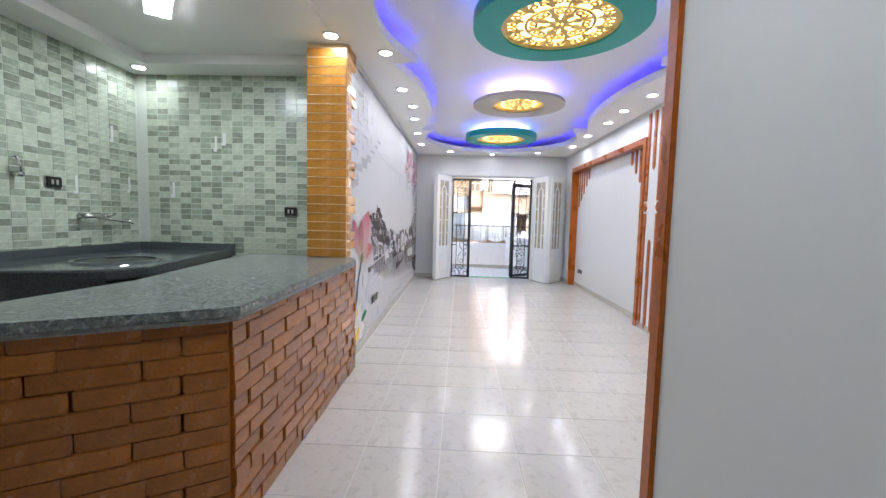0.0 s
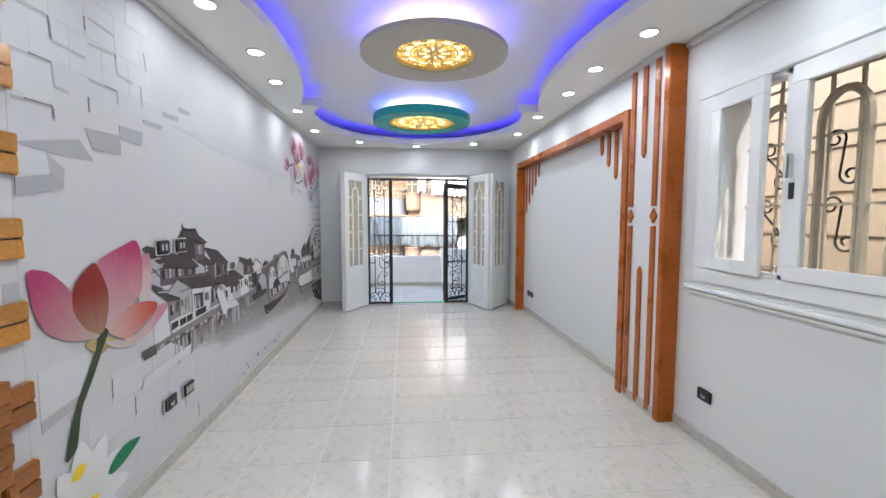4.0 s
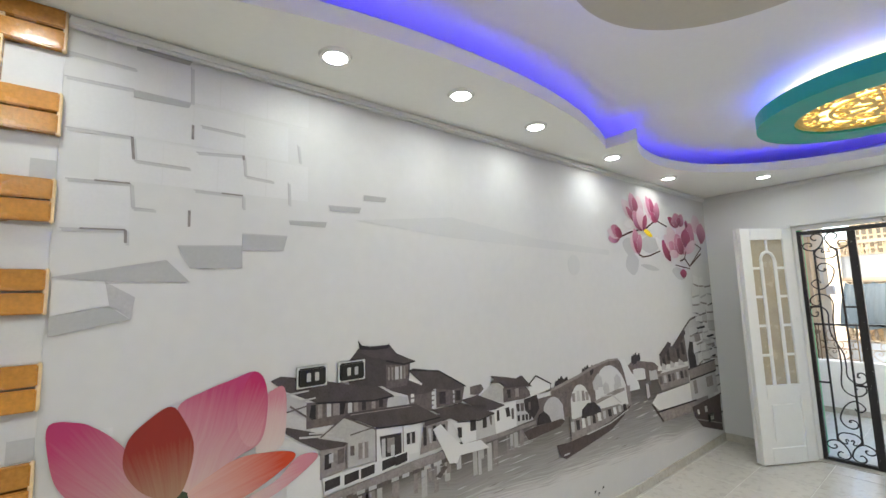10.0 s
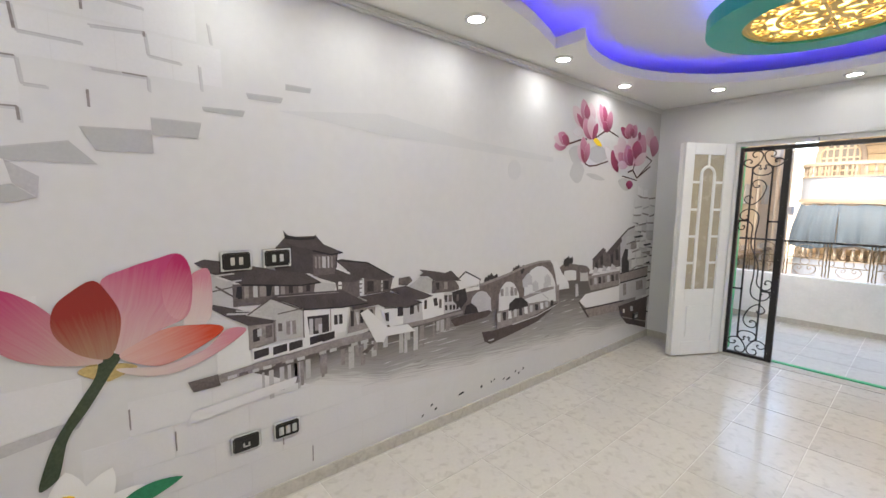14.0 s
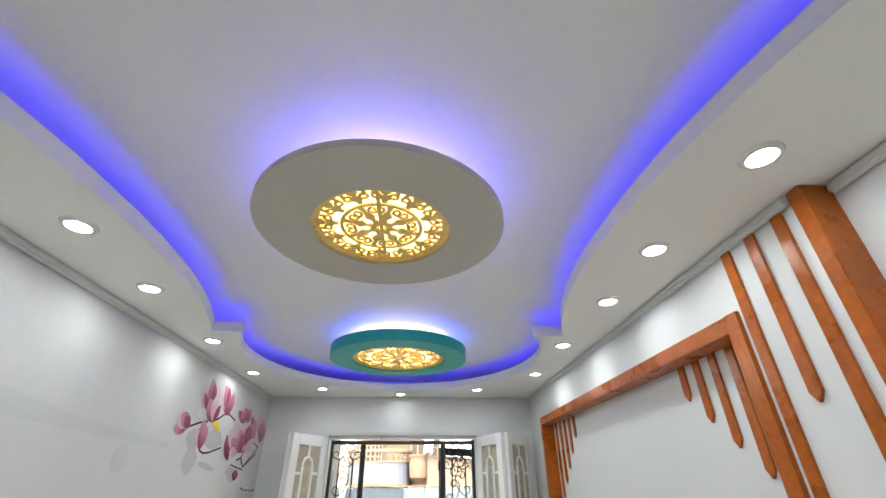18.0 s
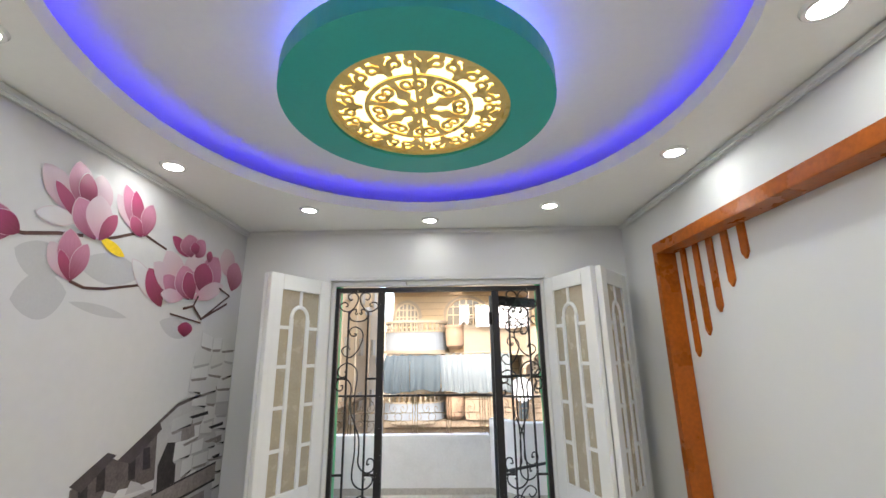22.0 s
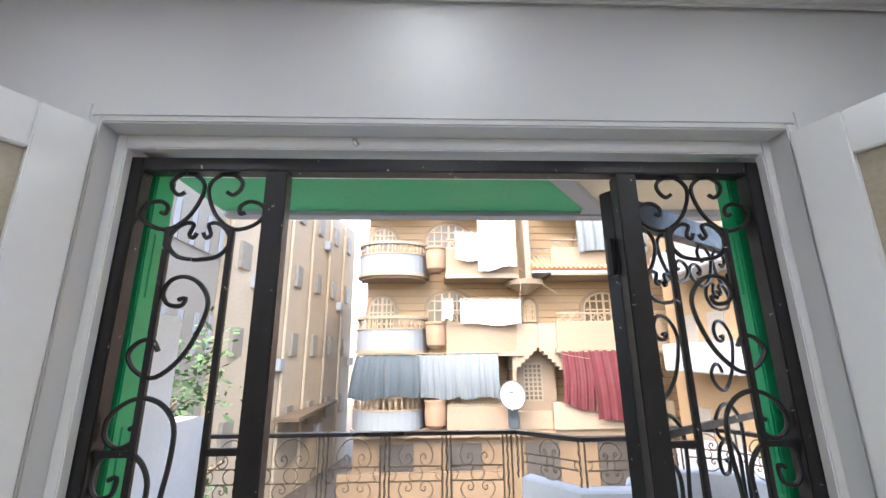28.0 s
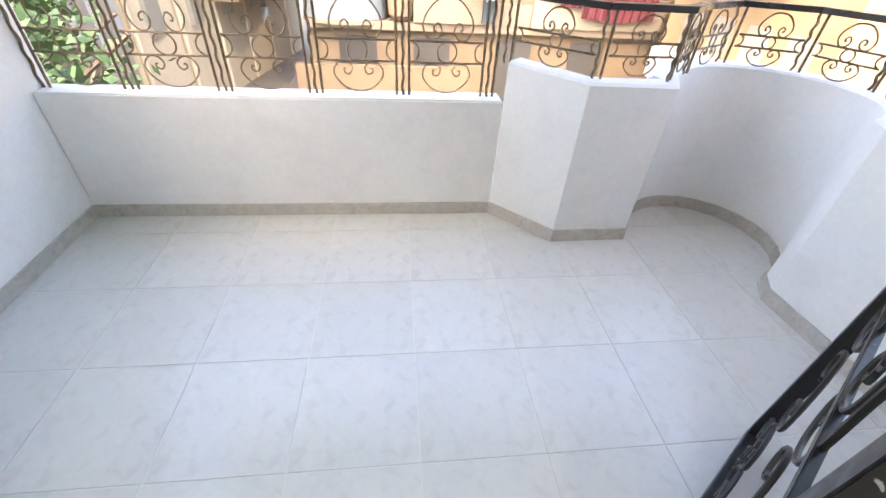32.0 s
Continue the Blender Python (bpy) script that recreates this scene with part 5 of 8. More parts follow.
mu("bridge_arch", flat([(5.60, 0.759), (5.59, 0.832), (5.59, 0.862), (5.61, 0.887), (5.64, 0.905), (5.67, 0.912), (5.70, 0.910), (5.74, 0.896), (5.76, 0.874), (5.79, 0.845), (5.79, 0.813), (5.80, 0.738)], 6), U_PALE)
mu("bridge_arch", flat([(5.88, 0.729), (5.88, 0.805), (5.88, 0.856), (5.90, 0.900), (5.93, 0.931), (5.96, 0.946), (6.01, 0.943), (6.05, 0.922), (6.08, 0.885), (6.11, 0.836), (6.12, 0.782), (6.13, 0.703)], 6), U_PAPER)
mu("bridge_arch", flat([(6.19, 0.740), (6.18, 0.820), (6.18, 0.897), (6.21, 0.962), (6.26, 1.009), (6.33, 1.032), (6.41, 1.028), (6.48, 0.996), (6.55, 0.939), (6.60, 0.864), (6.62, 0.780), (6.63, 0.696)], 6), U_PAPER)
mu("bridge_arch", flat([(6.74, 0.864), (6.73, 0.948), (6.73, 0.951), (6.75, 0.953), (6.77, 0.953), (6.80, 0.952), (6.84, 0.950), (6.87, 0.947), (6.89, 0.943), (6.91, 0.939), (6.92, 0.936), (6.93, 0.849)], 6), U_PAPER)
mu("bridge_arch", flat([(7.00, 0.829), (6.99, 0.917), (6.99, 0.913), (7.00, 0.909), (7.02, 0.906), (7.04, 0.903), (7.07, 0.902), (7.09, 0.901), (7.11, 0.902), (7.12, 0.904), (7.12, 0.907), (7.14, 0.818)], 6), U_PALE)
mu("far_house", flat([(6.16, 0.878), (6.15, 0.939), (6.18, 0.958), (6.21, 0.935), (6.22, 0.873)], 7), U_PALE)
mu("far_house", flat([(6.19, 0.893), (6.18, 0.962), (6.22, 0.990), (6.27, 0.956), (6.28, 0.886)], 7), U_PALE)
mu("far_house", flat([(6.45, 0.855), (6.44, 0.927), (6.48, 0.955), (6.53, 0.920), (6.54, 0.847)], 7), U_PALE)
mu("far_house", flat([(6.29, 0.828), (6.28, 0.894), (6.32, 0.918), (6.36, 0.888), (6.37, 0.821)], 7), U_PALE)
mu("far_house", flat([(6.44, 0.810), (6.43, 0.874), (6.46, 0.894), (6.50, 0.869), (6.51, 0.804)], 7), U_PALE)
mu("far_house", flat([(5.89, 0.899), (5.93, 0.896), (5.93, 0.838), (5.90, 0.841)], 7), U_MID)
mu("far_house", flat([(5.95, 0.907), (5.98, 0.904), (5.99, 0.833), (5.95, 0.836)], 7), U_PALE)
mu("far_house", flat([(6.01, 0.900), (6.04, 0.897), (6.05, 0.827), (6.01, 0.830)], 7), U_MID)
mu("far_house", flat([(6.05, 0.886), (6.09, 0.883), (6.09, 0.823), (6.06, 0.826)], 7), U_MID)
mu("far_house", flat([(6.16, 0.800), (6.44, 0.837), (6.58, 0.835), (6.58, 0.812), (6.33, 0.793), (6.16, 0.774)], 7), U_MID)
mu("monument", flat([(6.54, 1.055), (6.61, 1.052), (6.69, 0.946), (6.80, 0.845), (6.82, 0.786), (6.64, 0.793), (6.59, 0.953)], 8), U_WHITE)
mu("mooring_post", flat([(6.60, 0.837), (6.66, 0.842), (6.67, 0.668), (6.63, 0.649)], 8), U_MID)
mu("mooring_post", flat([(6.92, 0.812), (6.96, 0.808), (6.98, 0.695), (6.93, 0.690)], 8), U_PALE)
mu("boat_hull", flat([(5.40, 0.749), (5.49, 0.759), (5.77, 0.757), (5.80, 0.737), (5.75, 0.710), (5.44, 0.693)], 9), U_BOAT)
mu("boat_canopy", flat([(5.52, 0.764), (5.54, 0.826), (5.59, 0.837), (5.64, 0.799), (5.66, 0.756)], 9), U_DARK)
mu("boat_cover", flat([(5.66, 0.764), (5.69, 0.843), (5.76, 0.812), (5.78, 0.756)], 10), U_PALE)
mu("boat_hull", flat([(5.70, 0.600), (5.82, 0.589), (6.04, 0.595), (6.35, 0.625), (6.66, 0.689), (6.53, 0.623), (6.36, 0.561), (6.05, 0.520), (5.79, 0.491), (5.73, 0.524)], 11), U_BOAT)
mu("boat_side", flat([(5.86, 0.583), (5.85, 0.720), (6.00, 0.730), (6.28, 0.732), (6.48, 0.725), (6.62, 0.673), (6.35, 0.621), (6.04, 0.595)], 10), U_MID)
mu("boat_canopy", flat([(5.99, 0.705), (6.00, 0.772), (6.07, 0.804), (6.15, 0.797), (6.22, 0.751), (6.23, 0.714)], 12), U_DARK)
mu("boat_window", flat([(5.86, 0.714), (5.90, 0.711), (5.90, 0.642), (5.87, 0.646)], 12), U_PALE)
mu("boat_window", flat([(5.92, 0.714), (5.96, 0.711), (5.96, 0.644), (5.93, 0.648)], 12), U_DARK)
mu("boat_window", flat([(5.99, 0.714), (6.02, 0.711), (6.03, 0.646), (5.99, 0.650)], 12), U_WHITE)
mu("boat_window", flat([(6.05, 0.714), (6.09, 0.711), (6.09, 0.648), (6.06, 0.652)], 12), U_PALE)
mu("boat_window", flat([(6.12, 0.714), (6.15, 0.711), (6.16, 0.650), (6.12, 0.654)], 12), U_DARK)
mu("boat_window", flat([(6.18, 0.714), (6.22, 0.711), (6.23, 0.652), (6.19, 0.657)], 12), U_WHITE)
mu("boat_window", flat([(6.25, 0.714), (6.29, 0.711), (6.29, 0.655), (6.26, 0.659)], 12), U_PALE)
mu("boat_window", flat([(6.32, 0.715), (6.36, 0.711), (6.37, 0.657), (6.33, 0.661)], 12), U_DARK)
mu("boat_window", flat([(6.39, 0.715), (6.43, 0.711), (6.44, 0.659), (6.40, 0.663)], 12), U_WHITE)
mu("boat_window", flat([(6.46, 0.715), (6.50, 0.711), (6.51, 0.661), (6.47, 0.666)], 12), U_PALE)
mu("boat_window", flat([(6.54, 0.715), (6.58, 0.711), (6.58, 0.664), (6.54, 0.668)], 12), U_DARK)
stroke([(6.04, 0.595), (6.35, 0.611), (6.61, 0.661)], 0.01, 13, U_PALE)
stroke([(6.24, 0.819), (6.39, 0.810), (6.51, 0.731)], 0.008, 13, U_PALE)
stroke([(5.86, 0.583), (5.85, 0.754)], 0.008, 13, U_STONE)
stroke([(5.77, 0.520), (5.83, 0.519)], 0.01, 13, U_PALE)
mu("boat_awning", flat([(7.00, 0.635), (7.10, 0.693), (7.77, 0.694), (7.80, 0.519), (7.12, 0.557)], 8), U_WHITE)
mu("boat_hull", flat([(7.06, 0.549), (7.82, 0.517), (7.84, 0.417), (7.17, 0.451)], 9), U_WOODP)
stroke([(7.06, 0.549), (7.87, 0.517)], 0.014, 10, U_DARK)
stroke([(7.00, 0.630), (7.17, 0.456)], 0.02, 10, U_BOAT)
mu("street_house", flat([(7.20, 1.001), (7.37, 1.110), (7.46, 1.066), (7.72, 1.189), (7.77, 0.900), (7.21, 0.901)], 5), U_STONE)
mu("street_window", flat([(7.24, 1.018), (7.29, 1.015), (7.31, 0.905), (7.26, 0.908)], 6), U_DARK)
mu("street_window", flat([(7.33, 1.062), (7.38, 1.060), (7.40, 0.949), (7.35, 0.952)], 6), U_DARK)
mu("street_window", flat([(7.53, 1.063), (7.58, 1.061), (7.60, 0.947), (7.55, 0.950)], 6), U_DARK)
mu("street_window", flat([(7.63, 1.089), (7.68, 1.087), (7.71, 0.972), (7.65, 0.975)], 6), U_DARK)
mu("street_roof", flat([(7.19, 1.020), (7.38, 1.120), (7.44, 1.097), (7.26, 0.977)], 7), U_ROOF)
mu("street_roof", flat([(7.45, 1.067), (7.73, 1.219), (7.76, 1.167), (7.55, 1.032)], 7), U_ROOF)
mu("street_house", flat([(7.72, 1.199), (7.88, 1.288), (8.31, 1.367), (8.38, 0.833), (7.77, 0.811)], 6), U_PALE)
stroke([(7.72, 1.204), (7.88, 1.288), (8.31, 1.361)], 0.02, 7, U_STONE)
mu("street_wall", flat([(7.11, 0.860), (7.76, 0.854), (7.75, 0.706), (7.19, 0.715)], 6), U_MID)
mu("street_stall", flat([(7.14, 0.887), (7.16, 0.924), (7.23, 0.915), (7.26, 0.878)], 8), U_WHITE)
mu("street_stall", flat([(7.21, 0.886), (7.24, 0.944), (7.31, 0.915), (7.34, 0.877)], 8), U_PALE)
mu("street_stall", flat([(7.29, 0.886), (7.32, 0.924), (7.39, 0.915), (7.43, 0.877)], 8), U_WHITE)
mu("street_stall", flat([(7.38, 0.885), (7.40, 0.944), (7.47, 0.914), (7.51, 0.876)], 8), U_PALE)
mu("street_stall", flat([(7.46, 0.885), (7.49, 0.923), (7.56, 0.914), (7.60, 0.875)], 8), U_WHITE)
mu("street_stall", flat([(7.54, 0.884), (7.57, 0.944), (7.64, 0.914), (7.69, 0.874)], 8), U_PALE)
mu("street_wall_stone", flat([(7.16, 0.836), (7.21, 0.833), (7.22, 0.767), (7.17, 0.771)], 7), U_STONE)
mu("street_wall_stone", flat([(7.24, 0.835), (7.29, 0.831), (7.30, 0.765), (7.25, 0.770)], 7), U_PALE)
mu("street_wall_stone", flat([(7.32, 0.834), (7.37, 0.830), (7.38, 0.764), (7.33, 0.768)], 7), U_DARK)
mu("street_wall_stone", flat([(7.40, 0.833), (7.45, 0.829), (7.46, 0.762), (7.41, 0.766)], 7), U_STONE)
mu("street_wall_stone", flat([(7.49, 0.832), (7.54, 0.828), (7.55, 0.760), (7.50, 0.764)], 7), U_PALE)
mu("street_wall_stone", flat([(7.57, 0.831), (7.62, 0.827), (7.64, 0.758), (7.58, 0.762)], 7), U_DARK)
mu("street_wall_stone", flat([(7.66, 0.829), (7.71, 0.826), (7.72, 0.756), (7.67, 0.760)], 7), U_STONE)
mu("street_window", flat([(7.77, 0.969), (7.83, 1.081), (7.92, 1.066), (7.95, 0.835), (7.79, 0.830)], 7), U_DARK)
mu("street_window", flat([(7.95, 1.155), (8.07, 1.178), (8.10, 1.070), (7.96, 1.054)], 7), U_MID)
mu("boat_cabin_roof", flat([(7.75, 0.823), (8.40, 0.843), (8.41, 0.730), (7.77, 0.721)], 9), U_WOODP)
stroke([(7.77, 0.721), (8.41, 0.730)], 0.016, 10, U_DARK)
stroke([(7.75, 0.823), (8.40, 0.843)], 0.012, 10, U_DARK)
mu("boat_cabin", flat([(7.75, 0.728), (8.38, 0.731), (8.41, 0.512), (7.77, 0.523)], 8), U_PALE)
mu("cabin_window", flat([(7.83, 0.700), (7.90, 0.704), (7.92, 0.577), (7.85, 0.574)], 9), U_MID)
mu("cabin_window", flat([(8.13, 0.696), (8.29, 0.694), (8.31, 0.590), (8.15, 0.594)], 9), U_MID)
mu("boat_hull", flat([(7.76, 0.470), (8.44, 0.486), (8.44, 0.109), (7.96, 0.246), (7.81, 0.366)], 11), U_BOAT)
mu("hull_mark", flat([(7.86, 0.426), (7.90, 0.420), (7.91, 0.375), (7.87, 0.381)], 12), U_WHITE)
mu("hull_mark", flat([(8.03, 0.428), (8.09, 0.422), (8.10, 0.364), (8.04, 0.371)], 12), U_PALE)
stroke([(7.85, 0.339), (8.44, 0.182)], 0.012, 12, U_MID)
mu("block_gap", flat([(8.01, 1.201), (8.22, 1.211), (8.23, 1.189), (8.05, 1.184)], 8), U_INK)
mu("block_gap", flat([(8.25, 1.102), (8.44, 1.110), (8.44, 1.087), (8.29, 1.083)], 8), U_INK)
mu("block_gap", flat([(8.33, 0.893), (8.44, 0.896), (8.44, 0.873), (8.38, 0.873)], 8), U_INK)
mu("block_gap", flat([(8.22, 1.015), (8.44, 1.021), (8.44, 0.998), (8.27, 0.996)], 8), U_MID)
mu("block_gap", flat([(8.33, 0.993), (8.44, 0.999), (8.44, 0.976), (8.38, 0.974)], 8), U_MID)
mu("egret", flat([(4.73, 0.914), (4.78, 0.931), (4.84, 0.865), (4.91, 0.797), (5.05, 0.788), (5.11, 0.733), (4.90, 0.743), (4.88, 0.709), (4.83, 0.720), (4.81, 0.761)], 15), U_WHITE)
mu("egret_tail", flat([(4.74, 0.678), (4.80, 0.716), (4.82, 0.706), (4.77, 0.663)], 14), U_STONE)
rw = random.Random(2)
for i in range(60):
    y, w = rw.uniform(4.5, 7.0), rw.uniform(0.06, 0.26)
    z = rw.uniform(0.46, 0.78) if y < 6 else rw.uniform(0.40, 0.70)
    mu("ripple", flat([(y, z), (y + w / 2, z - 0.003), (y + w, z + 0.003), (y + w / 2, z + 0.004)], 3), rw.choice((U_SHADE, U_MID, U_PALE, U_CREAM)))
for i in range(34):
    y = rw.uniform(4.15, 5.4)
    zt = 0.70 + 0.055 * (y - 4.15)
    mu("reflection", rect(y, y + rw.uniform(0.01, 0.035), zt - rw.uniform(0.06, 0.15), zt, 3), rw.choice((U_MID, U_CREAM, U_PALE, U_MID)))

for y, z, r in ((5.79, 0.985, 0.055), (6.10, 1.03, 0.045), (6.79, 1.04, 0.05)):
    for k in range(5):
        mu("printed_tree", petal((y + 0.02 * k - 0.04, z - r), (y + 0.03 * (k - 2), z + r * (0.5 + 0.2 * (k % 3))), r, 4), U_DARK)


# lotus
def petal_shape(outline, base, tip, layer, n=5):
    """A printed petal of free outline; its tint runs from base to tip."""
    pts = [Vector(p) for p in outline]
    m = len(pts)
    rim = []
    for i in range(m):
        p, q, r, t = pts[i - 1], pts[i], pts[(i + 1) % m], pts[(i + 2) % m]
        for k in range(n):
            u = k / n
            rim.append(0.5 * (2 * q + (r - p) * u + (2 * p - 5 * q + 4 * r - t) * u * u + (3 * q - p - 3 * r + t) * u ** 3))
    b, ax = Vector(base), Vector(tip) - Vector(base)
    side = Vector((-ax.y, ax.x)) / ax.length
    bm = bmesh.new()
    uvl = bm.loops.layers.uv.new("UVMap")
    x = XL + 0.002 + 0.0006 * layer
    f = bm.faces.new([bm.verts.new((x, p.x, p.y)) for p in rim])
    for lp, p in zip(f.loops, rim):
        v = (p - b).dot(ax) / ax.length_squared
        lp[uvl].uv = (0.5 + (p - b).dot(side) / (ax.length * (0.45 + 0.55 * abs(v))), v)
    f.normal_update()
    if f.normal.x < 0:
        f.normal_flip()
    bmesh.ops.triangulate(bm, faces=[f])
    return bm


LOTUS = (("lotus_stem", U_STEM, 10, (3.38, 0.46), (3.58, 0.92), ((3.557, 0.935), (3.616, 0.922), (3.579, 0.853), (3.505, 0.731), (3.440, 0.634), (3.410, 0.514), (3.392, 0.473), (3.344, 0.452), (3.365, 0.541), (3.405, 0.643), (3.475, 0.760), (3.531, 0.852))),
         ("stamen", U_STAMEN, 9, (3.55, 0.90), (3.48, 0.86), ((3.480, 0.885), (3.540, 0.905), (3.545, 0.838))),
         ("stamen", U_STAMEN, 9, (3.60, 0.90), (3.66, 0.84), ((3.600, 0.890), (3.668, 0.862), (3.600, 0.833), (3.565, 0.828))),
         ("lotus_petal", U_BLUSH, 11, (3.88, 0.99), (3.93, 1.26), ((3.840, 1.000), (3.868, 1.200), (3.905, 1.243), (3.948, 1.238), (3.955, 1.110), (3.935, 1.010))),
         ("lotus_petal", U_BLUSH, 11.3, (3.60, 0.85), (4.10, 0.95), ((3.600, 0.870), (3.754, 0.845), (3.911, 0.880), (3.998, 0.951), (4.073, 0.953), (4.082, 0.923), (3.957, 0.849), (3.839, 0.809), (3.753, 0.802), (3.660, 0.825))),
         ("lotus_petal", U_PINK2, 12, (3.66, 0.90), (3.83, 1.33), ((3.600, 0.935), (3.618, 1.100), (3.570, 1.228), (3.660, 1.277), (3.745, 1.303), (3.830, 1.324), (3.870, 1.276), (3.880, 1.172), (3.856, 1.050), (3.768, 1.008), (3.683, 0.962))),
         ("petal_fold", U_PINK3, 12.6, (3.74, 1.03), (3.83, 1.34), ((3.775, 1.100), (3.770, 1.200), (3.800, 1.290), (3.832, 1.322), (3.868, 1.275), (3.876, 1.180), (3.850, 1.060), (3.810, 1.040))),
         ("lotus_petal", U_PINK, 13, (3.50, 0.92), (3.26, 1.28), ((3.560, 0.912), (3.480, 0.912), (3.391, 0.938), (3.312, 0.980), (3.262, 1.040), (3.236, 1.130), (3.230, 1.237), (3.300, 1.232), (3.345, 1.206), (3.395, 1.160), (3.440, 1.100), (3.500, 1.000))),
         ("lotus_petal", U_RUST, 14, (3.57, 0.90), (3.53, 1.27), ((3.585, 0.925), (3.530, 0.930), (3.466, 0.978), (3.422, 1.060), (3.432, 1.148), (3.488, 1.206), (3.551, 1.238), (3.593, 1.180), (3.624, 1.098), (3.618, 1.010))),
         ("lotus_petal", U_ORANGE, 14, (3.60, 0.88), (4.02, 0.99), ((3.610, 0.922), (3.683, 0.968), (3.770, 1.004), (3.870, 1.002), (3.975, 0.982), (3.988, 0.950), (3.905, 0.900), (3.817, 0.862), (3.745, 0.846), (3.670, 0.873))))
for name, tint, layer, base, tip, outline_ in LOTUS:
    mu(name, petal_shape(outline_, base, tip, layer), tint)
# water lily near the floor
for b, t, w in (((3.42, 0.22), (3.30, 0.42), 0.12), ((3.42, 0.22), (3.42, 0.50), 0.13), ((3.42, 0.22), (3.56, 0.46), 0.12), ((3.42, 0.22), (3.66, 0.34), 0.11), ((3.42, 0.22), (3.70, 0.18), 0.10),
                ((3.40, 0.20), (3.62, 0.10), 0.09), ((3.40, 0.22), (3.29, 0.28), 0.10), ((3.40, 0.20), (3.30, 0.12), 0.08)):
    mu("lily_petal", petal(b, t, w, 11), U_LILY)
for b, t, w in (((3.36, 0.36), (3.44, 0.39), 0.055), ((3.32, 0.13), (3.50, 0.22), 0.085), ((3.34, 0.19), (3.46, 0.12), 0.06)):
    mu("lily_stamen", petal(b, t, w, 13), U_YEL)
mu("lily_leaf", petal((3.56, 0.265), (3.80, 0.315), 0.075, 12, 0.4, 0.01), U_LEAF)
rs = random.Random(5)
for k in range(13):
    y = rs.uniform(5.0, 6.3)
    z = 0.12 + 0.05 * rs.random() + 0.02 * (y - 5)
    w = rs.choice((0.015, 0.02, 0.03, 0.05))
    mu("ink_fleck", flat([(y, z), (y + w, z + 0.008), (y + w * 0.9, z + 0.02), (y + w * 0.1, z + 0.014)], 6), U_INK)

# magnolia branch


def bloom(petals, layer):
    """Printed petals from the back of a flower to its front: base, tip, width, tint, belly."""
    for k, (b, t, w, m_, be) in enumerate(petals):
        b, t = Vector(b), Vector(t)
        mu("petal_edge", petal(b, t, w, layer + k, be, sharp=0.7), U_MAG3)
        mu("magnolia_petal", petal(b, b.lerp(t, 0.985), w * 0.94, layer + k + 0.5, be, sharp=0.7), m_)


def twig(points, w, layer):
    for (a, b) in zip(points, points[1:]):
        a, b = Vector(a), Vector(b)
        d = (b - a).normalized()
        s = Vector((-d.y, d.x)) * w / 2
        mu("twig", flat([tuple(a - s), tuple(b - s), tuple(b + s), tuple(a + s)], layer), U_TWIG)


twig(((6.695, 2.066), (6.735, 2.064), (6.88, 2.107), (7.0, 2.13)), 0.016, 3)
twig(((7.097, 2.142), (7.177, 2.171), (7.305, 2.232)), 0.016, 3)
twig(((6.981, 1.912), (7.058, 1.893), (7.172, 1.906), (7.421, 1.968)), 0.014, 3)
twig(((7.381, 2.243), (7.562, 2.207)), 0.013, 3)
twig(((7.78, 1.874), (7.882, 1.902), (7.985, 1.826), (8.286, 1.965)), 0.016, 18)
twig(((7.985, 1.826), (8.152, 1.931), (8.311, 2.028), (8.159, 2.064)), 0.012, 19)
twig(((7.667, 1.832), (7.99, 1.80)), 0.010, 18)
twig(((7.882, 1.902), (7.923, 1.975)), 0.014, 19)
for b, t, w in (((6.95, 1.95), (6.72, 2.0), 0.16), ((6.98, 1.86), (6.75, 1.80), 0.20), ((7.0, 1.82), (7.35, 1.78), 0.05), ((7.0, 2.0), (7.4, 2.02), 0.16), ((7.6, 1.78), (7.9, 1.72), 0.12)):
    mu("flower_shade", petal(b, t, w, 1), U_SHADE)
bloom((((6.70, 2.06), (6.50, 2.02), 0.10, U_MAG2, 0.5), ((6.70, 2.06), (6.49, 2.09), 0.09, U_MAG3, 0.5), ((6.71, 2.06), (6.55, 2.13), 0.11, U_MAG2, 0.5), ((6.72, 2.06), (6.60, 2.11), 0.10, U_MAG, 0.5)), 6)
bloom((((6.96, 2.214), (6.75, 2.378), 0.134, U_MAG3, 0.55),
       ((6.99, 2.239), (6.90, 2.464), 0.146, U_MAG2, 0.55),
       ((7.07, 2.238), (7.03, 2.450), 0.141, U_MAG3, 0.55),
       ((6.96, 2.191), (6.76, 2.164), 0.085, U_MAG4, 0.55),
       ((6.98, 2.183), (6.81, 2.328), 0.071, U_MAG, 0.55),
       ((7.00, 2.255), (6.95, 2.428), 0.105, U_MAG, 0.55),
       ((7.06, 2.126), (6.93, 2.296), 0.146, U_MAG2, 0.55),
       ((7.08, 2.130), (7.04, 2.348), 0.154, U_MAG2, 0.55),
       ((7.08, 2.128), (7.16, 2.287), 0.083, U_MAG, 0.55)), 5)
bloom((((7.34, 2.226), (7.14, 2.396), 0.104, U_MAG3, 0.55),
       ((7.33, 2.230), (7.18, 2.468), 0.111, U_MAG2, 0.55),
       ((7.34, 2.239), (7.25, 2.462), 0.095, U_MAG, 0.55),
       ((7.36, 2.228), (7.39, 2.430), 0.118, U_MAG2, 0.55),
       ((7.35, 2.223), (7.25, 2.313), 0.089, U_MAG, 0.55)), 5)
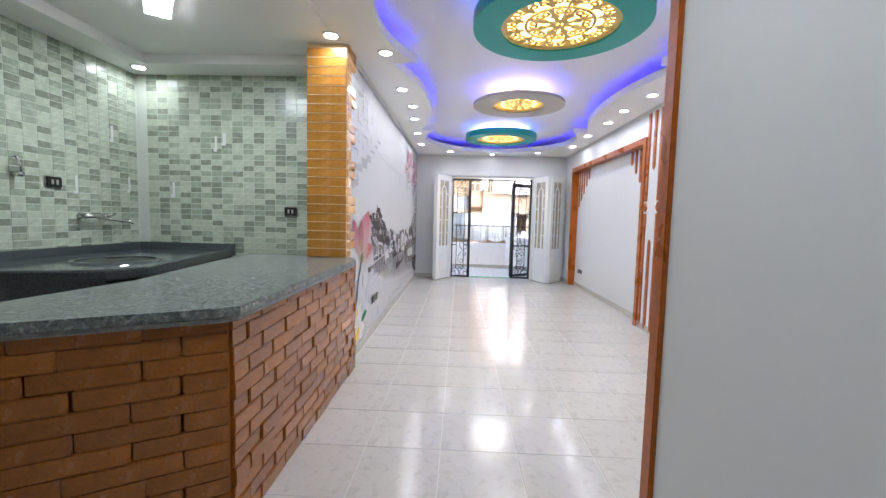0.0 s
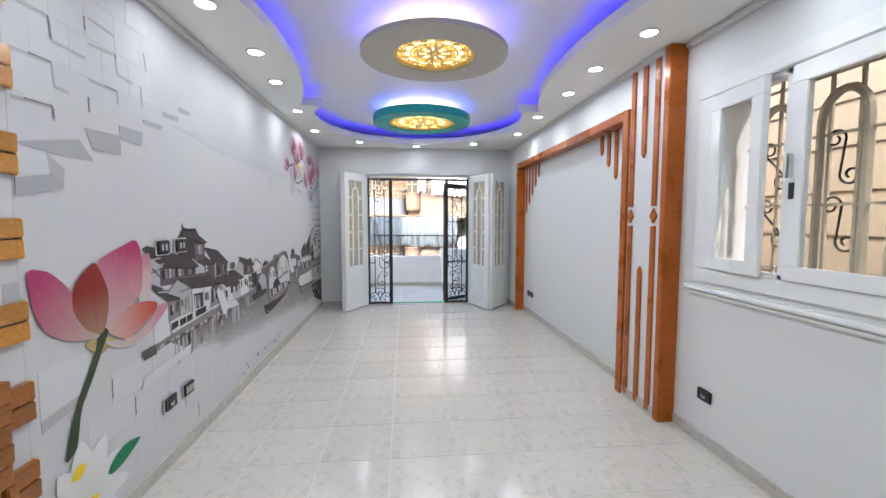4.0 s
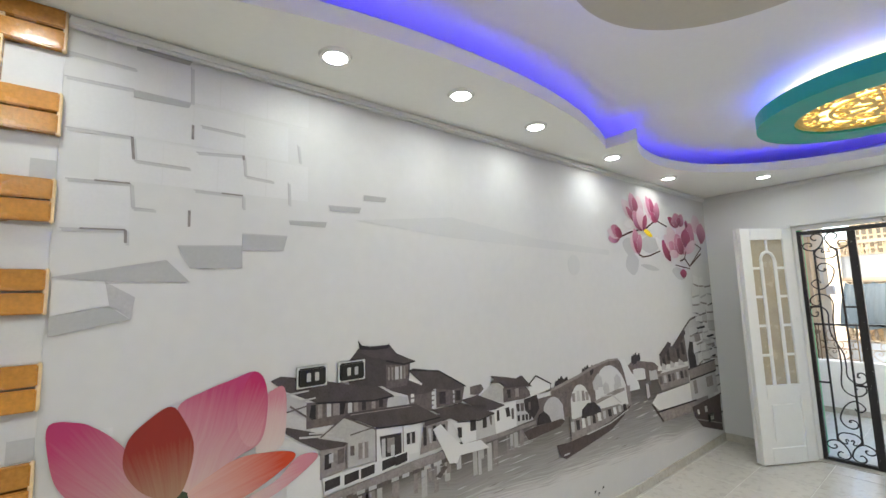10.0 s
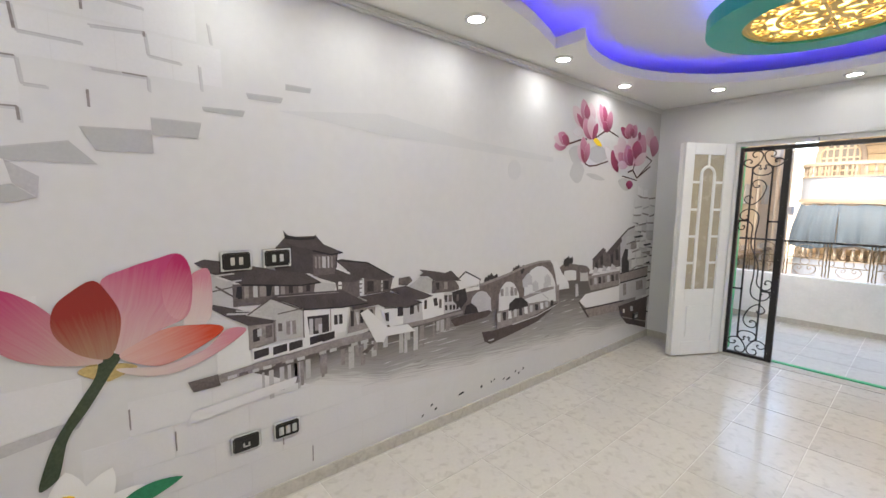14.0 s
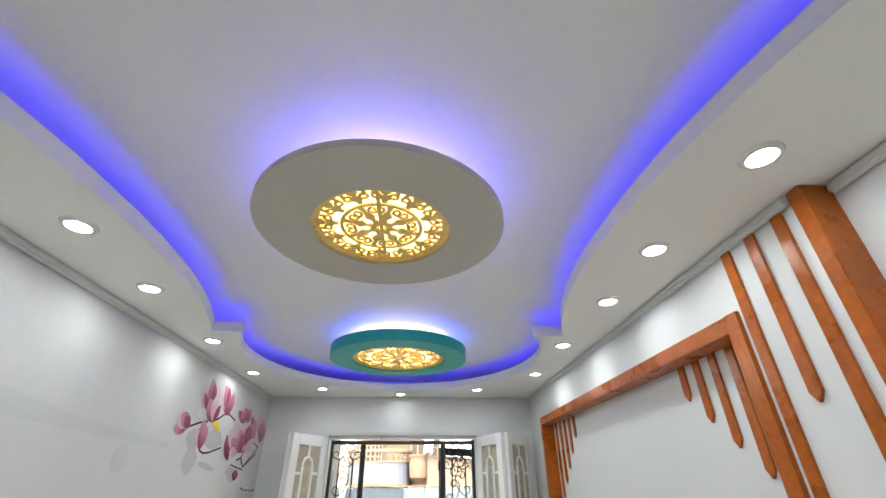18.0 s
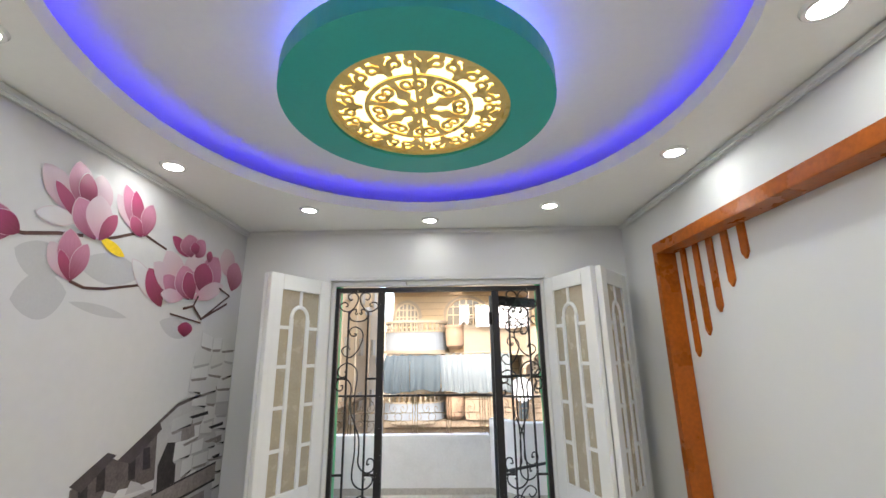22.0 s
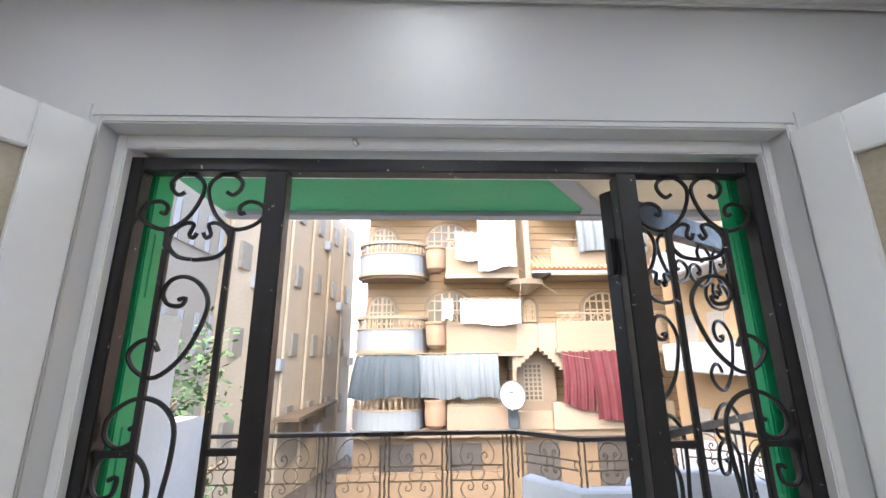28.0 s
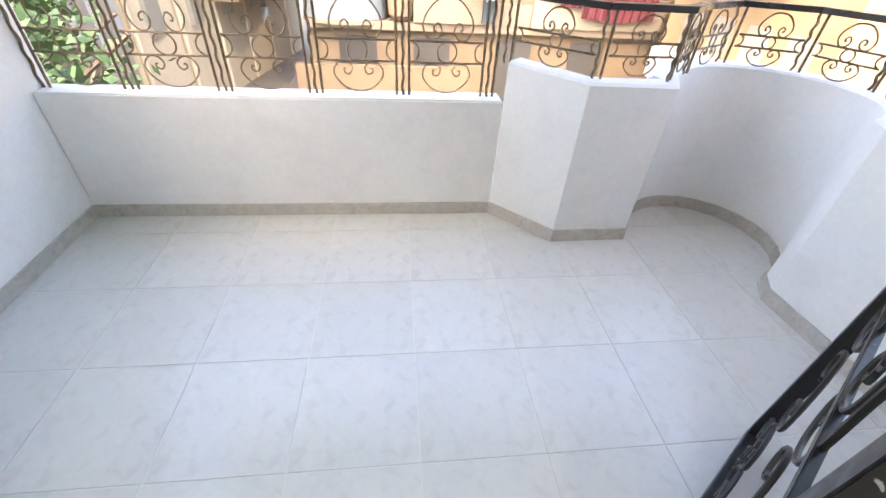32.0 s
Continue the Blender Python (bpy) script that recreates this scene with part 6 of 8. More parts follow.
bloom((((6.98, 1.912), (6.85, 2.062), 0.100, U_MAG2, 0.55),
       ((6.98, 1.912), (6.93, 2.145), 0.131, U_MAG2, 0.55),
       ((6.98, 1.908), (6.90, 2.041), 0.059, U_MAG, 0.55),
       ((6.98, 1.913), (7.03, 2.099), 0.091, U_MAG2, 0.55)), 5)
bloom((((7.58, 1.869), (7.31, 2.093), 0.113, U_MAG4, 0.55),
       ((7.59, 1.863), (7.44, 2.071), 0.146, U_MAG, 0.55),
       ((7.76, 1.954), (7.47, 2.108), 0.147, U_MAG3, 0.55),
       ((7.76, 1.970), (7.56, 2.199), 0.199, U_MAG3, 0.55),
       ((7.92, 1.992), (7.81, 2.251), 0.261, U_MAG3, 0.55),
       ((7.98, 1.983), (8.11, 2.286), 0.257, U_MAG2, 0.55),
       ((7.77, 1.938), (7.56, 2.049), 0.131, U_MAG2, 0.55),
       ((7.83, 1.938), (7.72, 2.146), 0.213, U_MAG2, 0.55),
       ((7.87, 1.943), (7.77, 2.113), 0.152, U_MAG, 0.55),
       ((7.95, 1.996), (7.96, 2.215), 0.235, U_MAG, 0.55),
       ((7.87, 1.951), (8.21, 2.091), 0.116, U_MAG2, 0.55),
       ((7.77, 1.938), (7.56, 1.941), 0.086, U_MAG3, 0.55)), 5)
bloom((((7.79, 2.211), (7.59, 2.300), 0.092, U_MAG, 0.55),
       ((7.80, 2.214), (7.74, 2.356), 0.201, U_MAG2, 0.55),
       ((7.84, 2.224), (7.92, 2.360), 0.133, U_MAG2, 0.55),
       ((7.84, 2.241), (7.81, 2.321), 0.111, U_MAG, 0.55),
       ((7.99, 2.221), (8.00, 2.307), 0.079, U_MAG, 0.55)), 8)
bloom((((8.30, 2.166), (8.19, 2.376), 0.217, U_MAG, 0.55),
       ((8.34, 2.072), (8.38, 2.306), 0.244, U_MAG2, 0.55),
       ((7.84, 1.701), (7.84, 1.798), 0.158, U_MAG, 0.55)), 5)
mu("magnolia_bud", petal((7.088, 2.146), (7.256, 2.088), 0.055, 9), U_YEL)

# ---- balcony door ----
dr = thing("balcony_door_frame", (0.70, YB, 0), "white enamelled door lining and casing round the iron grille", "door frame", kind="structure")


def dp(name, bm, mtl=M_DOOR, label="", owner=None):
    ob = part(name, bm, mtl, owner or dr, label)
    ob.matrix_parent_inverse = (owner or dr).matrix_world.inverted()
    return ob


for x0, x1, xs in ((-0.19, -0.163, -0.135), (1.583, 1.61, 1.557)):
    dp("lining", block(x0, x1, YB - 0.012, 8.64, 0, 2.185, 0.004), M_WALL)
    dp("stop", block(min(x1 if x0 < 0 else xs, xs if x0 < 0 else x0), max(x1 if x0 < 0 else xs, xs if x0 < 0 else x0), 8.548, 8.577, 0.004, 2.168, 0.003))
dp("lining", block(-0.163, 1.583, YB - 0.012, 8.64, 2.168, 2.185, 0.004), M_WALL)
dp("stop", block(-0.135, 1.557, 8.548, 8.577, 2.13, 2.168, 0.003))
for b in ((-0.228, -0.19, 0, 2.225), (1.61, 1.648, 0, 2.225), (-0.19, 1.61, 2.186, 2.225)):
    dp("casing", block(b[0], b[1], YB - 0.010, YB + 0.002, b[2], b[3], 0.004), M_WALL)
dp("hook", tube([(0.452, 8.549, 2.155), (0.452, 8.535, 2.152), (0.454, 8.528, 2.142), (0.460, 8.535, 2.136)], 0.006, 6), M_CHROME, "small bent nail")
gj = thing("balcony_shutter_frame", (0.70, 8.70, 0), "green gloss-painted outer frame of the balcony door", "door frame", kind="structure")
dp("jamb", block(-0.205, -0.122, 8.665, 8.75, 0.02, 2.16, 0.004), M_GREEN, "", gj)
dp("jamb", block(1.535, 1.605, 8.665, 8.72, 0.02, 2.16, 0.004), M_GREEN, "", gj)
dp("sill", block(-0.205, 1.605, 8.632, 8.69, 0.0, 0.012, 0.004), M_GREEN, "", gj)
for z in (1.35, 0.25, 1.85):
    dp("hinge_plate", block(-0.125, -0.119, 8.69, 8.73, z - 0.09, z + 0.09, 0.002), M_GREEN, "", gj)
    dp("hinge_plate", block(1.532, 1.538, 8.68, 8.73, z - 0.09, z + 0.09, 0.002), M_GREEN, "", gj)
structure("sill", block(-0.208, 1.608, YB - 0.01, 8.632, -0.006, 0.004, 0.002), M_SKIRT, "worn stone threshold", "threshold")
M_FROST = mat("frosted_beige_glass", (0.43, 0.375, 0.285), 0.25, vary=0.12, scale=7, fine=90, bump=0.15, dist=0.002)


def shutter_leaf(name, m, label):
    """White leaf, hinge at the origin, along +x: panelled foot, glazed head with a tall arched pane between two rows."""
    w, t = 0.56, 0.038
    lf = thing(name, m=m, label=label, category="door leaf", group="folding balcony door leaves")
    for b in ((0, 0.105, 0.012, 2.15), (w - 0.105, w, 0.012, 2.15)):
        part("stile", block(b[0], b[1], -t / 2, t / 2, b[2], b[3], 0.003), M_DOOR, lf)
    for z0, z1 in ((0.012, 0.15), (0.58, 0.70), (2.04, 2.15)):
        part("rail", block(0.105, w - 0.105, -t / 2 + 0.001, t / 2 - 0.001, z0, z1, 0.003), M_DOOR, lf)
    part("foot_panel", block(0.105, w - 0.105, -0.008, 0.008, 0.15, 0.58), M_DOOR, lf)
    part("raised_field", block(0.145, w - 0.145, -0.016, 0.016, 0.20, 0.53, 0.007), M_DOOR, lf)
    c0, c1 = 0.105, w - 0.105
    i0, i1 = 0.222, w - 0.222          # middle pane between its bars
    for x in (i0 - 0.016, i1 + 0.016):
        part("glazing_bar", block(x - 0.016, x + 0.016, -0.016, 0.016, 0.70, 1.84, 0.004), M_DOOR, lf)
    r = (i1 - i0) / 2 + 0.016
    cx = w / 2
    arch = [(cx + r * math.cos(math.pi * k / 12), 0, 1.84 + r * 1.15 * math.sin(math.pi * k / 12)) for k in range(13)]
    part("arch_bar", tube(arch, 0.0165, 8), M_DOOR, lf)
    part("glazing_bar", block(cx - 0.011, cx + 0.011, -0.015, 0.015, 1.84 + r * 1.15, 2.05, 0.003), M_DOOR, lf)
    for k in range(1, 5):
        z = 0.70 + 0.268 * k
        for x0, x1 in ((c0, i0 - 0.032), (i1 + 0.032, c1)):
            part("glazing_bar", block(x0, x1, -0.015, 0.015, z - 0.012, z + 0.012, 0.003), M_DOOR, lf)
    part("pane", block(c0, c1, -0.003, 0.003, 0.70, 2.05), M_FROST, lf, "frosted beige glass")
    part("bolt", block(w - 0.035, w - 0.02, -t / 2 - 0.008, -t / 2 + 0.002, 1.30, 1.42, 0.002), M_DOOR, lf)
    return lf


HINGE_W, HINGE_E = (-0.168, YB - 0.022), (1.585, YB - 0.022)
aw = math.atan2(8.0 - HINGE_W[1], -0.435 - HINGE_W[0])
first = shutter_leaf("door_leaf", pose(*HINGE_W, 0, 0, 0, math.degrees(aw)), "open white folding door leaf with arched frosted glazing")
copy_thing(first, Matrix.Translation((*HINGE_W, 0)) @ Matrix.Rotation(aw, 4, "Z") @ Matrix.Translation((0.0, -0.042, 0)))
copy_thing(first, pose(*HINGE_E, 0, 0, 0, math.degrees(math.atan2(7.965 - HINGE_E[1], 1.78 - HINGE_E[0]))))
copy_thing(first, pose(1.822, 7.955, 0, 0, 0, math.degrees(math.atan2(0.785, 0.62))))

# ---- iron grille ----


def spiral(cx, cz, r, a0, turns, sense=1, shrink=0.30, n=22):
    """Points of a scroll end, from its open end inwards, in the xz plane."""
    return [(cx + r * (1 - (1 - shrink) * k / n) * math.cos(a0 + sense * 2 * math.pi * turns * k / n), 0,
             cz + r * (1 - (1 - shrink) * k / n) * math.sin(a0 + sense * 2 * math.pi * turns * k / n)) for k in range(n + 1)]


def s_scroll(x0, z0, x1, z1, r, hand=1):
    """An S bar between two scroll ends."""
    top = spiral(x1, z1, r, math.pi if hand > 0 else 0, 1.15, -hand)
    low = spiral(x0, z0, r, 0 if hand > 0 else math.pi, 1.15, -hand)
    return low[::-1] + [((low[0][0] * (1 - s) + top[0][0] * s), 0, (low[0][2] * (1 - s) + top[0][2] * s)) for s in (0.25, 0.5, 0.75)] + top


def smooth(pts, n=4):
    """A rounded line through the points."""
    pts = [Vector(p) for p in pts]
    out = []
    for i in range(len(pts) - 1):
        a, b, c, d = pts[max(i - 1, 0)], pts[i], pts[i + 1], pts[min(i + 2, len(pts) - 1)]
        for k in range(n):
            t = k / n
            out.append(0.5 * (2 * b + (c - a) * t + (2 * a - 5 * b + 4 * c - d) * t * t + (3 * b - a - 3 * c + d) * t ** 3))
    return out + [pts[-1]]


# one forged pattern: (share of the panel's half width, centimetres under the panel's top)
CROSS = ((-.34, 5.2), (-.44, 6.0), (-.55, 4.5), (-.57, 2.2), (-.43, 0.3), (-.22, 0.3), (-.05, 3.0), (-.07, 7.1), (-.24, 12.3), (-.53, 15.4), (-.84, 14.2), (-1.0, 11.2), (-.91, 8.6), (-.72, 7.8), (-.58, 9.3), (-.6, 11.2), (-.68, 10.8))
HOOP = ((-.05, 16.4), (-.10, 17.7), (-.17, 16.8), (-.12, 14.2), (-.26, 13.8), (-.43, 16.0), (-.48, 19.4), (-.31, 22.6), (0, 23.5))
ESS = ((-.19, 33.5), (-.08, 33.2), (-.14, 35.0), (-.34, 34.6), (-.43, 31.7), (-.34, 28.7), (-.12, 27.8), (.12, 29.8), (.27, 34.3), (.19, 40.6), (-.02, 47.3), (-.36, 51.8), (-.65, 50.3), (-.80, 46.6), (-.67, 43.6), (-.48, 43.2), (-.37, 45.8))
LONG = ((-.60, 63), (-.50, 62.6), (-.53, 65.6), (-.72, 67), (-.92, 64.8), (-.92, 60.7), (-.72, 57.4), (-.46, 56.3), (-.17, 58.1), (.02, 62.6), (.03, 70), (-.04, 79), (-.05, 90), (0, 101.3))
LOW = ((-.77, 73.4), (-.66, 73), (-.70, 76.4), (-.89, 76.9), (-1.0, 74.1), (-.97, 70), (-.80, 67.6), (-.60, 67.4), (-.36, 70), (-.23, 74.5), (-.25, 82), (-.22, 92), (0, 101.3))


def grille_panel(owner, x0, x1, z0, z1, hand=1, uprights=True):
    """Forged scrollwork between x0 and x1, the lower half the upper one turned round."""
    w, h = x1 - x0, z1 - z0
    sq, mid = 0.0075, (x0 + x1) / 2
    for x in (mid - w * 0.25, mid + w * 0.25) if uprights else ():
        part("upright", block(x - sq, x + sq, -sq, sq, z0 + 0.15, z1 - 0.15, 0.002), M_IRON, owner)
    for z in (0.70, 1.395):
        for p, q in ((x0, mid - w * 0.25), (mid + w * 0.25, x1)):
            part("crossbar", block(p, q, -sq, sq, z - 0.008, z + 0.008, 0.002), M_IRON, owner)
    k = h / 2.027
    for turn in (1, -1):
        place = lambda pts, flip: smooth([(mid + turn * flip * hand * u * w / 2, 0, (z0 + z1) / 2 + turn * (h / 2 - v * 0.01 * k)) for u, v in pts])
        for pts, flips in ((CROSS, (1, -1)), (HOOP, (1, -1)), (ESS, (1,)), (LONG, (1,)), (LOW, (1,))):
            for flip in flips:
                part("scroll", tube(place(pts, flip), 0.0058, 6), M_IRON, owner)


gr = thing("iron_grille", (0, YD, 0), "black wrought-iron security grille with scrolls in the doorway", "grille")
for x0, x1, nm in ((-0.15, -0.106, "frame_post"), (0.214, 0.270, "mullion"), (1.155, 1.211, "mullion"), (1.525, 1.57, "frame_post")):
    part(nm, block(x0, x1, -0.022, 0.022, 0.004, 2.081 if nm == "mullion" else 2.12, 0.003), M_IRON, gr)
part("head_bar", block(-0.106, 1.525, -0.022, 0.022, 2.082, 2.12, 0.003), M_IRON, gr)
part("foot_bar", block(-0.106, 0.214, -0.02, 0.02, 0.006, 0.035, 0.003), M_IRON, gr)
part("foot_bar", block(1.211, 1.525, -0.02, 0.02, 0.006, 0.035, 0.003), M_IRON, gr)
for z in (1.95, 1.10, 0.30):
    for x in (-0.145, 1.565):
        part("clamp", block(x - 0.028, x + 0.028, -0.014, -0.002, z - 0.008, z + 0.008, 0.002), M_IRON, gr)
grille_panel(gr, -0.106, 0.214, 0.035, 2.082)
grille_panel(gr, 1.211, 1.525, 0.035, 2.082, -1)
gate = thing("iron_gate", m=pose(1.17, YD + 0.05, 0, 0, 0, 33), label="open black wrought-iron gate leaf swung out over the balcony", category="gate")
for x0, x1 in ((-0.03, 0.02), (0.79, 0.835)):
    part("gate_post", block(x0, x1, -0.02, 0.02, 0.03, 2.05, 0.003), M_IRON, gate)
part("gate_rail", block(0.02, 0.79, -0.02, 0.02, 1.97, 2.05, 0.003), M_IRON, gate)
part("gate_rail", block(0.02, 0.79, -0.02, 0.02, 0.03, 0.08, 0.003), M_IRON, gate)
for z in (1.395, 0.70):
    part("gate_rail", block(0.02, 0.79, -0.008, 0.008, z - 0.01, z + 0.01, 0.002), M_IRON, gate)
for k in range(2):
    grille_panel(gate, 0.03 + 0.38 * k, 0.40 + 0.38 * k, 0.08, 1.97, 1, False)
for z in (1.86, 0.25):
    part("hinge", tube([(-0.035, 0, z - 0.05), (-0.035, 0, z + 0.05)], 0.013, 8), M_IRON, gate)

# ---- window in the east wall ----
win = thing("window_1", (XR, 3.45, 1.10), "white casement window, one sash ajar, with an iron scroll grille outside", "window", kind="structure")


def wp(name, bm, mtl=M_DOOR, label="", owner=None):
    ob = part(name, bm, mtl, owner or win, label)
    if not owner:
        ob.matrix_parent_inverse = win.matrix_world.inverted()
    return ob


for b in ((2.78, 4.12, 2.178, 2.27), (2.78, 4.12, 1.04, 1.126)):
    wp("casing", block(XR - 0.022, XR + 0.02, b[0], b[1], b[2], b[3], 0.006))
for b in ((2.78, 2.904), (4.002, 4.12)):
    wp("casing", block(XR - 0.022, XR + 0.02, b[0], b[1], 1.126, 2.178, 0.006))
wp("sill", block(XR - 0.045, XR + 0.01, 2.73, 4.19, 0.98, 1.01, 0.008))
wp("sill_moulding", block(XR - 0.025, XR + 0.01, 2.76, 4.16, 0.95, 0.98, 0.008))
for y in (2.91, 3.52, 3.99):
    wp("frame_post", block(XR + 0.01, XR + 0.08, y - 0.03, y + 0.03, 1.10, 2.20, 0.004))
wp("frame_rail", block(XR + 0.01, XR + 0.08, 2.88, 4.02, 1.10, 1.15, 0.004))
wp("frame_rail", block(XR + 0.01, XR + 0.08, 2.88, 4.02, 2.15, 2.20, 0.004))
glass = bpy.data.materials.new("window_glass")
glass.use_nodes = True
g = glass.node_tree.nodes["Principled BSDF"]
g.inputs["Base Color"].default_value = (0.92, 0.94, 0.92, 1)
g.inputs["Transmission Weight"].default_value, g.inputs["Roughness"].default_value, g.inputs["IOR"].default_value = 1.0, 0.02, 1.02


def sash_leaf(w, m):
    s = part("sash", block(0, w, -0.018, 0.018, 0.0, 0.075, 0.004), M_DOOR, win)
    s.matrix_parent_inverse = win.matrix_world.inverted()
    s.matrix_basis = m
    for n_, b in (("sash_rail", (0, w, 0.95, 1.04)), ("sash_stile", (0, 0.085, 0.075, 0.95)), ("sash_stile", (w - 0.085, w, 0.075, 0.95))):
        part(n_, block(b[0], b[1], -0.018, 0.018, b[2], b[3], 0.004), M_DOOR, s)
    p = part("pane", block(0.085, w - 0.085, -0.002, 0.002, 0.075, 0.95), glass, s, "clear glass")
    p.visible_shadow = False
    return s


sa = sash_leaf(0.58, pose(XR - 0.012, 2.905, 1.13, 0, 0, 90))
part("handle", block(0.545, 0.56, 0.018, 0.05, 0.50, 0.62, 0.004), M_CHROME, sa, "chrome handle")
part("lock", block(0.535, 0.565, 0.018, 0.022, 0.40, 0.48, 0.002), M_BLACK, sa)
for z in (0.25, 0.80):
    part("hinge", tube([(0.0, 0.022, z - 0.04), (0.0, 0.022, z + 0.04)], 0.008, 8), M_DOOR, sa)
sash_leaf(0.40, pose(XR - 0.012, 4.005, 1.13, 0, 0, -90 - 4))
wg = thing("window_grille", (2.62, 3.54, 1.1), "beige-painted iron scroll grille outside the window", "grille")
wg.matrix_world = pose(2.60, 2.90, 1.10, 0, 0, 90)
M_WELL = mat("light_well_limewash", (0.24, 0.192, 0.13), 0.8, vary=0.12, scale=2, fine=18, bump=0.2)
M_GREYIRON = mat("beige_iron_paint", (0.42, 0.36, 0.27), 0.5, vary=0.2)
for k in range(8):
    part("bar", block(0.06 + 0.14 * k, 0.075 + 0.14 * k, -0.007, 0.007, 0.02, 1.12), M_GREYIRON, wg)
for z in (0.05, 0.4, 0.75, 1.05):
    part("crossbar", block(0.0, 1.12, -0.006, 0.006, z, z + 0.014), M_GREYIRON, wg)
for k in range(3):
    arch = [(0.19 + 0.37 * k + 0.11 * math.cos(a * math.pi / 10), 0, 0.82 + 0.15 * math.sin(a * math.pi / 10)) for a in range(11)]
    part("arch", tube([(arch[0][0], 0, 0.05)] + arch + [(arch[-1][0], 0, 0.05)], 0.022, 6), M_GREYIRON, wg)
    for z in (0.22, 0.55):
        part("scroll", tube(s_scroll(0.15 + 0.37 * k, z, 0.23 + 0.37 * k, z + 0.18, 0.05, 1 if k % 2 else -1), 0.006, 5), M_IRON, wg)
# neighbour's wall seen through that window
nb = thing("neighbour_house", (4.6, 3.4, -4), "pale stone neighbour wall with shuttered window across the light well", "building")
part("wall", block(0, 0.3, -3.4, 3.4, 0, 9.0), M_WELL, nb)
part("shutter", block(-0.05, 0.0, -0.5, 0.35, 5.1, 6.5, 0.01), M_BALW, nb)
for k in range(14):
    part("slat", block(-0.065, -0.05, -0.46, 0.31, 5.16 + 0.09 * k, 5.22 + 0.09 * k), M_BALW, nb)
for k in range(12):
    part("stone_course", block(-0.02, 0.0, -3.4, 3.4, 3.6 + 0.42 * k, 3.98 + 0.42 * k, 0.006), M_WELL, nb)
# unseen walls, added to hold sky light back from the light well
structure("wall_light_well_south", block(2.7, 4.6, 0.2, 0.4, -4, 3.6), M_WELL, "unseen pale wall added to keep sky light out of the well", "wall")
structure("wall_light_well_north", block(2.7, 4.6, 6.6, 6.8, -4, 3.6), M_WELL, "unseen pale wall added to keep sky light out of the well", "wall")
structure("wall_light_well_above", block(2.5, 2.7, 0.4, 6.6, 3.0, 3.3), M_WELL, "unseen wall above the window, added to shade the light well", "wall")

# ---- balcony ----
structure("balcony_floor", block(-1.0, 3.1, 8.75, 11.0, -0.2, -0.0018), M_GROUT, "pale balcony floor bed", "floor")
TILES.append((bpy.data.objects["balcony_floor"], -0.40, 9.11, 0.396, 0.412, -0.90, 2.95, 8.70, YP + 0.06, 0.0))
structure("balcony_parapet", block(-0.85, 1.258, YP, YP + 0.14, -0.3, 0.64, 0.008), M_PLASTER, "white plastered balcony parapet", "parapet")
structure("balcony_wall_west", prism([(8.75, -0.3), (YP + 0.14, -0.3), (YP + 0.14, 0.95), (YP + 0.10, 1.20), (YP - 0.05, 1.23), (10.16, 1.23), (10.14, 1.28), (10.14, 1.80), (10.10, 1.84), (8.75, 1.84)], -0.99, -0.85, "x"),
          M_PLASTER, "white stepped balcony side wall", "wall")
IN = [(1.258, YP), (1.545, 10.23), (1.955, 10.24)]
for k in range(15):
    a = math.radians(160 - k * 232 / 14)
    IN.append((2.36 + 0.38 * math.cos(a), 10.20 + 0.38 * math.sin(a)))
IN += [(2.42, 9.74), (2.45, 9.3), (2.48, 8.76)]


def offset(pts, d):
    out = []
    for i, p in enumerate(pts):
        a, b = Vector(pts[max(i - 1, 0)]), Vector(pts[min(i + 1, len(pts) - 1)])
        t = (b - a).normalized()
        out.append((p[0] - t.y * d, p[1] + t.x * d))
    return out


OUT = offset(IN, 0.13)
bm = bmesh.new()
rows = []
for i, (p, q) in enumerate(zip(IN, OUT)):
    h = 0.825 - 0.035 * math.exp(-((p[0] - 1.78) / 0.22) ** 2) if i < 8 else 0.825
    rows.append([bm.verts.new((*p, -0.3)), bm.verts.new((*p, h - 0.01)), bm.verts.new((p[0] * 0.85 + q[0] * 0.15, p[1] * 0.85 + q[1] * 0.15, h)), bm.verts.new((p[0] * 0.15 + q[0] * 0.85, p[1] * 0.15 + q[1] * 0.85, h)), bm.verts.new((*q, h - 0.01)), bm.verts.new((*q, -0.3))])
for a, b in zip(rows, rows[1:]):
    for k in range(5):
        bm.faces.new((a[k], b[k], b[k + 1], a[k + 1]))
bm.faces.new(rows[0])
bm.faces.new(rows[-1])
bmesh.ops.recalc_face_normals(bm, faces=bm.faces)
for f in bm.faces:
    f.smooth = True
for e in bm.edges:
    e.smooth = len(e.link_faces) == 2 and e.calc_face_angle(0) < 0.45
structure("balcony_parapet_curved", bm, M_PLASTER, "white plastered parapet with a splayed corner and a round bay", "parapet")
bm = bmesh.new()
ia, ib = IN, offset(IN, -0.012)
rows = [[bm.verts.new((*p, 0.0)), bm.verts.new((*q, 0.0)), bm.verts.new((*q, 0.07)), bm.verts.new((*p, 0.07))] for p, q in zip(ia, ib)]
for a, b in zip(rows, rows[1:]):
    for k in range(3):
        bm.faces.new((a[k], b[k], b[k + 1], a[k + 1]))
bmesh.ops.recalc_face_normals(bm, faces=bm.faces)
structure("baseboard_balcony_curved", bm, M_SKIRT, "beige tile skirting", "skirting")
structure("baseboard_balcony", block(-0.838, 1.25, YP - 0.012, YP, 0, 0.07, 0.002), M_SKIRT, "beige tile skirting", "skirting")
structure("baseboard_balcony_west", block(-0.85, -0.838, 8.80, YP, 0, 0.07, 0.002), M_SKIRT, "beige tile skirting", "skirting")
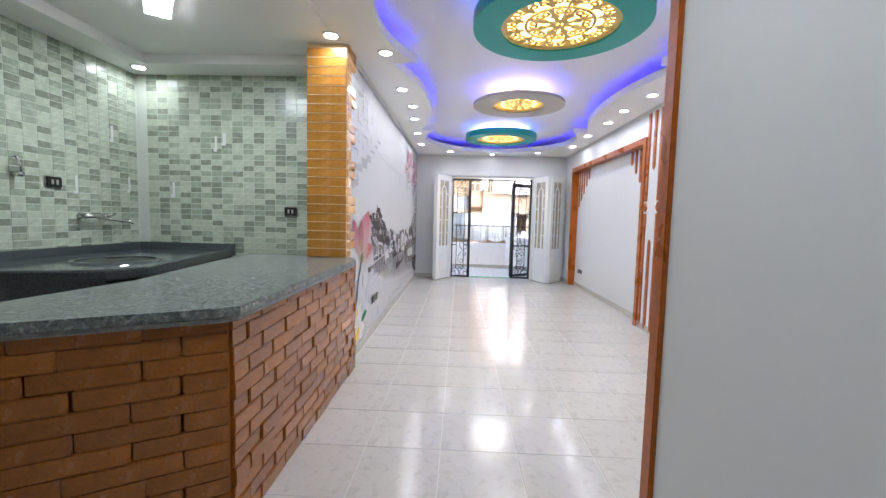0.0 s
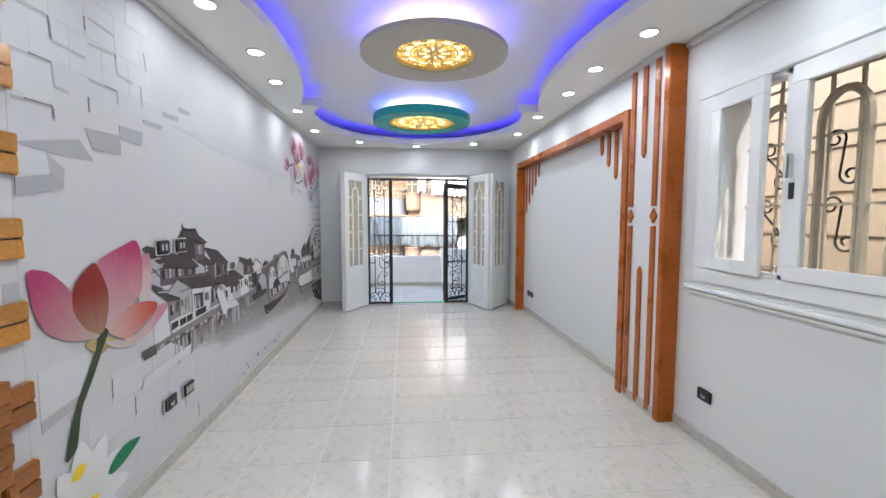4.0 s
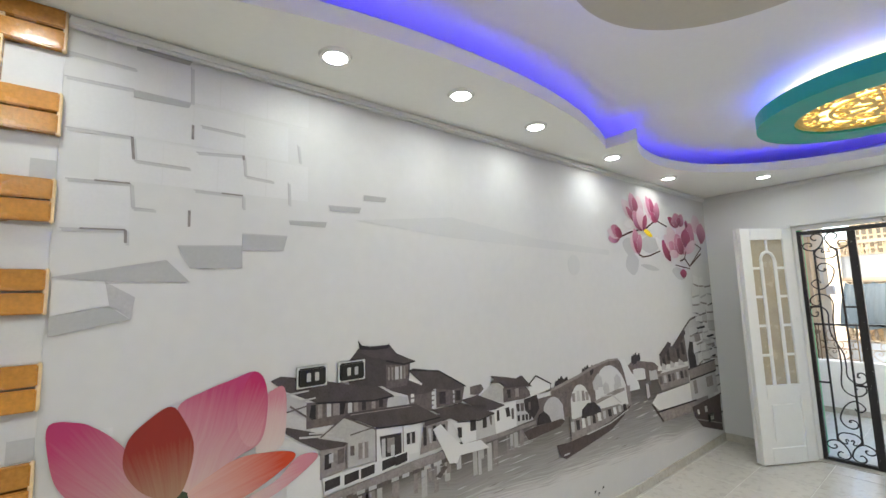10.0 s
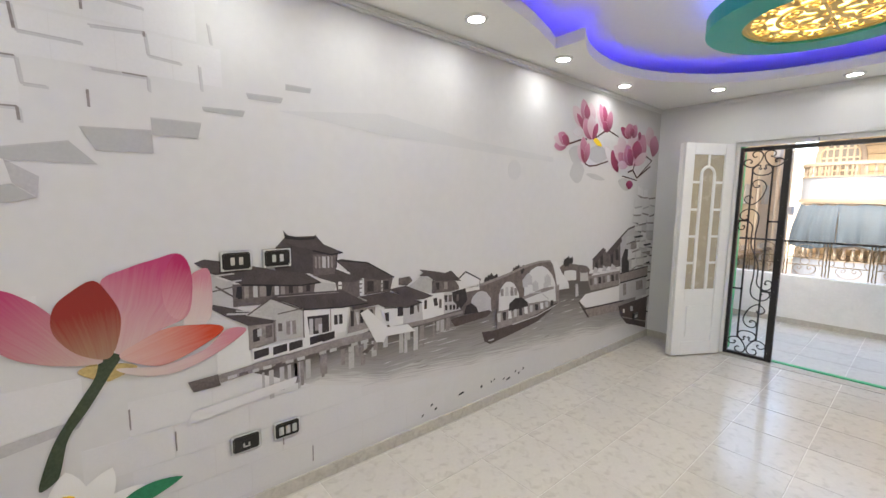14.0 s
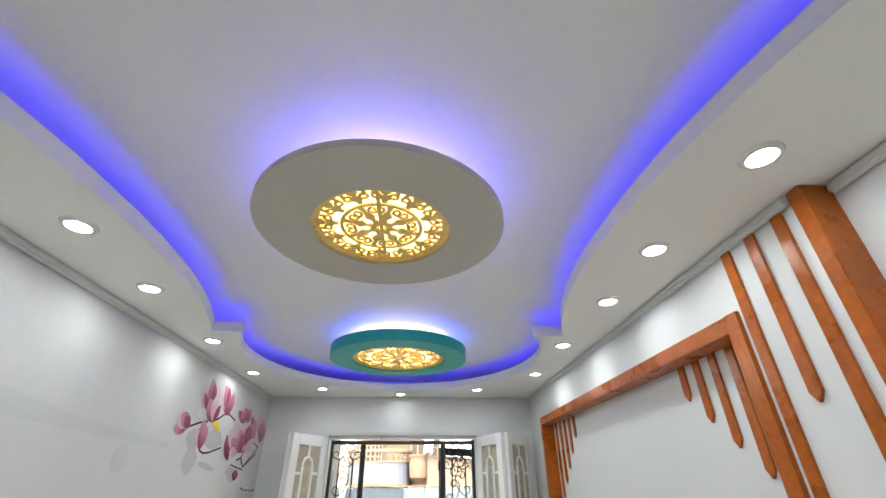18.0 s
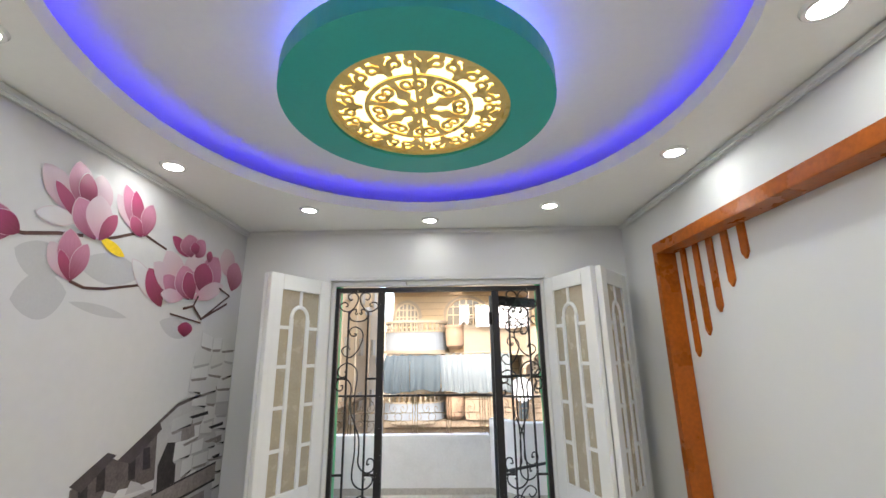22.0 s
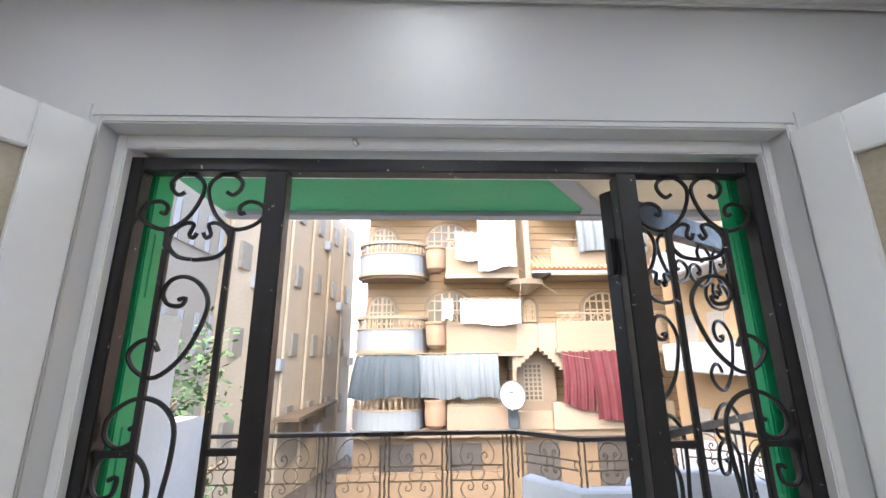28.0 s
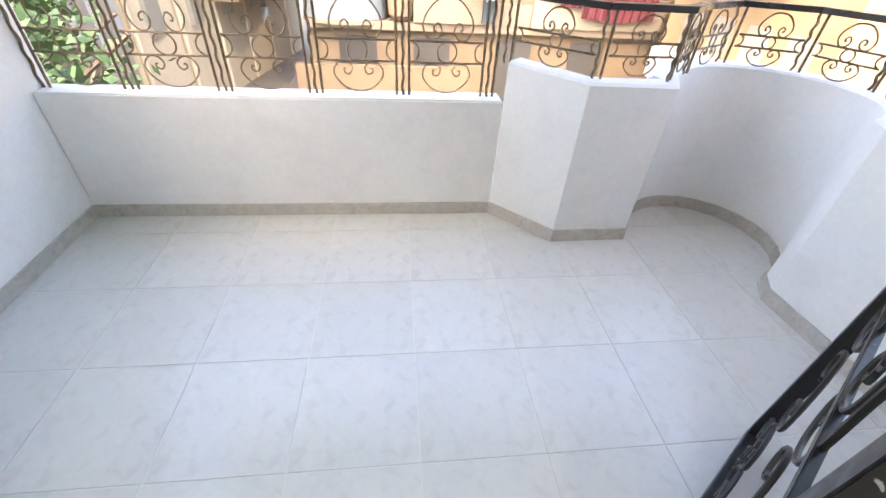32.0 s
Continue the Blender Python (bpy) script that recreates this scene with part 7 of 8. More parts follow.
structure("balcony_outer_wall", block(-3.5, -0.21, 8.75, 8.80, -4, 3.2), M_PLASTER, "white outer wall", "wall")
structure("balcony_outer_wall_east", block(1.61, 4.6, 8.75, 8.80, -4, 3.2), M_PLASTER, "white outer wall", "wall")
structure("balcony_outer_lintel", block(-0.21, 1.61, 8.75, 8.80, 2.16, 3.2), M_PLASTER, "white outer wall above the door", "wall")
M_SOFFIT = mat("green_soffit_paint", (0.05, 0.36, 0.17), 0.6, vary=0.12, scale=3, fine=40)
M_CREAM = mat("cream_soffit_paint", (0.66, 0.58, 0.42), 0.7, vary=0.08, scale=3)
structure("balcony_ceiling", prism([(-1.0, 8.8), (0.45, 8.8), (1.90, 10.62), (1.90, 10.72), (-1.0, 10.72)], 2.74, 2.80), M_SOFFIT, "green painted balcony ceiling", "ceiling")
structure("balcony_ceiling_cream", prism([(0.62, 8.8), (3.2, 8.8), (3.2, 10.72), (2.12, 10.72)], 2.76, 2.80), M_CREAM, "cream painted balcony ceiling", "ceiling")
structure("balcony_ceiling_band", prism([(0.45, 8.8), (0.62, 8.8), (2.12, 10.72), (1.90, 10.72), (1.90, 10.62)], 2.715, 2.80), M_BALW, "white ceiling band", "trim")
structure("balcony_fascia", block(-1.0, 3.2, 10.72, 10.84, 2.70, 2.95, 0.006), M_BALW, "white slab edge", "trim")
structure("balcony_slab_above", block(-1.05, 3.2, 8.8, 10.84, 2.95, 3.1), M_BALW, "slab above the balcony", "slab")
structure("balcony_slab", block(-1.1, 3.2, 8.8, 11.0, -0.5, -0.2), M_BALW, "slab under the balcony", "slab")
dn = thing("floor_drain", (-0.70, 9.33, 0.0), "small dark floor drain in the balcony tiles", "drain")
part("rim", disc(0, 0, 0, 0.003, 0.035, seg=20, inner=0.025), M_SILVER, dn)
part("hole", disc(0, 0, 0, 0.0015, 0.026, seg=20), M_BLACK, dn)

# railing
M_RAIL = mat("bronzed_black_iron", (0.17, 0.125, 0.075), 0.4, metal=0.4, vary=0.4, scale=30, bump=0.15, dist=0.002)
rl = thing("balcony_railing", (0.2, YP + 0.07, 0.63), "black wrought-iron scroll railing on the parapet", "railing")


def rail_panel(m, w, z0, z1):
    """Scrolls in the local xz plane, from 0 to w."""
    mid, h = w / 2, z1 - z0
    za, zb = z0 + h * 0.56, z0 + h * 0.34
    r = min(w * 0.33, h * 0.30)
    out = []
    for s, zc, hh in ((1, za, z1 - za), (-1, zb, zb - z0)):
        for q in (-1, 1):
            out.append(smooth([(mid + q * r * u, 0, zc + s * hh * v) for u, v in ((0, 0.97), (0.45, 0.90), (0.85, 0.62), (0.98, 0.32), (0.75, 0.05), (0.42, 0.05), (0.24, 0.24), (0.38, 0.42), (0.56, 0.36), (0.55, 0.24), (0.46, 0.26))], 3))
    rc = (za - zb) / 2
    zc = (za + zb) / 2
    out.append([(mid + rc * math.cos(k * math.pi / 9), 0, zc + rc * math.sin(k * math.pi / 9)) for k in range(19)])
    for x, q in ((0.0, 1), (w, -1)):
        out.append([(x + q * rc * math.sin(k * math.pi / 8), 0, zc - rc * math.cos(k * math.pi / 8)) for k in range(9)])
    bars = [[(0, 0, z), (w, 0, z)] for z in (za, zb)]
    for p in out:
        part("scroll", tube([m @ Vector(v) for v in p], 0.004, 5), M_RAIL, rl).matrix_parent_inverse = rl.matrix_world.inverted()
    for p in bars:
        part("crossbar", tube([m @ Vector(v) for v in p], 0.005, 5), M_RAIL, rl).matrix_parent_inverse = rl.matrix_world.inverted()


def rail_post(p, z0, z1, twist=False):
    pts = [(p[0] + (0.004 * math.cos(k * 1.3) if twist else 0), p[1] + (0.004 * math.sin(k * 1.3) if twist else 0), z0 + (z1 - z0) * k / 22) for k in range(23)]
    part("baluster", tube(pts if twist else [pts[0], pts[-1]], 0.0068, 5), M_RAIL, rl).matrix_parent_inverse = rl.matrix_world.inverted()


YR = YP + 0.075
for k, x in enumerate((-0.845, -0.47, -0.06, 0.355, 0.77, 1.185)):
    for d, tw in ((-0.03, False), (0.0, True), (0.03, False)):
        rail_post((x + d, YR), 0.635, 1.075, tw)
    if k < 5:
        nxt = (-0.47, -0.06, 0.355, 0.77, 1.185)[k]
        rail_panel(pose(x + 0.03, YR, 0), nxt - x - 0.06, 0.65, 1.065)
cor = [Vector((1.255, YR)), Vector((1.58, 10.305)), Vector((1.93, 10.31)), Vector((2.11, 10.48)), Vector((2.38, 10.64)), Vector((2.69, 10.50)), Vector((2.81, 10.19)), Vector((2.65, 9.88)), Vector((2.53, 9.4)), Vector((2.55, 8.82))]
for a, b in zip(cor, cor[1:]):
    d = b - a
    ang = math.degrees(math.atan2(d.y, d.x))
    for off in (0.0, 0.035):
        p = a + d.normalized() * off
        rail_post(p, 0.80, 1.075, off == 0)
    rail_panel(pose(a.x, a.y, 0, 0, 0, ang) @ pose(0.05, 0, 0), d.length - 0.06, 0.825, 1.065)
rail_pts = [(-0.86, YR)] + [(1.235, YR)] + [tuple(v) for v in cor]
M_HAND = mat("black_handrail_paint", (0.016, 0.014, 0.013), 0.3, vary=0.3)
for a, b in zip(rail_pts, rail_pts[1:]):
    a, b = Vector(a), Vector(b)
    d = (b - a).normalized()
    s = Vector((-d.y, d.x)) * 0.024
    hb = prism([tuple(a - s - d * 0.006), tuple(b - s + d * 0.006), tuple(b + s + d * 0.006), tuple(a + s - d * 0.006)], 1.075, 1.10)
    part("handrail", hb, M_HAND, rl).matrix_parent_inverse = rl.matrix_world.inverted()

# ---- street and houses across ----
structure("ground", block(-200, 200, -160, 240, -4.3, -4.1), M_ASPH, "dusty street ground", "ground")
M_SHUT = mat("cream_balusters", (0.235, 0.19, 0.135), 0.6, vary=0.08)
M_WOODWIN = mat("pale_window_joinery", (0.36, 0.26, 0.15), 0.5, vary=0.12)
M_GREYCUR = mat("grey_blue_awning_cloth", (0.05, 0.068, 0.08), 0.8, vary=0.3, scale=3)
M_PALECUR = mat("pale_blue_awning_cloth", (0.125, 0.148, 0.16), 0.8, vary=0.15, scale=2)
M_REDCUR = mat("wine_red_awning_cloth", (0.085, 0.013, 0.018), 0.8, vary=0.2, scale=2)
M_CLOTH = mat("white_laundry", (0.86, 0.85, 0.83), 0.8, vary=0.04)
M_STONEJ = mat("stone_joint", (0.17, 0.115, 0.065), 0.9, vary=0.15)
M_FACW = mat("pale_blue_balcony_paint", (0.185, 0.205, 0.225), 0.75, vary=0.08, scale=2)
# lightened cream: the sun on the side street is put into the colour
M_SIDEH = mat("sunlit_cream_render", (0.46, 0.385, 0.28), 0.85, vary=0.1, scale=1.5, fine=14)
M_PANE2 = mat("shuttered_far_window", (0.27, 0.25, 0.21), 0.5, vary=0.15)
M_PLANTER = mat("tan_planter_stone", (0.24, 0.155, 0.10), 0.8, vary=0.12, scale=4)
M_DISH = mat("white_dish_paint", (0.30, 0.32, 0.34), 0.4, vary=0.05)
M_ROOFT = mat("terracotta_roof_tile", (0.38, 0.16, 0.09), 0.7, vary=0.2, scale=3)
M_BASE = mat("ochre_base_stone", (0.15, 0.105, 0.062), 0.8, vary=0.2, scale=1.5, bump=0.3)
M_GLASSD = mat("dim_window_glass", (0.10, 0.08, 0.055), 0.15, vary=0.3, scale=1.5)
YF = 24.0
bl = thing("apartment_building", (3.5, YF, -4.1), "sandstone apartment building with round balconies across the street", "building")


def bp(name, bm, mtl, label="", owner=None):
    ob = part(name, bm, mtl, owner or bl, label)
    ob.matrix_parent_inverse = (owner.matrix_world if owner and not owner.parent else bl.matrix_world).inverted()
    return ob


bp("wall", block(-2.0, 14.0, YF + 1.6, YF + 10, -4.1, 9.6), M_STONEJ)
for k in range(33):
    z = -1.0 + 0.32 * k
    bp("stone_course", block(-2.0 - 0.02 * (k % 2), 14.0, YF + 1.565, YF + 1.6, z, z + 0.295, 0.01), M_STONE)
bp("base", block(-2.2, 14.0, YF + 0.6, YF + 1.6, -4.1, -1.45), M_BASE)


def arched_window(x, z, w, h, depth=YF + 1.56):
    """An arched window with a stone surround, joinery in two sashes and small square panes above."""
    n = 14
    arch = lambda g: [(x - w / 2 - g, z)] + [(x + (w / 2 + g) * math.cos(math.pi - math.pi * k / n), z + h * 0.62 + (h * 0.38 + g) * math.sin(math.pi * k / n)) for k in range(n + 1)] + [(x + w / 2 + g, z)]
    bp("window_surround", prism(arch(0.15), depth - 0.10, depth, "y"), M_STONE2)
    bp("window_glass", prism(arch(-0.02), depth - 0.115, depth - 0.102, "y"), M_GLASSD)
    rim = arch(-0.02)
    bp("window_frame", tube([(px, depth - 0.125, pz) for px, pz in rim], 0.035, 5), M_WOODWIN)
    for k in range(1, 6):
        u = k / 6
        top = 0.62 + 0.38 * math.sqrt(max(0, 1 - (2 * u - 1) ** 2))
        r = 0.05 if k == 3 else 0.028
        bp("glazing_bar", block(x - w / 2 + w * u - r, x - w / 2 + w * u + r, depth - 0.145, depth - 0.116, z, z + h * top), M_WOODWIN)
    for zz in (0.03, 0.32, 0.60, 0.80):
        ww = w / 2 * (1 if zz < 0.62 else math.sqrt(max(0, 1 - ((zz - 0.62) / 0.38) ** 2)))
        bp("glazing_bar", block(x - ww, x + ww, depth - 0.142, depth - 0.118, z + h * zz - 0.03, z + h * zz + 0.03), M_WOODWIN)


def balusters(path, z, h, step=0.20):
    for a, b in zip(path, path[1:]):
        a, b = Vector(a), Vector(b)
        n = max(1, round((b - a).length / step))
        for k in range(n):
            p = a.lerp(b, (k + 0.5) / n)
            bb = bmesh.new()
            for r0, r1, u0, u1 in ((0.055, 0.055, 0, 0.10), (0.035, 0.065, 0.10, 0.40), (0.065, 0.032, 0.40, 0.85), (0.055, 0.055, 0.85, 1.0)):
                disc(p.x, p.y, z + h * u0, z + h * u1, r0, r1, 7, bm=bb)
            bp("baluster", bb, M_SHUT)


def round_balcony(x0, x1, z, wall_h=0.79, rail_h=0.50, depth=1.5):
    """A painted balcony wall on an oval plan, on a moulded slab, with cream balusters above."""
    cx, hw = (x0 + x1) / 2, (x1 - x0) / 2
    n = 18
    arc = lambda g: [(cx - (hw + g) * math.cos(math.pi * k / n), YF + 1.6 - (depth + g) * math.sin(math.pi * k / n) ** 0.6) for k in range(n + 1)]
    bp("balcony_wall", prism(arc(0.0) + arc(-0.12)[::-1], z, z + wall_h), M_FACW)
    bp("balcony_cap", prism(arc(0.03) + arc(-0.15)[::-1], z + wall_h, z + wall_h + 0.05), M_SHUT)
    bp("balcony_floor", prism(arc(-0.12), z, z + 0.06), M_STONE2)
    bp("balcony_slab", prism(arc(0.06), z - 0.12, z), M_SHUT)
    bp("balcony_slab", prism(arc(-0.08), z - 0.22, z - 0.12), M_STONE2)
    balusters(arc(-0.06)[1:-1], z + wall_h + 0.05, rail_h - 0.12)
    bp("balcony_handrail", prism(arc(0.03) + arc(-0.15)[::-1], z + wall_h + rail_h - 0.07, z + wall_h + rail_h + 0.05), M_SHUT)


def planter(x, z):
    """A bulging stone planter on a tapered foot."""
    bb = bmesh.new()
    for z0, z1, r0, r1 in ((0.0, 0.07, 0.22, 0.30), (0.07, 0.16, 0.30, 0.39), (0.16, 0.62, 0.39, 0.43), (0.62, 0.98, 0.43, 0.41), (0.98, 1.08, 0.46, 0.46)):
        disc(x, YF + 0.42, z + z0, z + z1, r0, r1, 22, bm=bb)
    bp("planter", bb, M_PLANTER)


def lattice(x0, x1, z0, z1, y, step=0.44):
    n = max(1, round((x1 - x0) / step))
    w = (x1 - x0) / n
    for k in range(n):
        for s in (0, 1):
            bp("lattice_bar", tube([(x0 + w * k, y, (z0, z1)[s]), (x0 + w * (k + 1), y, (z1, z0)[s])], 0.026, 4), M_SHUT)
    for z in (z0, z1):
        bp("lattice_rail", block(x0, x1, y - 0.05, y + 0.05, z - 0.035, z + 0.035, 0.01), M_SHUT)


def bowed(x0, x1, y, bow, t=0.14):
    """The plan of a wall that bows gently outwards."""
    pts = [(x0 + (x1 - x0) * k / 10, y - bow * math.sin(math.pi * k / 10)) for k in range(11)]
    return pts + [(px, py + t) for px, py in pts[::-1]]


for z in (4.90, 1.80, 8.0):
    round_balcony(-2.32, 0.62, z)
    planter(0.99, z + 0.02)
    bp("parapet", prism(bowed(1.38, 4.20, YF + 0.22, 0.14), z - 0.08, z + 0.95), M_STONE2)
    bp("parapet_cap", prism(bowed(1.36, 4.22, YF + 0.20, 0.14, 0.18), z + 0.95, z + 1.01), M_SHUT)
    bp("slab", prism([(1.36, YF + 1.6)] + bowed(1.36, 4.40, YF + 0.16, 0.14)[:11] + [(4.40, YF + 1.6)], z - 0.26, z - 0.08), M_SHUT)
    lattice(1.40, 2.4, z + 1.05, z + 1.42, YF + 0.25)
    arched_window(-1.33, z + 0.55, 1.13, 1.72)
    arched_window(1.58, z + 0.45, 1.95, 2.02)
    bp("parapet", prism(bowed(5.80, 10.2, YF + 0.16, 0.10), z, z + 1.0), M_STONE2)
    bp("slab", block(5.7, 10.3, YF + 0.0, YF + 1.6, z - 0.16, z, 0.02), M_SHUT)
    lattice(5.84, 10.1, z + 1.03, z + 1.40, YF + 0.2)
    arched_window(8.37, z + 0.55, 1.8, 1.86)
bp("pier", block(4.72, 4.98, YF + 0.3, YF + 1.6, 4.6, 9.6, 0.02), M_SHUT)
bb = bmesh.new()
for z0, z1, r0, r1 in ((4.05, 4.22, 0.15, 0.42), (4.22, 4.40, 0.42, 0.68), (4.40, 4.60, 0.76, 0.80)):
    disc(4.75, YF + 0.75, z0, z1, r0, r1, 24, bm=bb)
bp("shell_bracket", bb, M_STONE2)
arched_window(5.05, 2.95, 0.55, 0.95, YF + 1.55)
bp("soffit", block(4.95, 10.2, YF - 0.02, YF + 1.5, 4.84, 4.94, 0.01), M_BALW)
bp("tile_eave", prism([(YF - 0.05, 4.95), (YF + 0.9, 5.58), (YF + 0.9, 5.68), (YF - 0.1, 5.02)], 4.95, 10.2, "x"), M_ROOFT)
for k in range(26):
    bp("eave_tile", tube([(5.03 + 0.2 * k, YF - 0.1, 5.03), (5.03 + 0.2 * k, YF + 0.9, 5.70)], 0.065, 6), M_ROOFT)
lattice(5.1, 9.8, 5.72, 6.12, YF + 0.85)
# curtained storey
round_balcony(-2.37, 0.52, -1.17, 0.70, 0.54)
planter(0.94, -1.14)
bp("parapet", prism(bowed(1.38, 4.0, YF + 0.22, 0.10), -1.15, -0.32), M_STONE2)
lattice(1.42, 3.9, -0.28, 0.02, YF + 0.3)
bp("slab", block(-2.2, 10.2, YF + 0.3, YF + 1.6, -1.45, -1.17, 0.02), M_STONE2)
bp("parapet", block(5.45, 10.2, YF + 0.14, YF + 0.30, -1.2, -0.2, 0.02), M_SHUT)


def cloth(name, x0, x1, z0, z1, y, mtl, label, folds=9, lean=0.0, seed=1, sag=0.06, slant=0.0):
    """A hanging cloth with uneven folds, gathered at its rod, as a thing of its own."""
    t = thing(name, ((x0 + x1) / 2, y, z1), label, "curtain" if "awning" in name else "laundry")
    bm = bmesh.new()
    n, mrows = 64, 10
    rr = random.Random(seed)
    ph = [rr.uniform(0, 6) for _ in range(6)]
    w, h, mid = x1 - x0, z1 - z0, (x0 + x1) / 2
    for side in (0, 1):
        vs = []
        for j in range(mrows + 1):
            q = j / mrows
            row = []
            for i in range(n + 1):
                u = i / n
                fold = math.sin(folds * 6.28 * u + ph[0] + 1.4 * math.sin(5 * u + ph[1])) + 0.5 * math.sin(folds * 14.1 * u + ph[2])
                edge = (0.05 * math.sin(7 * u + ph[3]) + slant * (u - 0.5)) * q - sag * (1 - q) * abs(math.sin(folds * 3.14 * u))
                row.append(bm.verts.new((x0 + w * u - mid + lean * q * (1 - u) + 0.03 * math.sin(3 * q + ph[4]), 0.02 * side + 0.034 * fold * (0.35 + 0.65 * q) - 0.10 * math.sin(3.1 * q), -h * q + edge)))
            vs.append(row)
        for j in range(mrows):
            for i in range(n):
                bm.faces.new((vs[j][i], vs[j][i + 1], vs[j + 1][i + 1], vs[j + 1][i]))
    part("cloth", bm, mtl, t, smooth=True)
    part("rod", tube([(x0 - mid - 0.05, 0, 0.02), (x1 - mid + 0.05, 0, 0.02)], 0.02, 6), M_SHUT, t)


cloth("balcony_awning", -2.10, -1.02, 0.0, 1.62, YF - 0.05, M_GREYCUR, "grey-blue cloth awning drawn over a balcony", 3, -0.25, 1)
cloth("balcony_awning", -1.04, 0.30, 0.08, 1.62, YF - 0.02, M_GREYCUR, "grey-blue cloth awning drawn over a balcony", 2, 0.0, 9)
cloth("balcony_awning", 0.33, 1.86, 0.0, 1.63, YF + 0.05, M_PALECUR, "pale blue cloth awning drawn over a balcony", 5, 0.0, 2)
cloth("balcony_awning", 1.84, 3.40, 0.0, 1.65, YF + 0.0, M_PALECUR, "pale grey cloth awning drawn over a balcony", 4, 0.05, 3)
cloth("balcony_awning", 5.86, 7.05, -0.42, 1.74, YF + 0.0, M_REDCUR, "wine-red cloth awning drawn over a balcony", 4, 0.0, 4, slant=-0.3)
cloth("balcony_awning", 6.93, 9.6, -0.85, 1.74, YF - 0.12, M_REDCUR, "wine-red cloth awning hanging lower over a balcony", 8, 0.1, 10)
cloth("balcony_awning", 6.86, 9.8, 5.72, 7.8, YF - 0.15, M_PALECUR, "pale blue cloth awning on an upper balcony", 6, 0.0, 5)
cloth("white_laundry", 1.75, 3.1, 5.35, 6.55, YF - 0.1, M_CLOTH, "white sheets hung over a sunlit balcony", 4, 0.0, 6)
cloth("white_laundry", 2.7, 4.25, 4.98, 7.05, YF - 0.2, M_CLOTH, "white sheets hung over a sunlit balcony", 4, 0.0, 11, slant=0.2)
cloth("white_laundry", 1.95, 4.35, 2.75, 3.75, YF - 0.1, M_CLOTH, "white washing hung over a sunlit balcony", 6, 0.0, 7)
cloth("white_laundry", 1.2, 1.6, 2.95, 3.75, YF - 0.15, M_CLOTH, "small white cloth hung from a balcony line", 2, 0.0, 8)
# stepped arch between the balconies, a lattice window in its recess
bp("recess_wall", block(4.0, 5.9, YF + 1.1, YF + 1.56, -1.17, 2.75), M_STONE2)
for k in range(6):
    for x0, x1 in ((3.98 + 0.165 * k, 4.145 + 0.165 * k), (5.87 - 0.155 * k, 6.025 - 0.155 * k)):
        bp("corbel", block(x0, x1, YF + 0.25, YF + 0.55, 0.98 + 0.145 * k, 2.80), M_SHUT)
bp("spandrel", block(3.98, 6.02, YF + 0.30, YF + 1.1, 1.83, 2.76, 0.02), M_SHUT)
bp("pilaster", block(3.98, 4.12, YF + 0.3, YF + 1.1, -1.17, 1.0), M_STONE2)
bp("parapet", block(4.12, 5.45, YF + 0.25, YF + 0.45, -1.2, -0.53, 0.03), M_STONE2)
bp("window_surround", block(4.55, 5.35, YF + 1.05, YF + 1.1, -0.25, 1.25), M_SHUT)
for i in range(4):
    for j in range(8):
        bp("lattice_hole", block(4.62 + 0.18 * i, 4.73 + 0.18 * i, YF + 1.035, YF + 1.05, -0.18 + 0.175 * j, -0.06 + 0.175 * j), M_GLASSD)
bp("garage_wall", block(-2.2, 3.0, YF - 2.2, YF - 2.0, -4.1, -2.0), M_BASE)
# solid dark panels: the shade inside the street doors is put into the colour
for x in (-1.2, 1.4, 4.4, 7.2):
    bp("doorway", block(x, x + 1.3, YF + 0.57, YF + 0.6, -4.1, -1.7), M_DARK)
for p, q, sag in (((4.3, 5.05), (7.2, 3.3), 0.15), ((3.2, 2.6), (7.0, 1.4), 0.2), ((4.4, 4.5), (4.0, 0.9), 0.0), ((-1.5, 2.0), (1.2, 1.5), 0.1)):
    bp("cable", tube([(p[0] + (q[0] - p[0]) * k / 8, YF - 0.15, p[1] + (q[1] - p[1]) * k / 8 - sag * math.sin(math.pi * k / 8)) for k in range(9)], 0.013, 4), M_SHUT)
bp("meter_box", block(3.70, 4.05, YF - 0.02, YF + 0.2, -1.1, -0.40, 0.02), M_GREYCUR)

dsh = thing("satellite_dish", (3.76, YF - 0.45, 0.14), "white satellite dish on a balcony edge", "satellite dish")
bm = bmesh.new()
ring = [[bm.verts.new((0.47 * q / 5 * math.cos(k * math.pi / 14), -0.10 * (q / 5) ** 2 + 0.12 * (q / 5) * math.sin(k * math.pi / 14), 0.49 * q / 5 * math.sin(k * math.pi / 14))) for k in range(28)] for q in range(1, 6)]
for r0, r1 in zip(ring, ring[1:]):
    for k in range(28):
        bm.faces.new((r0[k], r0[(k + 1) % 28], r1[(k + 1) % 28], r1[k]))
hub = bm.verts.new((0, 0, 0))
for k in range(28):
    bm.faces.new((hub, ring[0][(k + 1) % 28], ring[0][k]))
bm.normal_update()
part("reflector", bm, M_DISH, dsh, smooth=True)
part("rim", tube([(0.475 * math.cos(k * math.pi / 14), -0.10 + 0.12 * math.sin(k * math.pi / 14), 0.495 * math.sin(k * math.pi / 14)) for k in range(28)], 0.016, 5, closed=True), M_GREYCUR, dsh)
part("feed_arm", tube([(0.0, -0.2, -0.48), (0.07, -0.45, -0.34), (0.09, -0.5, -0.22)], 0.018, 5), M_GREYCUR, dsh)
part("feed_horn", disc(0.09, -0.5, -0.23, -0.13, 0.04, 0.035, 10), M_DISH, dsh)
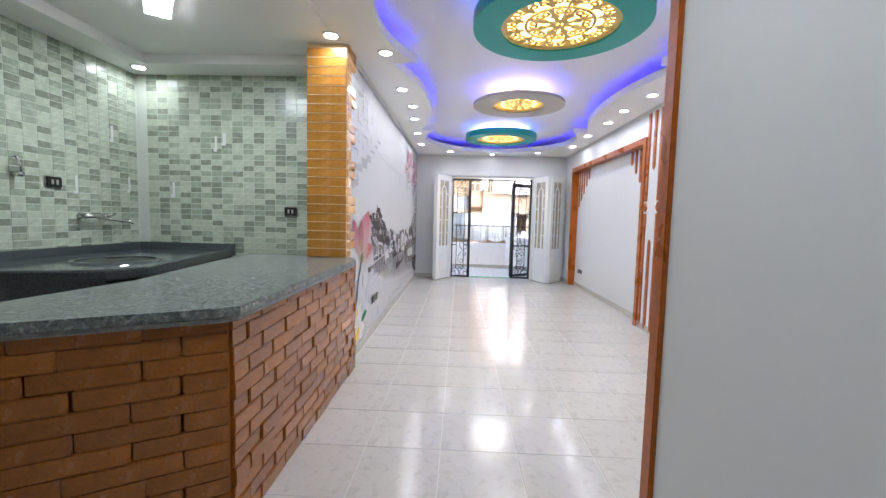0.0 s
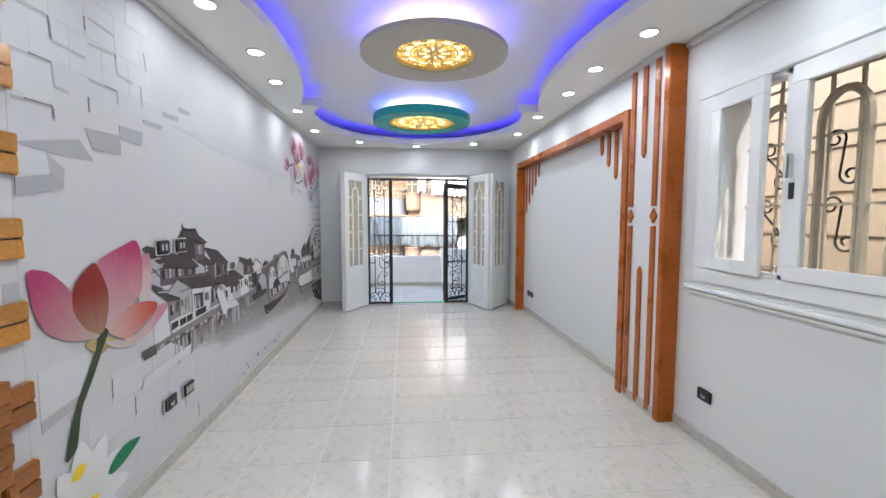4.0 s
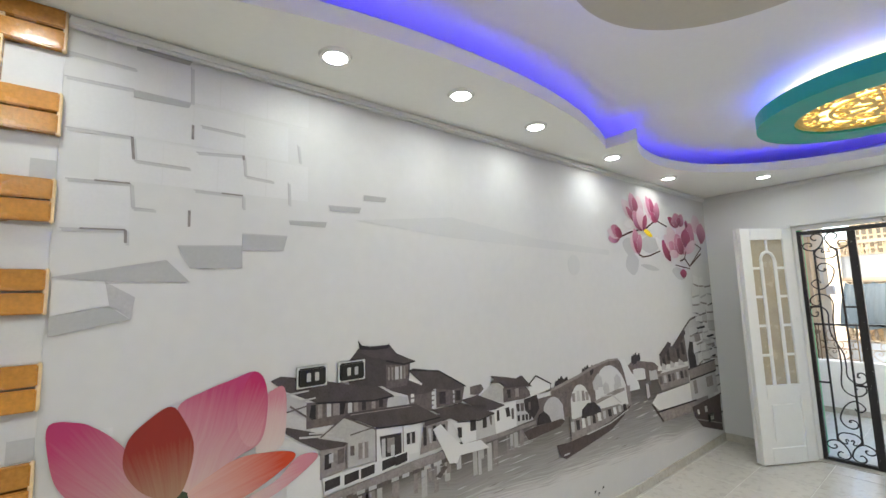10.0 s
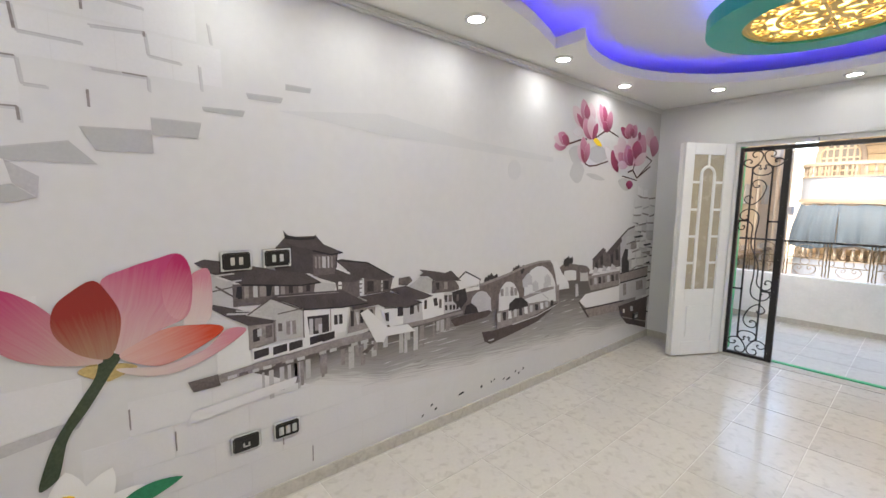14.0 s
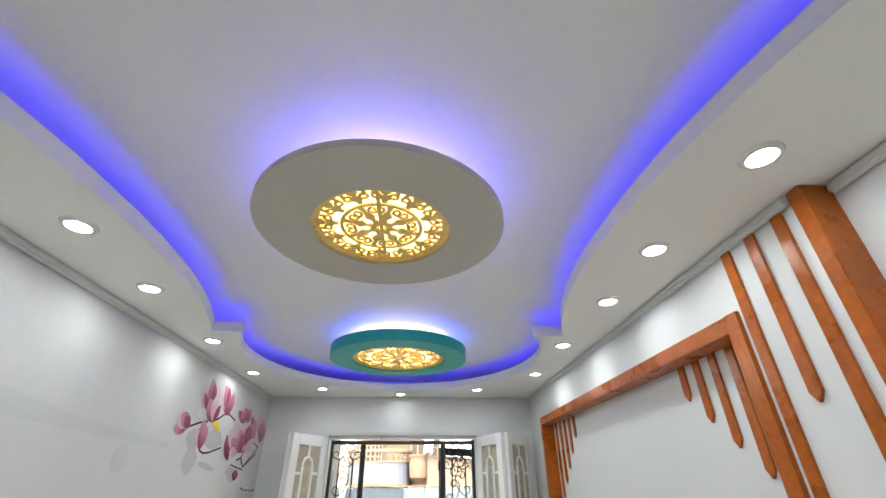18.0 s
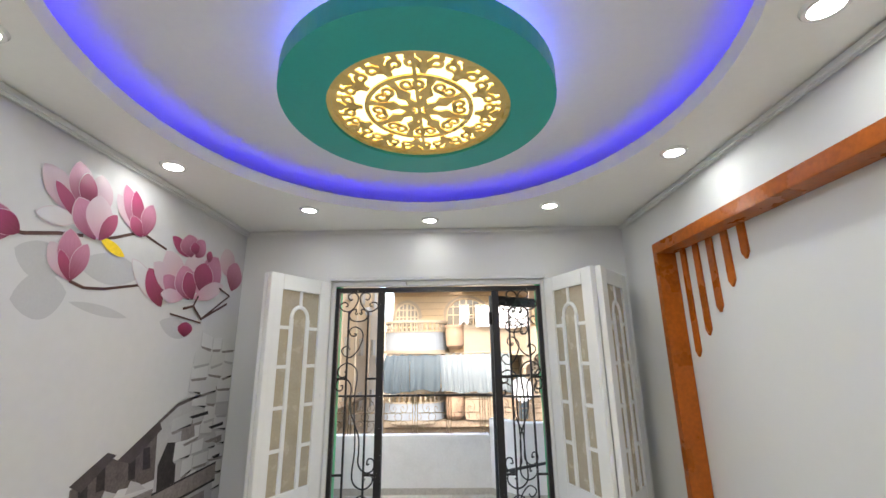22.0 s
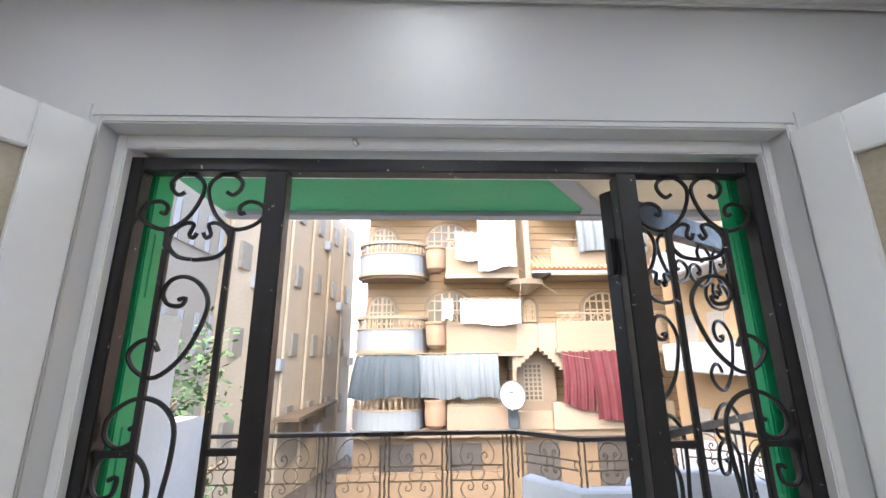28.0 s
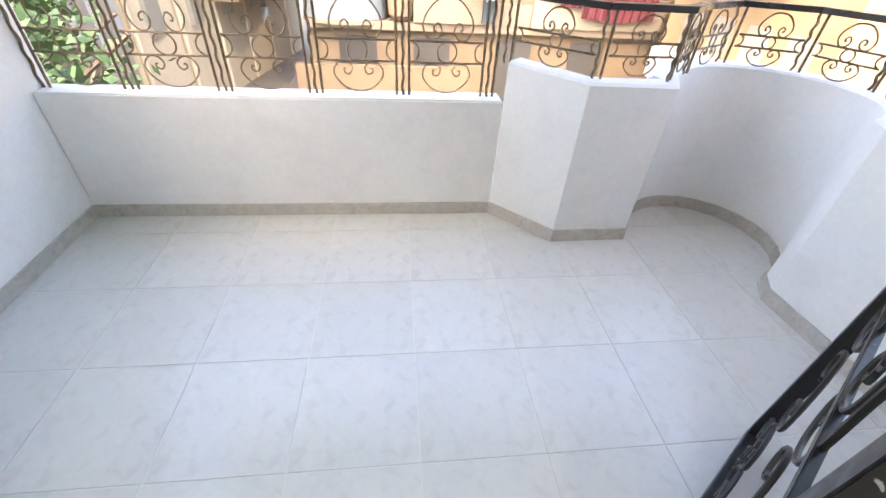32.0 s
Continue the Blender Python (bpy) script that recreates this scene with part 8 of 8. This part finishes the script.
part("label_bar", block(-0.11, 0.06, -0.03, -0.012, 0.06, 0.10), M_GREYCUR, dsh)
part("mount", block(-0.05, 0.05, 0.02, 0.62, -0.55, 0.0, 0.01), M_SILVER, dsh)

# houses up the side street
sh = thing("side_street_house", (-6, 30, -4.1), "tall pale stone house with drainpipes along a side street", "building")


def sp2(name, bm, mtl, label="", owner=None):
    o = owner or sh
    ob = part(name, bm, mtl, o, label)
    ob.matrix_parent_inverse = o.matrix_world.inverted()
    return ob


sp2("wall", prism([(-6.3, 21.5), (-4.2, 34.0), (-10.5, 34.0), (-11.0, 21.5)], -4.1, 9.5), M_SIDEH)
for k in range(6):
    s = k / 6
    x, y = -6.3 + 2.1 * s + 0.12, 21.5 + 12.5 * s
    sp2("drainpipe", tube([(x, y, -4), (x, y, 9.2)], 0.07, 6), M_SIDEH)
    for z in (-1.5, 1.6, 4.7, 7.8):
        sp2("window", block(x - 0.02, x + 0.14, y + 0.7, y + 1.5, z, z + 1.0), M_PANE2)
        if (k * 3 + int(z)) % 4 == 0:
            sp2("air_conditioner", block(x + 0.05, x + 0.45, y + 1.6, y + 2.2, z - 0.6, z - 0.1, 0.03), M_BALW)
sp2("awning", block(-5.4, -4.4, 25.0, 32.0, -0.9, -0.75), M_BASE)
lh = thing("corner_house", (-11, 18, -4.1), "cream house with stacked white balconies", "building")
M_CREAMH = mat("cream_house_paint", (0.29, 0.265, 0.22), 0.8, vary=0.08, scale=1.5, fine=14, bump=0.15)
sp2("wall", block(-16, -6.4, 17.5, 21.4, -4.1, 9.0), M_CREAMH, "", lh)
for z in (-2.0, 1.1, 4.2, 7.3):
    sp2("balcony_wall", block(-9.6, -6.1, 16.1, 17.5, z, z + 0.95, 0.05), M_BALW, "", lh)
    sp2("balcony_slab", block(-9.7, -6.0, 16.0, 17.5, z - 0.2, z), M_BALW, "", lh)
    for k in range(3):
        x = -9.2 + 1.0 * k
        n = 10
        arch = [(x, z + 0.9)] + [(x + 0.35 + 0.35 * math.cos(math.pi - math.pi * q / n), z + 1.9 + 0.35 * math.sin(math.pi * q / n)) for q in range(n + 1)] + [(x + 0.7, z + 0.9)]
        sp2("window", prism(arch, 17.42, 17.5, "y"), M_PANE2, "", lh)
        for q in range(4):
            sp2("window_bar", block(x + 0.06 + 0.18 * q, x + 0.10 + 0.18 * q, 17.38, 17.42, z + 0.9, z + 2.1), M_BALW, "", lh)
    for k in range(4):
        sp2("window", block(-6.42, -6.36, 18.0 + 0.85 * k, 18.5 + 0.85 * k, z + 0.6, z + 1.8), M_PANE2, "", lh)
        sp2("shutter", block(-6.36, -6.32, 18.52 + 0.85 * k, 18.75 + 0.85 * k, z + 0.6, z + 1.8), M_BALW, "", lh)
rh = thing("right_house", (14, 20, -4.1), "sandstone house beside the street", "building")
sp2("wall", block(10.0, 20, 17.0, 23.5, -4.1, 8.5), M_STONE, "", rh)
for z in (-2.0, 1.1, 4.2, 7.3):
    for k in range(4):
        sp2("window", block(9.95, 10.0, 17.5 + 1.4 * k, 18.3 + 1.4 * k, z + 0.6, z + 1.8), M_PANE2, "", rh)
    sp2("balcony_wall", block(8.8, 10.0, 18.5, 22, z - 0.1, z + 0.8, 0.04), M_BALW, "", rh)
far = thing("far_house", (0, 60, -4.1), "hazy pale houses at the end of the street", "building")
sp2("wall", block(-14, 6, 60, 66, -4.1, 6.0), M_SIDEH, "", far)

# street clutter behind the railing
structure("street_wall", block(-3.0, 3.5, 14.6, 14.8, -4.1, -2.6), M_BASE, "low ochre yard wall", "wall")
tb = thing("street_canopy", (0.2, 13.4, -4.1), "magenta striped cloth canopy in the street", "canopy")
M_MAGENTA = mat("magenta_cloth", (0.40, 0.04, 0.22), 0.8, vary=0.3, scale=8)
part("cloth", block(-0.8, 0.8, -0.5, 0.5, 0.90, 0.96, 0.02), M_MAGENTA, tb)
for k in range(4):
    part("stripe", block(-0.8 + 0.42 * k, -0.62 + 0.42 * k, -0.5, 0.5, 0.962, 0.968), M_BALW, tb)
for x in (-0.75, 0.75):
    for y in (-0.45, 0.45):
        part("leg", block(x - 0.02, x + 0.02, y - 0.02, y + 0.02, 0, 0.9), M_SILVER, tb)
gb = thing("green_crate", (4.3, 16.0, -4.1), "green plastic tub by the house wall", "tub")
part("tub", disc(0, 0, 0, 1.3, 0.45, 0.55, 20), M_GREEN, gb)
part("rim", disc(0, 0, 1.3, 1.36, 0.59, 0.59, 20, 0.5), M_GREEN, gb)


def tree(x, y, z, h, r, seed):
    t = thing("street_tree", (x, y, z), "leafy green street tree with a thin trunk", "tree")
    rr = random.Random(seed)
    part("trunk", tube([(0, 0, 0), (0.08, 0.03, h * 0.3), (-0.04, 0.06, h * 0.6), (0.05, 0, h * 0.85)], 0.08, 7), M_TRUNK, t)
    for k in range(7):
        a = rr.uniform(0, 6.28)
        z0 = h * rr.uniform(0.4, 0.75)
        part("limb", tube([(0, 0, z0), (r * 0.4 * math.cos(a), r * 0.4 * math.sin(a), z0 + h * 0.1), (r * 0.8 * math.cos(a), r * 0.8 * math.sin(a), z0 + h * 0.18)], 0.03, 5), M_TRUNK, t)
    bm = bmesh.new()
    clumps = [(rr.gauss(0, r * 0.45), rr.gauss(0, r * 0.45), h * 0.72 + rr.gauss(0, h * 0.14)) for _ in range(26)]
    for c in clumps:
        for _ in range(70):
            p = Vector(c) + Vector((rr.gauss(0, 1), rr.gauss(0, 1), rr.gauss(0, 1))) * r * 0.16
            d = Vector((rr.uniform(-1, 1), rr.uniform(-1, 1), rr.uniform(-0.6, 0.6))).normalized()
            s = d.orthogonal().normalized()
            L, W = rr.uniform(0.07, 0.13), rr.uniform(0.03, 0.05)
            vs = [bm.verts.new(p - d * L), bm.verts.new(p + s * W), bm.verts.new(p + d * L), bm.verts.new(p - s * W)]
            bm.faces.new(vs)
    part("crown", bm, M_FOL, t)


M_TRUNK = mat("bark", (0.12, 0.09, 0.06), 0.9, vary=0.3, scale=12, bump=0.5)
M_FOL = mat("foliage", (0.045, 0.09, 0.025), 0.6, vary=0.5, scale=3, fine=20)
tree(-3.2, 13.6, -4.1, 5.0, 1.4, 3)
tree(-4.6, 15.5, -4.1, 5.8, 1.6, 4)

# ---- filigree under the ceiling panels ----


def filigree(owner, rg):
    """Pierced gold sheet: rings, spokes and scrolls of flat bar under the panel."""
    z = -0.062
    lift = lambda pts: [(px, pz, z) for px, _, pz in pts]
    for r, w in ((rg * 0.60, 0.011), (rg * 0.945, 0.011)):
        part("filigree_ring", disc(0, 0, z - 0.004, z + 0.004, r, seg=44, inner=r - 2 * w * rg / 0.42), M_GOLD, owner)
    part("filigree_seam", block(-0.008, 0.008, -rg * 0.96, rg * 0.96, z - 0.005, z + 0.004), M_GOLD, owner)

    def ribbon(pts, w0, w1, spin):
        """A flat cut-out band along the points, from one width to another."""
        lo, hi = [], []
        for i, p in enumerate(pts):
            a, b = Vector(pts[max(i - 1, 0)]), Vector(pts[min(i + 1, len(pts) - 1)])
            d = (b - a).normalized()
            n = Vector((-d.y, d.x)) * rg * (w0 + (w1 - w0) * i / (len(pts) - 1)) / 2
            lo.append((spin @ (Vector(p) * rg - n).to_3d()).xy)
            hi.append((spin @ (Vector(p) * rg + n).to_3d()).xy)
        bm = prism([tuple(v) for v in lo] + [tuple(v) for v in reversed(hi)], z - 0.003, z + 0.003)
        part("filigree_scroll", bm, M_GOLD, owner)

    def curl(cx, cy, r, a0, turns, s):
        return [(cx + r * (1 - 0.6 * k / 11) * math.cos(a0 + 2 * math.pi * turns * k / 11), s * (cy + r * (1 - 0.6 * k / 11) * math.sin(a0 + 2 * math.pi * turns * k / 11))) for k in range(12)]

    fleur = ((0.62, -0.030), (0.72, -0.055), (0.80, -0.025), (0.86, -0.085), (0.955, -0.055), (0.955, 0.055), (0.86, 0.085), (0.80, 0.025), (0.72, 0.055), (0.62, 0.030))
    for q in range(12):
        spin = Matrix.Rotation(2 * math.pi * q / 12 + 0.13, 4, "Z")
        bm = bmesh.new()
        for s in (-1, 1):
            ribbon(curl(0.755, 0.125, 0.075, -2.4, 1.05, s), 0.055, 0.035, spin)
            ribbon([(0.81, s * 0.17), (0.86, s * 0.16), (0.93, s * 0.20)], 0.05, 0.07, spin)
        prism([tuple((spin @ Vector((rg * f, rg * g_, 0))).xy) for f, g_ in fleur], z - 0.003, z + 0.003, bm=bm)
        part("filigree_fleur", bm, M_GOLD, owner)
    leaf = ((0.04, 0.0), (0.12, -0.06), (0.22, -0.03), (0.30, -0.085), (0.42, -0.03), (0.58, -0.055), (0.58, 0.055), (0.42, 0.03), (0.30, 0.085), (0.22, 0.03), (0.12, 0.06))
    for q in range(8):
        spin = Matrix.Rotation(2 * math.pi * q / 8 + 0.3, 4, "Z")
        bm = bmesh.new()
        prism([tuple((spin @ Vector((rg * f, rg * g_, 0))).xy) for f, g_ in leaf], z - 0.003, z + 0.003, bm=bm)
        for s in (-1, 1):
            ribbon(curl(0.44, 0.125, 0.075, 2.6, 1.0, s), 0.055, 0.03, spin)
        part("filigree_leaf", bm, M_GOLD, owner)


for d_, rg in zip(discs, (0.405, 0.30, 0.405)):
    filigree(d_, rg)

for args in TILES:
    lay_tiles(*args)
